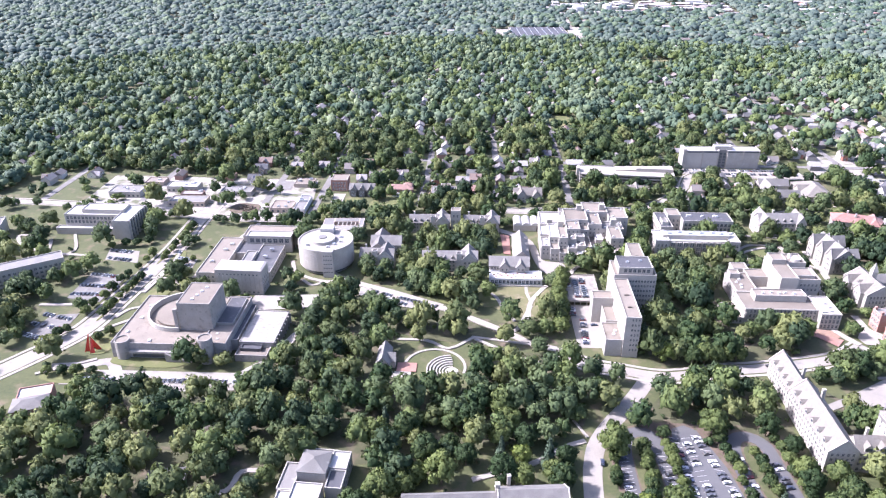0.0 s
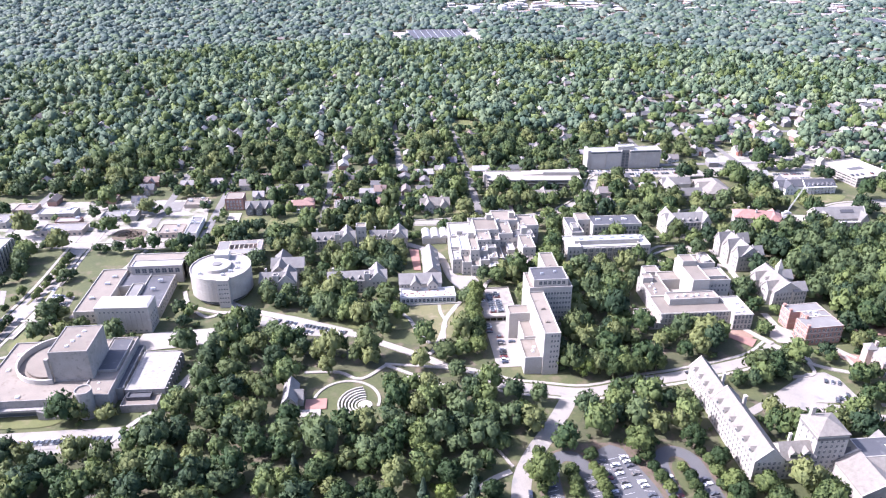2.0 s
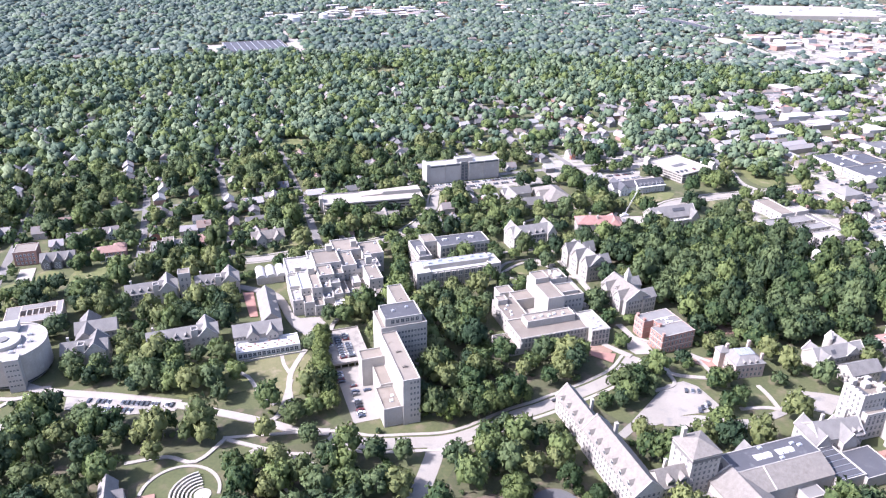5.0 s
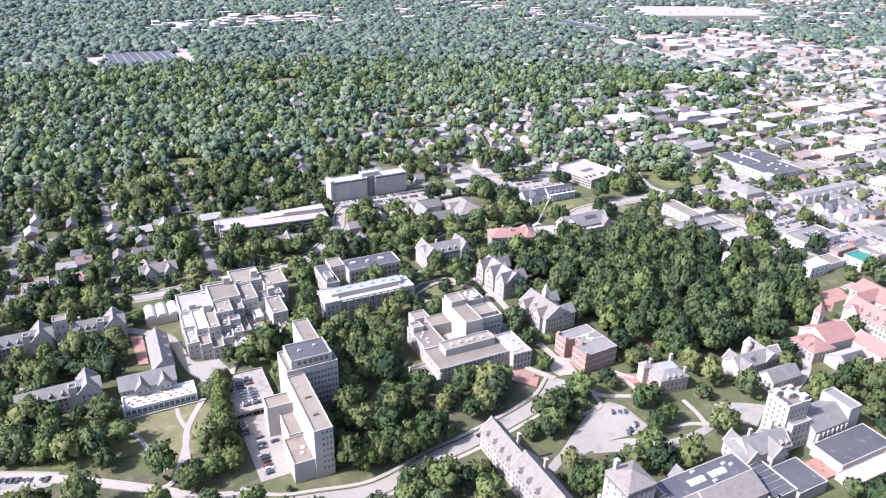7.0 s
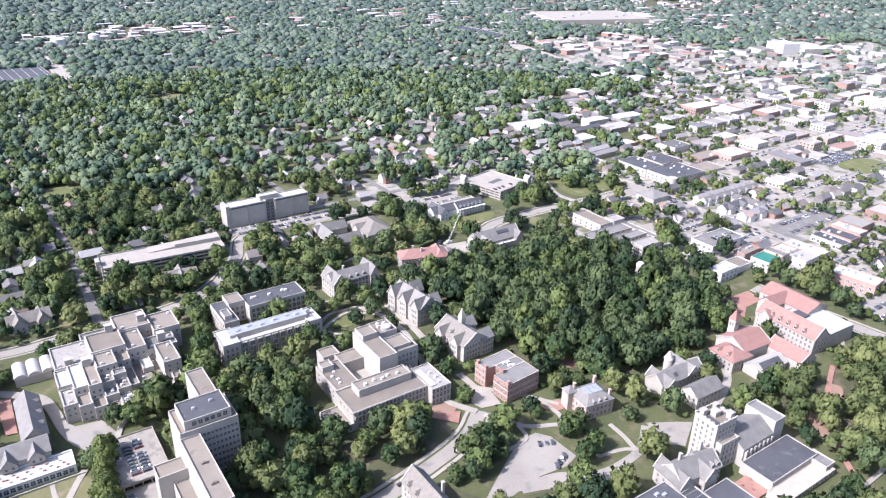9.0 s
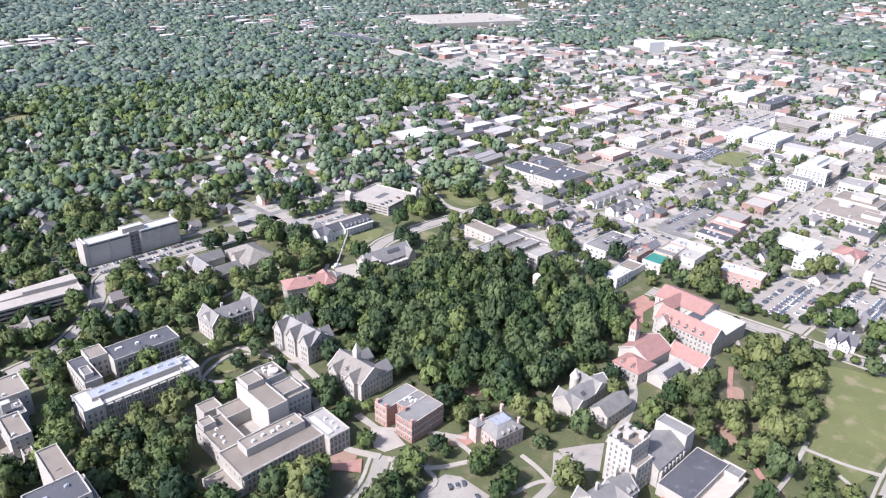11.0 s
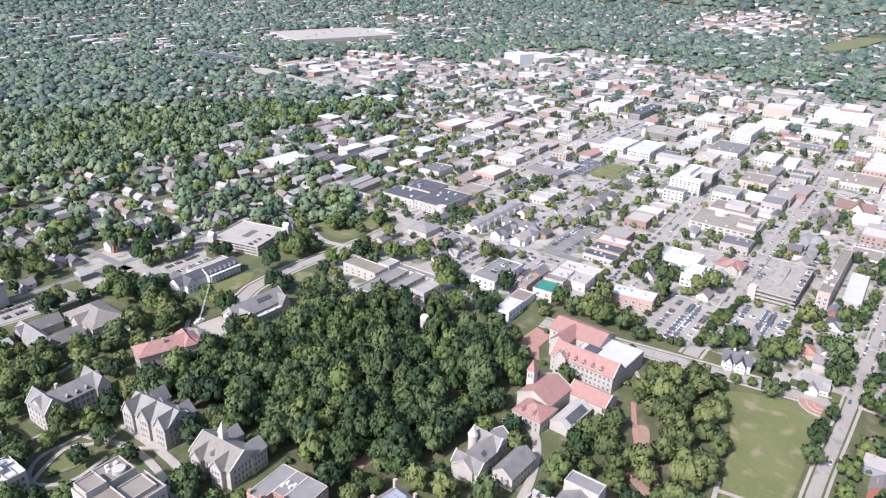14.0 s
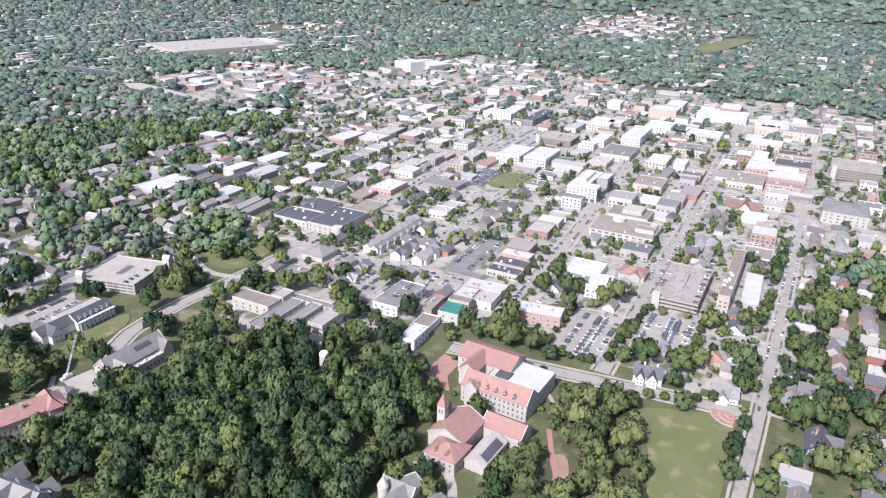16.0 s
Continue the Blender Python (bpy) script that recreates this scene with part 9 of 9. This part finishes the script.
    def stands(name, label, protos, x, y, radius, mats, tall=(1.0, 1.3)):
        pick = rng.uniform(size=x.size)
        cut = np.linspace(0, 1, len(mats) + 1)
        for k, mat in enumerate(mats):
            sel = (pick >= cut[k]) & (pick < cut[k + 1])
            stand(name, label[k], rng, protos, x[sel], y[sel], radius, mat, tall)

    # more trees along streets, lawns and drives
    lines = [((498, 249), (566, 246), 11), ((585, 231), (770, 228), 15), ((588, 220), (640, 196), 7), ((664, 212), (770, 206), 9), ((640, 192), (770, 178), 6), ((600, 182), (628, 172), 3), ((622, 282), (682, 272), 6), ((634, 268), (672, 258), 4),
             ((660, 296), (664, 250), 4), ((600, 250), (650, 249), 4), ((700, 250), (900, 248), 14), ((590, 334), (606, 326), 3), ((536, 216), (556, 204), 3),
             ((-348, 579), (-330, 570), 4), ((-364, 590), (-345, 566), 3), ((-245, 580), (-226, 564), 4), ((-276, 512), (-270, 486), 5), ((-291, 482), (-277, 468), 4), ((-262, 424), (-256, 404), 3), ((-190, 600), (-140, 598), 6),
             ((-200, 548), (-187, 560), 3), ((-190, 508), (-180, 506), 2), ((-340, 622), (-215, 606), 11), ((-560, 640), (-360, 626), 14), ((-300, 600), (-240, 604), 4),
             ((-30, 506), (20, 488), 4), ((392, 716), (398, 690), 4), ((410, 695), (424, 684), 2), ((379, 672), (366, 664), 3), ((354, 846), (358, 806), 5), ((397, 766), (405, 744), 4), ((376, 738), (384, 724), 2), ((430, 742), (478, 742), 5), ((488, 712), (484, 696), 2),
             ((536, 674), (560, 676), 3), ((315, 768), (338, 768), 3), ((409, 803), (390, 824), 4), ((480, 794), (494, 790), 2), ((318, 672), (342, 640), 4), ((355, 640), (366, 634), 2), ((440, 760), (480, 775), 4), ((395, 650), (408, 656), 2), ((330, 700), (360, 690), 4), ((10, 498), (44, 505), 4), ((-30, 515), (20, 505), 5),
             ((279, 414), (264, 396), 4), ((281, 405), (270, 388), 3), ((254, 398), (253, 386), 2), ((243, 397), (245, 390), 2), ((288, 422), (284, 415), 2), ((296, 475), (304, 465), 2), ((298, 502), (296, 487), 2), ((311, 393), (315, 385), 2), ((309, 372), (319, 366), 2), ((306, 414), (315, 409), 2),
             ((346, 422), (358, 450), 4), ((110, 526), (142, 536), 6), ((118, 540), (130, 537), 2), ((27, 575), (59, 580), 5), ((56, 552), (57, 562), 2), ((282, 445), (284, 442), 1),
             ((-133, 602), (-108, 604), 4), ((-124, 594), (-104, 580), 4), ((-112, 576), (-103, 574), 2), ((-54, 617), (-48, 590), 4), ((-29, 592), (-36, 625), 4), ((-26, 622), (-22, 655), 3), ((-53, 648), (-52, 664), 2), ((-6, 643), (16, 634), 3), ((-44, 552), (-43, 536), 2), ((-164, 668), (-162, 704), 5), ((-158, 657), (-146, 670), 2), ((-103, 655), (-102, 668), 2), ((-150, 711), (-135, 712), 2),
             ((-98, 626), (-66, 623), 6), ((49, 683), (52, 704), 3), ((43, 630), (18, 636), 3), ((26, 647), (20, 655), 2), ((66, 645), (110, 633), 6), ((68, 605), (64, 600), 2), ((142, 659), (152, 662), 2), ((132, 640), (132, 652), 2), ((179, 666), (205, 667), 4), ((184, 632), (182, 588), 5), ((3, 625), (-2, 630), 2), ((7, 577), (24, 575), 2), ((16, 564), (37, 563), 3), ((-30, 510), (-33, 488), 3), ((-19, 498), (12, 500), 4), ((-10, 487), (27, 479), 4), ((-46, 557), (-46, 528), 3)]
    ex = [(xa + (i + 0.5) / n * (xb - xa) + rnd.uniform(-3, 3), ya + (i + 0.5) / n * (yb - ya) + rnd.uniform(-3, 3)) for (xa, ya), (xb, yb), n in lines for i in range(n)]
    ex = np.array([p for p in ex if not any(looked(WALLED, [p[0] + u], [p[1] + v])[0] for u, v in ((0, 0), (3, 0), (-3, 0), (0, 3), (0, -3)))])
    stands("street_side_trees", ["broadleaf trees lining streets and lawns", "deep green trees lining streets and lawns"], wood, ex[:, 0], ex[:, 1], (3.4, 6.2), (LEAF_STAND, LEAF_DEEP), (1.05, 1.6))
    tones = (LEAF_STAND, LEAF_DEEP, LEAF_PALE)
    old = inside(x[rest], y[rest], np.array(CAMPUS_WOODS[2], float))
    light = inside(x[rest], y[rest], np.array(CAMPUS_WOODS[3], float))
    b, c = rest[light], rest[~old & ~light]
    ox, oy = scatter(rng, 10.4, 0, 700)
    keep = inside(ox, oy, np.array(CAMPUS_WOODS[2], float))
    ox, oy = ox[keep], oy[keep]
    stands("old_woods", ["tall old woods with rounded crowns", "deep green crowns in old woods", "brighter green crowns in old woods"], wood, ox, oy, (5.0, 9.0), (LEAF_DEEP, LEAF_DEEP, LEAF_STAND), (1.1, 2.0))
    stands("park_trees", ["pale green trees along the park lawn", "green trees along the park lawn"], wood, x[b], y[b], (5.2, 8.2), (LEAF_PALE, LEAF_PALE), (1.1, 1.7))
    stands("woods", ["thick woods of broadleaf trees between buildings", "deep green trees in thick woods", "pale green trees in thick woods"], wood, x[c], y[c], (4.8, 9.0), tones, (1.0, 1.65))
    x, y = scatter(rng, 9, 0, 520)
    pick = rng.uniform(size=x.size) < 0.28
    stands("shrubs", ["low shrubs and saplings on campus grass", "deep green shrubs on campus grass"], low, x[pick], y[pick], (0.9, 2.4), (LEAF_STAND, LEAF_DEEP), (0.8, 1.2))
    x, y = scatter(rng, 9, 380, 1500)
    pick = in_town(x, y)
    stands("town_trees", ["small street and yard trees in the town", "deep green yard trees in the town", "pale yard trees in the town"], low, x[pick], y[pick], (1.8, 3.8), tones, (0.9, 1.4))
    x, y = scatter(rng, 9.4, 380, 900)
    pick = (y > 640) & (x < 300)
    stands("yard_trees", ["small yard trees between houses", "deep green yard trees between houses"], low, x[pick], y[pick], (2.4, 5.0), (LEAF_STAND, LEAF_DEEP), (1.0, 1.5))
    x, y = scatter(rng, 8.6, 700, 1300)
    pick = in_town(x, y)
    stands("town_street_trees", ["rounded street trees among town buildings", "deep green street trees among town buildings", "pale green street trees among town buildings"], mid, x[pick], y[pick], (2.6, 5.2), (LEAF_STAND, LEAF_DEEP, LEAF_PALE), (1.0, 1.6))
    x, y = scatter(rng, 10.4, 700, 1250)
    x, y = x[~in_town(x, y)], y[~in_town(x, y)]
    stands("neighbourhood_trees", ["broadleaf trees shading streets of houses", "deep green trees shading streets of houses", "mixed green trees shading streets of houses"], mid, x, y, (4.0, 9.4), (LEAF_FAINT_HAZE, LEAF_FAINT_HAZE_DEEP, LEAF_STAND), (0.9, 1.35))
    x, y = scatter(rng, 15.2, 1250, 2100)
    # leaf tones with haze in their colour, for woods past 1250 m
    tones = (LEAF_HAZED, LEAF_HAZED_DEEP, LEAF_FAINT_HAZE_DEEP)
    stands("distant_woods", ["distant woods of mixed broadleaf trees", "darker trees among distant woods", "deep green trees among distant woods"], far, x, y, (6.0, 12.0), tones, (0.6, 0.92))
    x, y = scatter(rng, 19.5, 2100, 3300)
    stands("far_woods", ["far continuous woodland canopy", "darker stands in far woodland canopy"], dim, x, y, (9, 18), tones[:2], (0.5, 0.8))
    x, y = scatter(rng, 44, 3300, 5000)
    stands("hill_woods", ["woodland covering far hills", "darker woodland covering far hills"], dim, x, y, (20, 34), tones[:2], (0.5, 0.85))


plant()
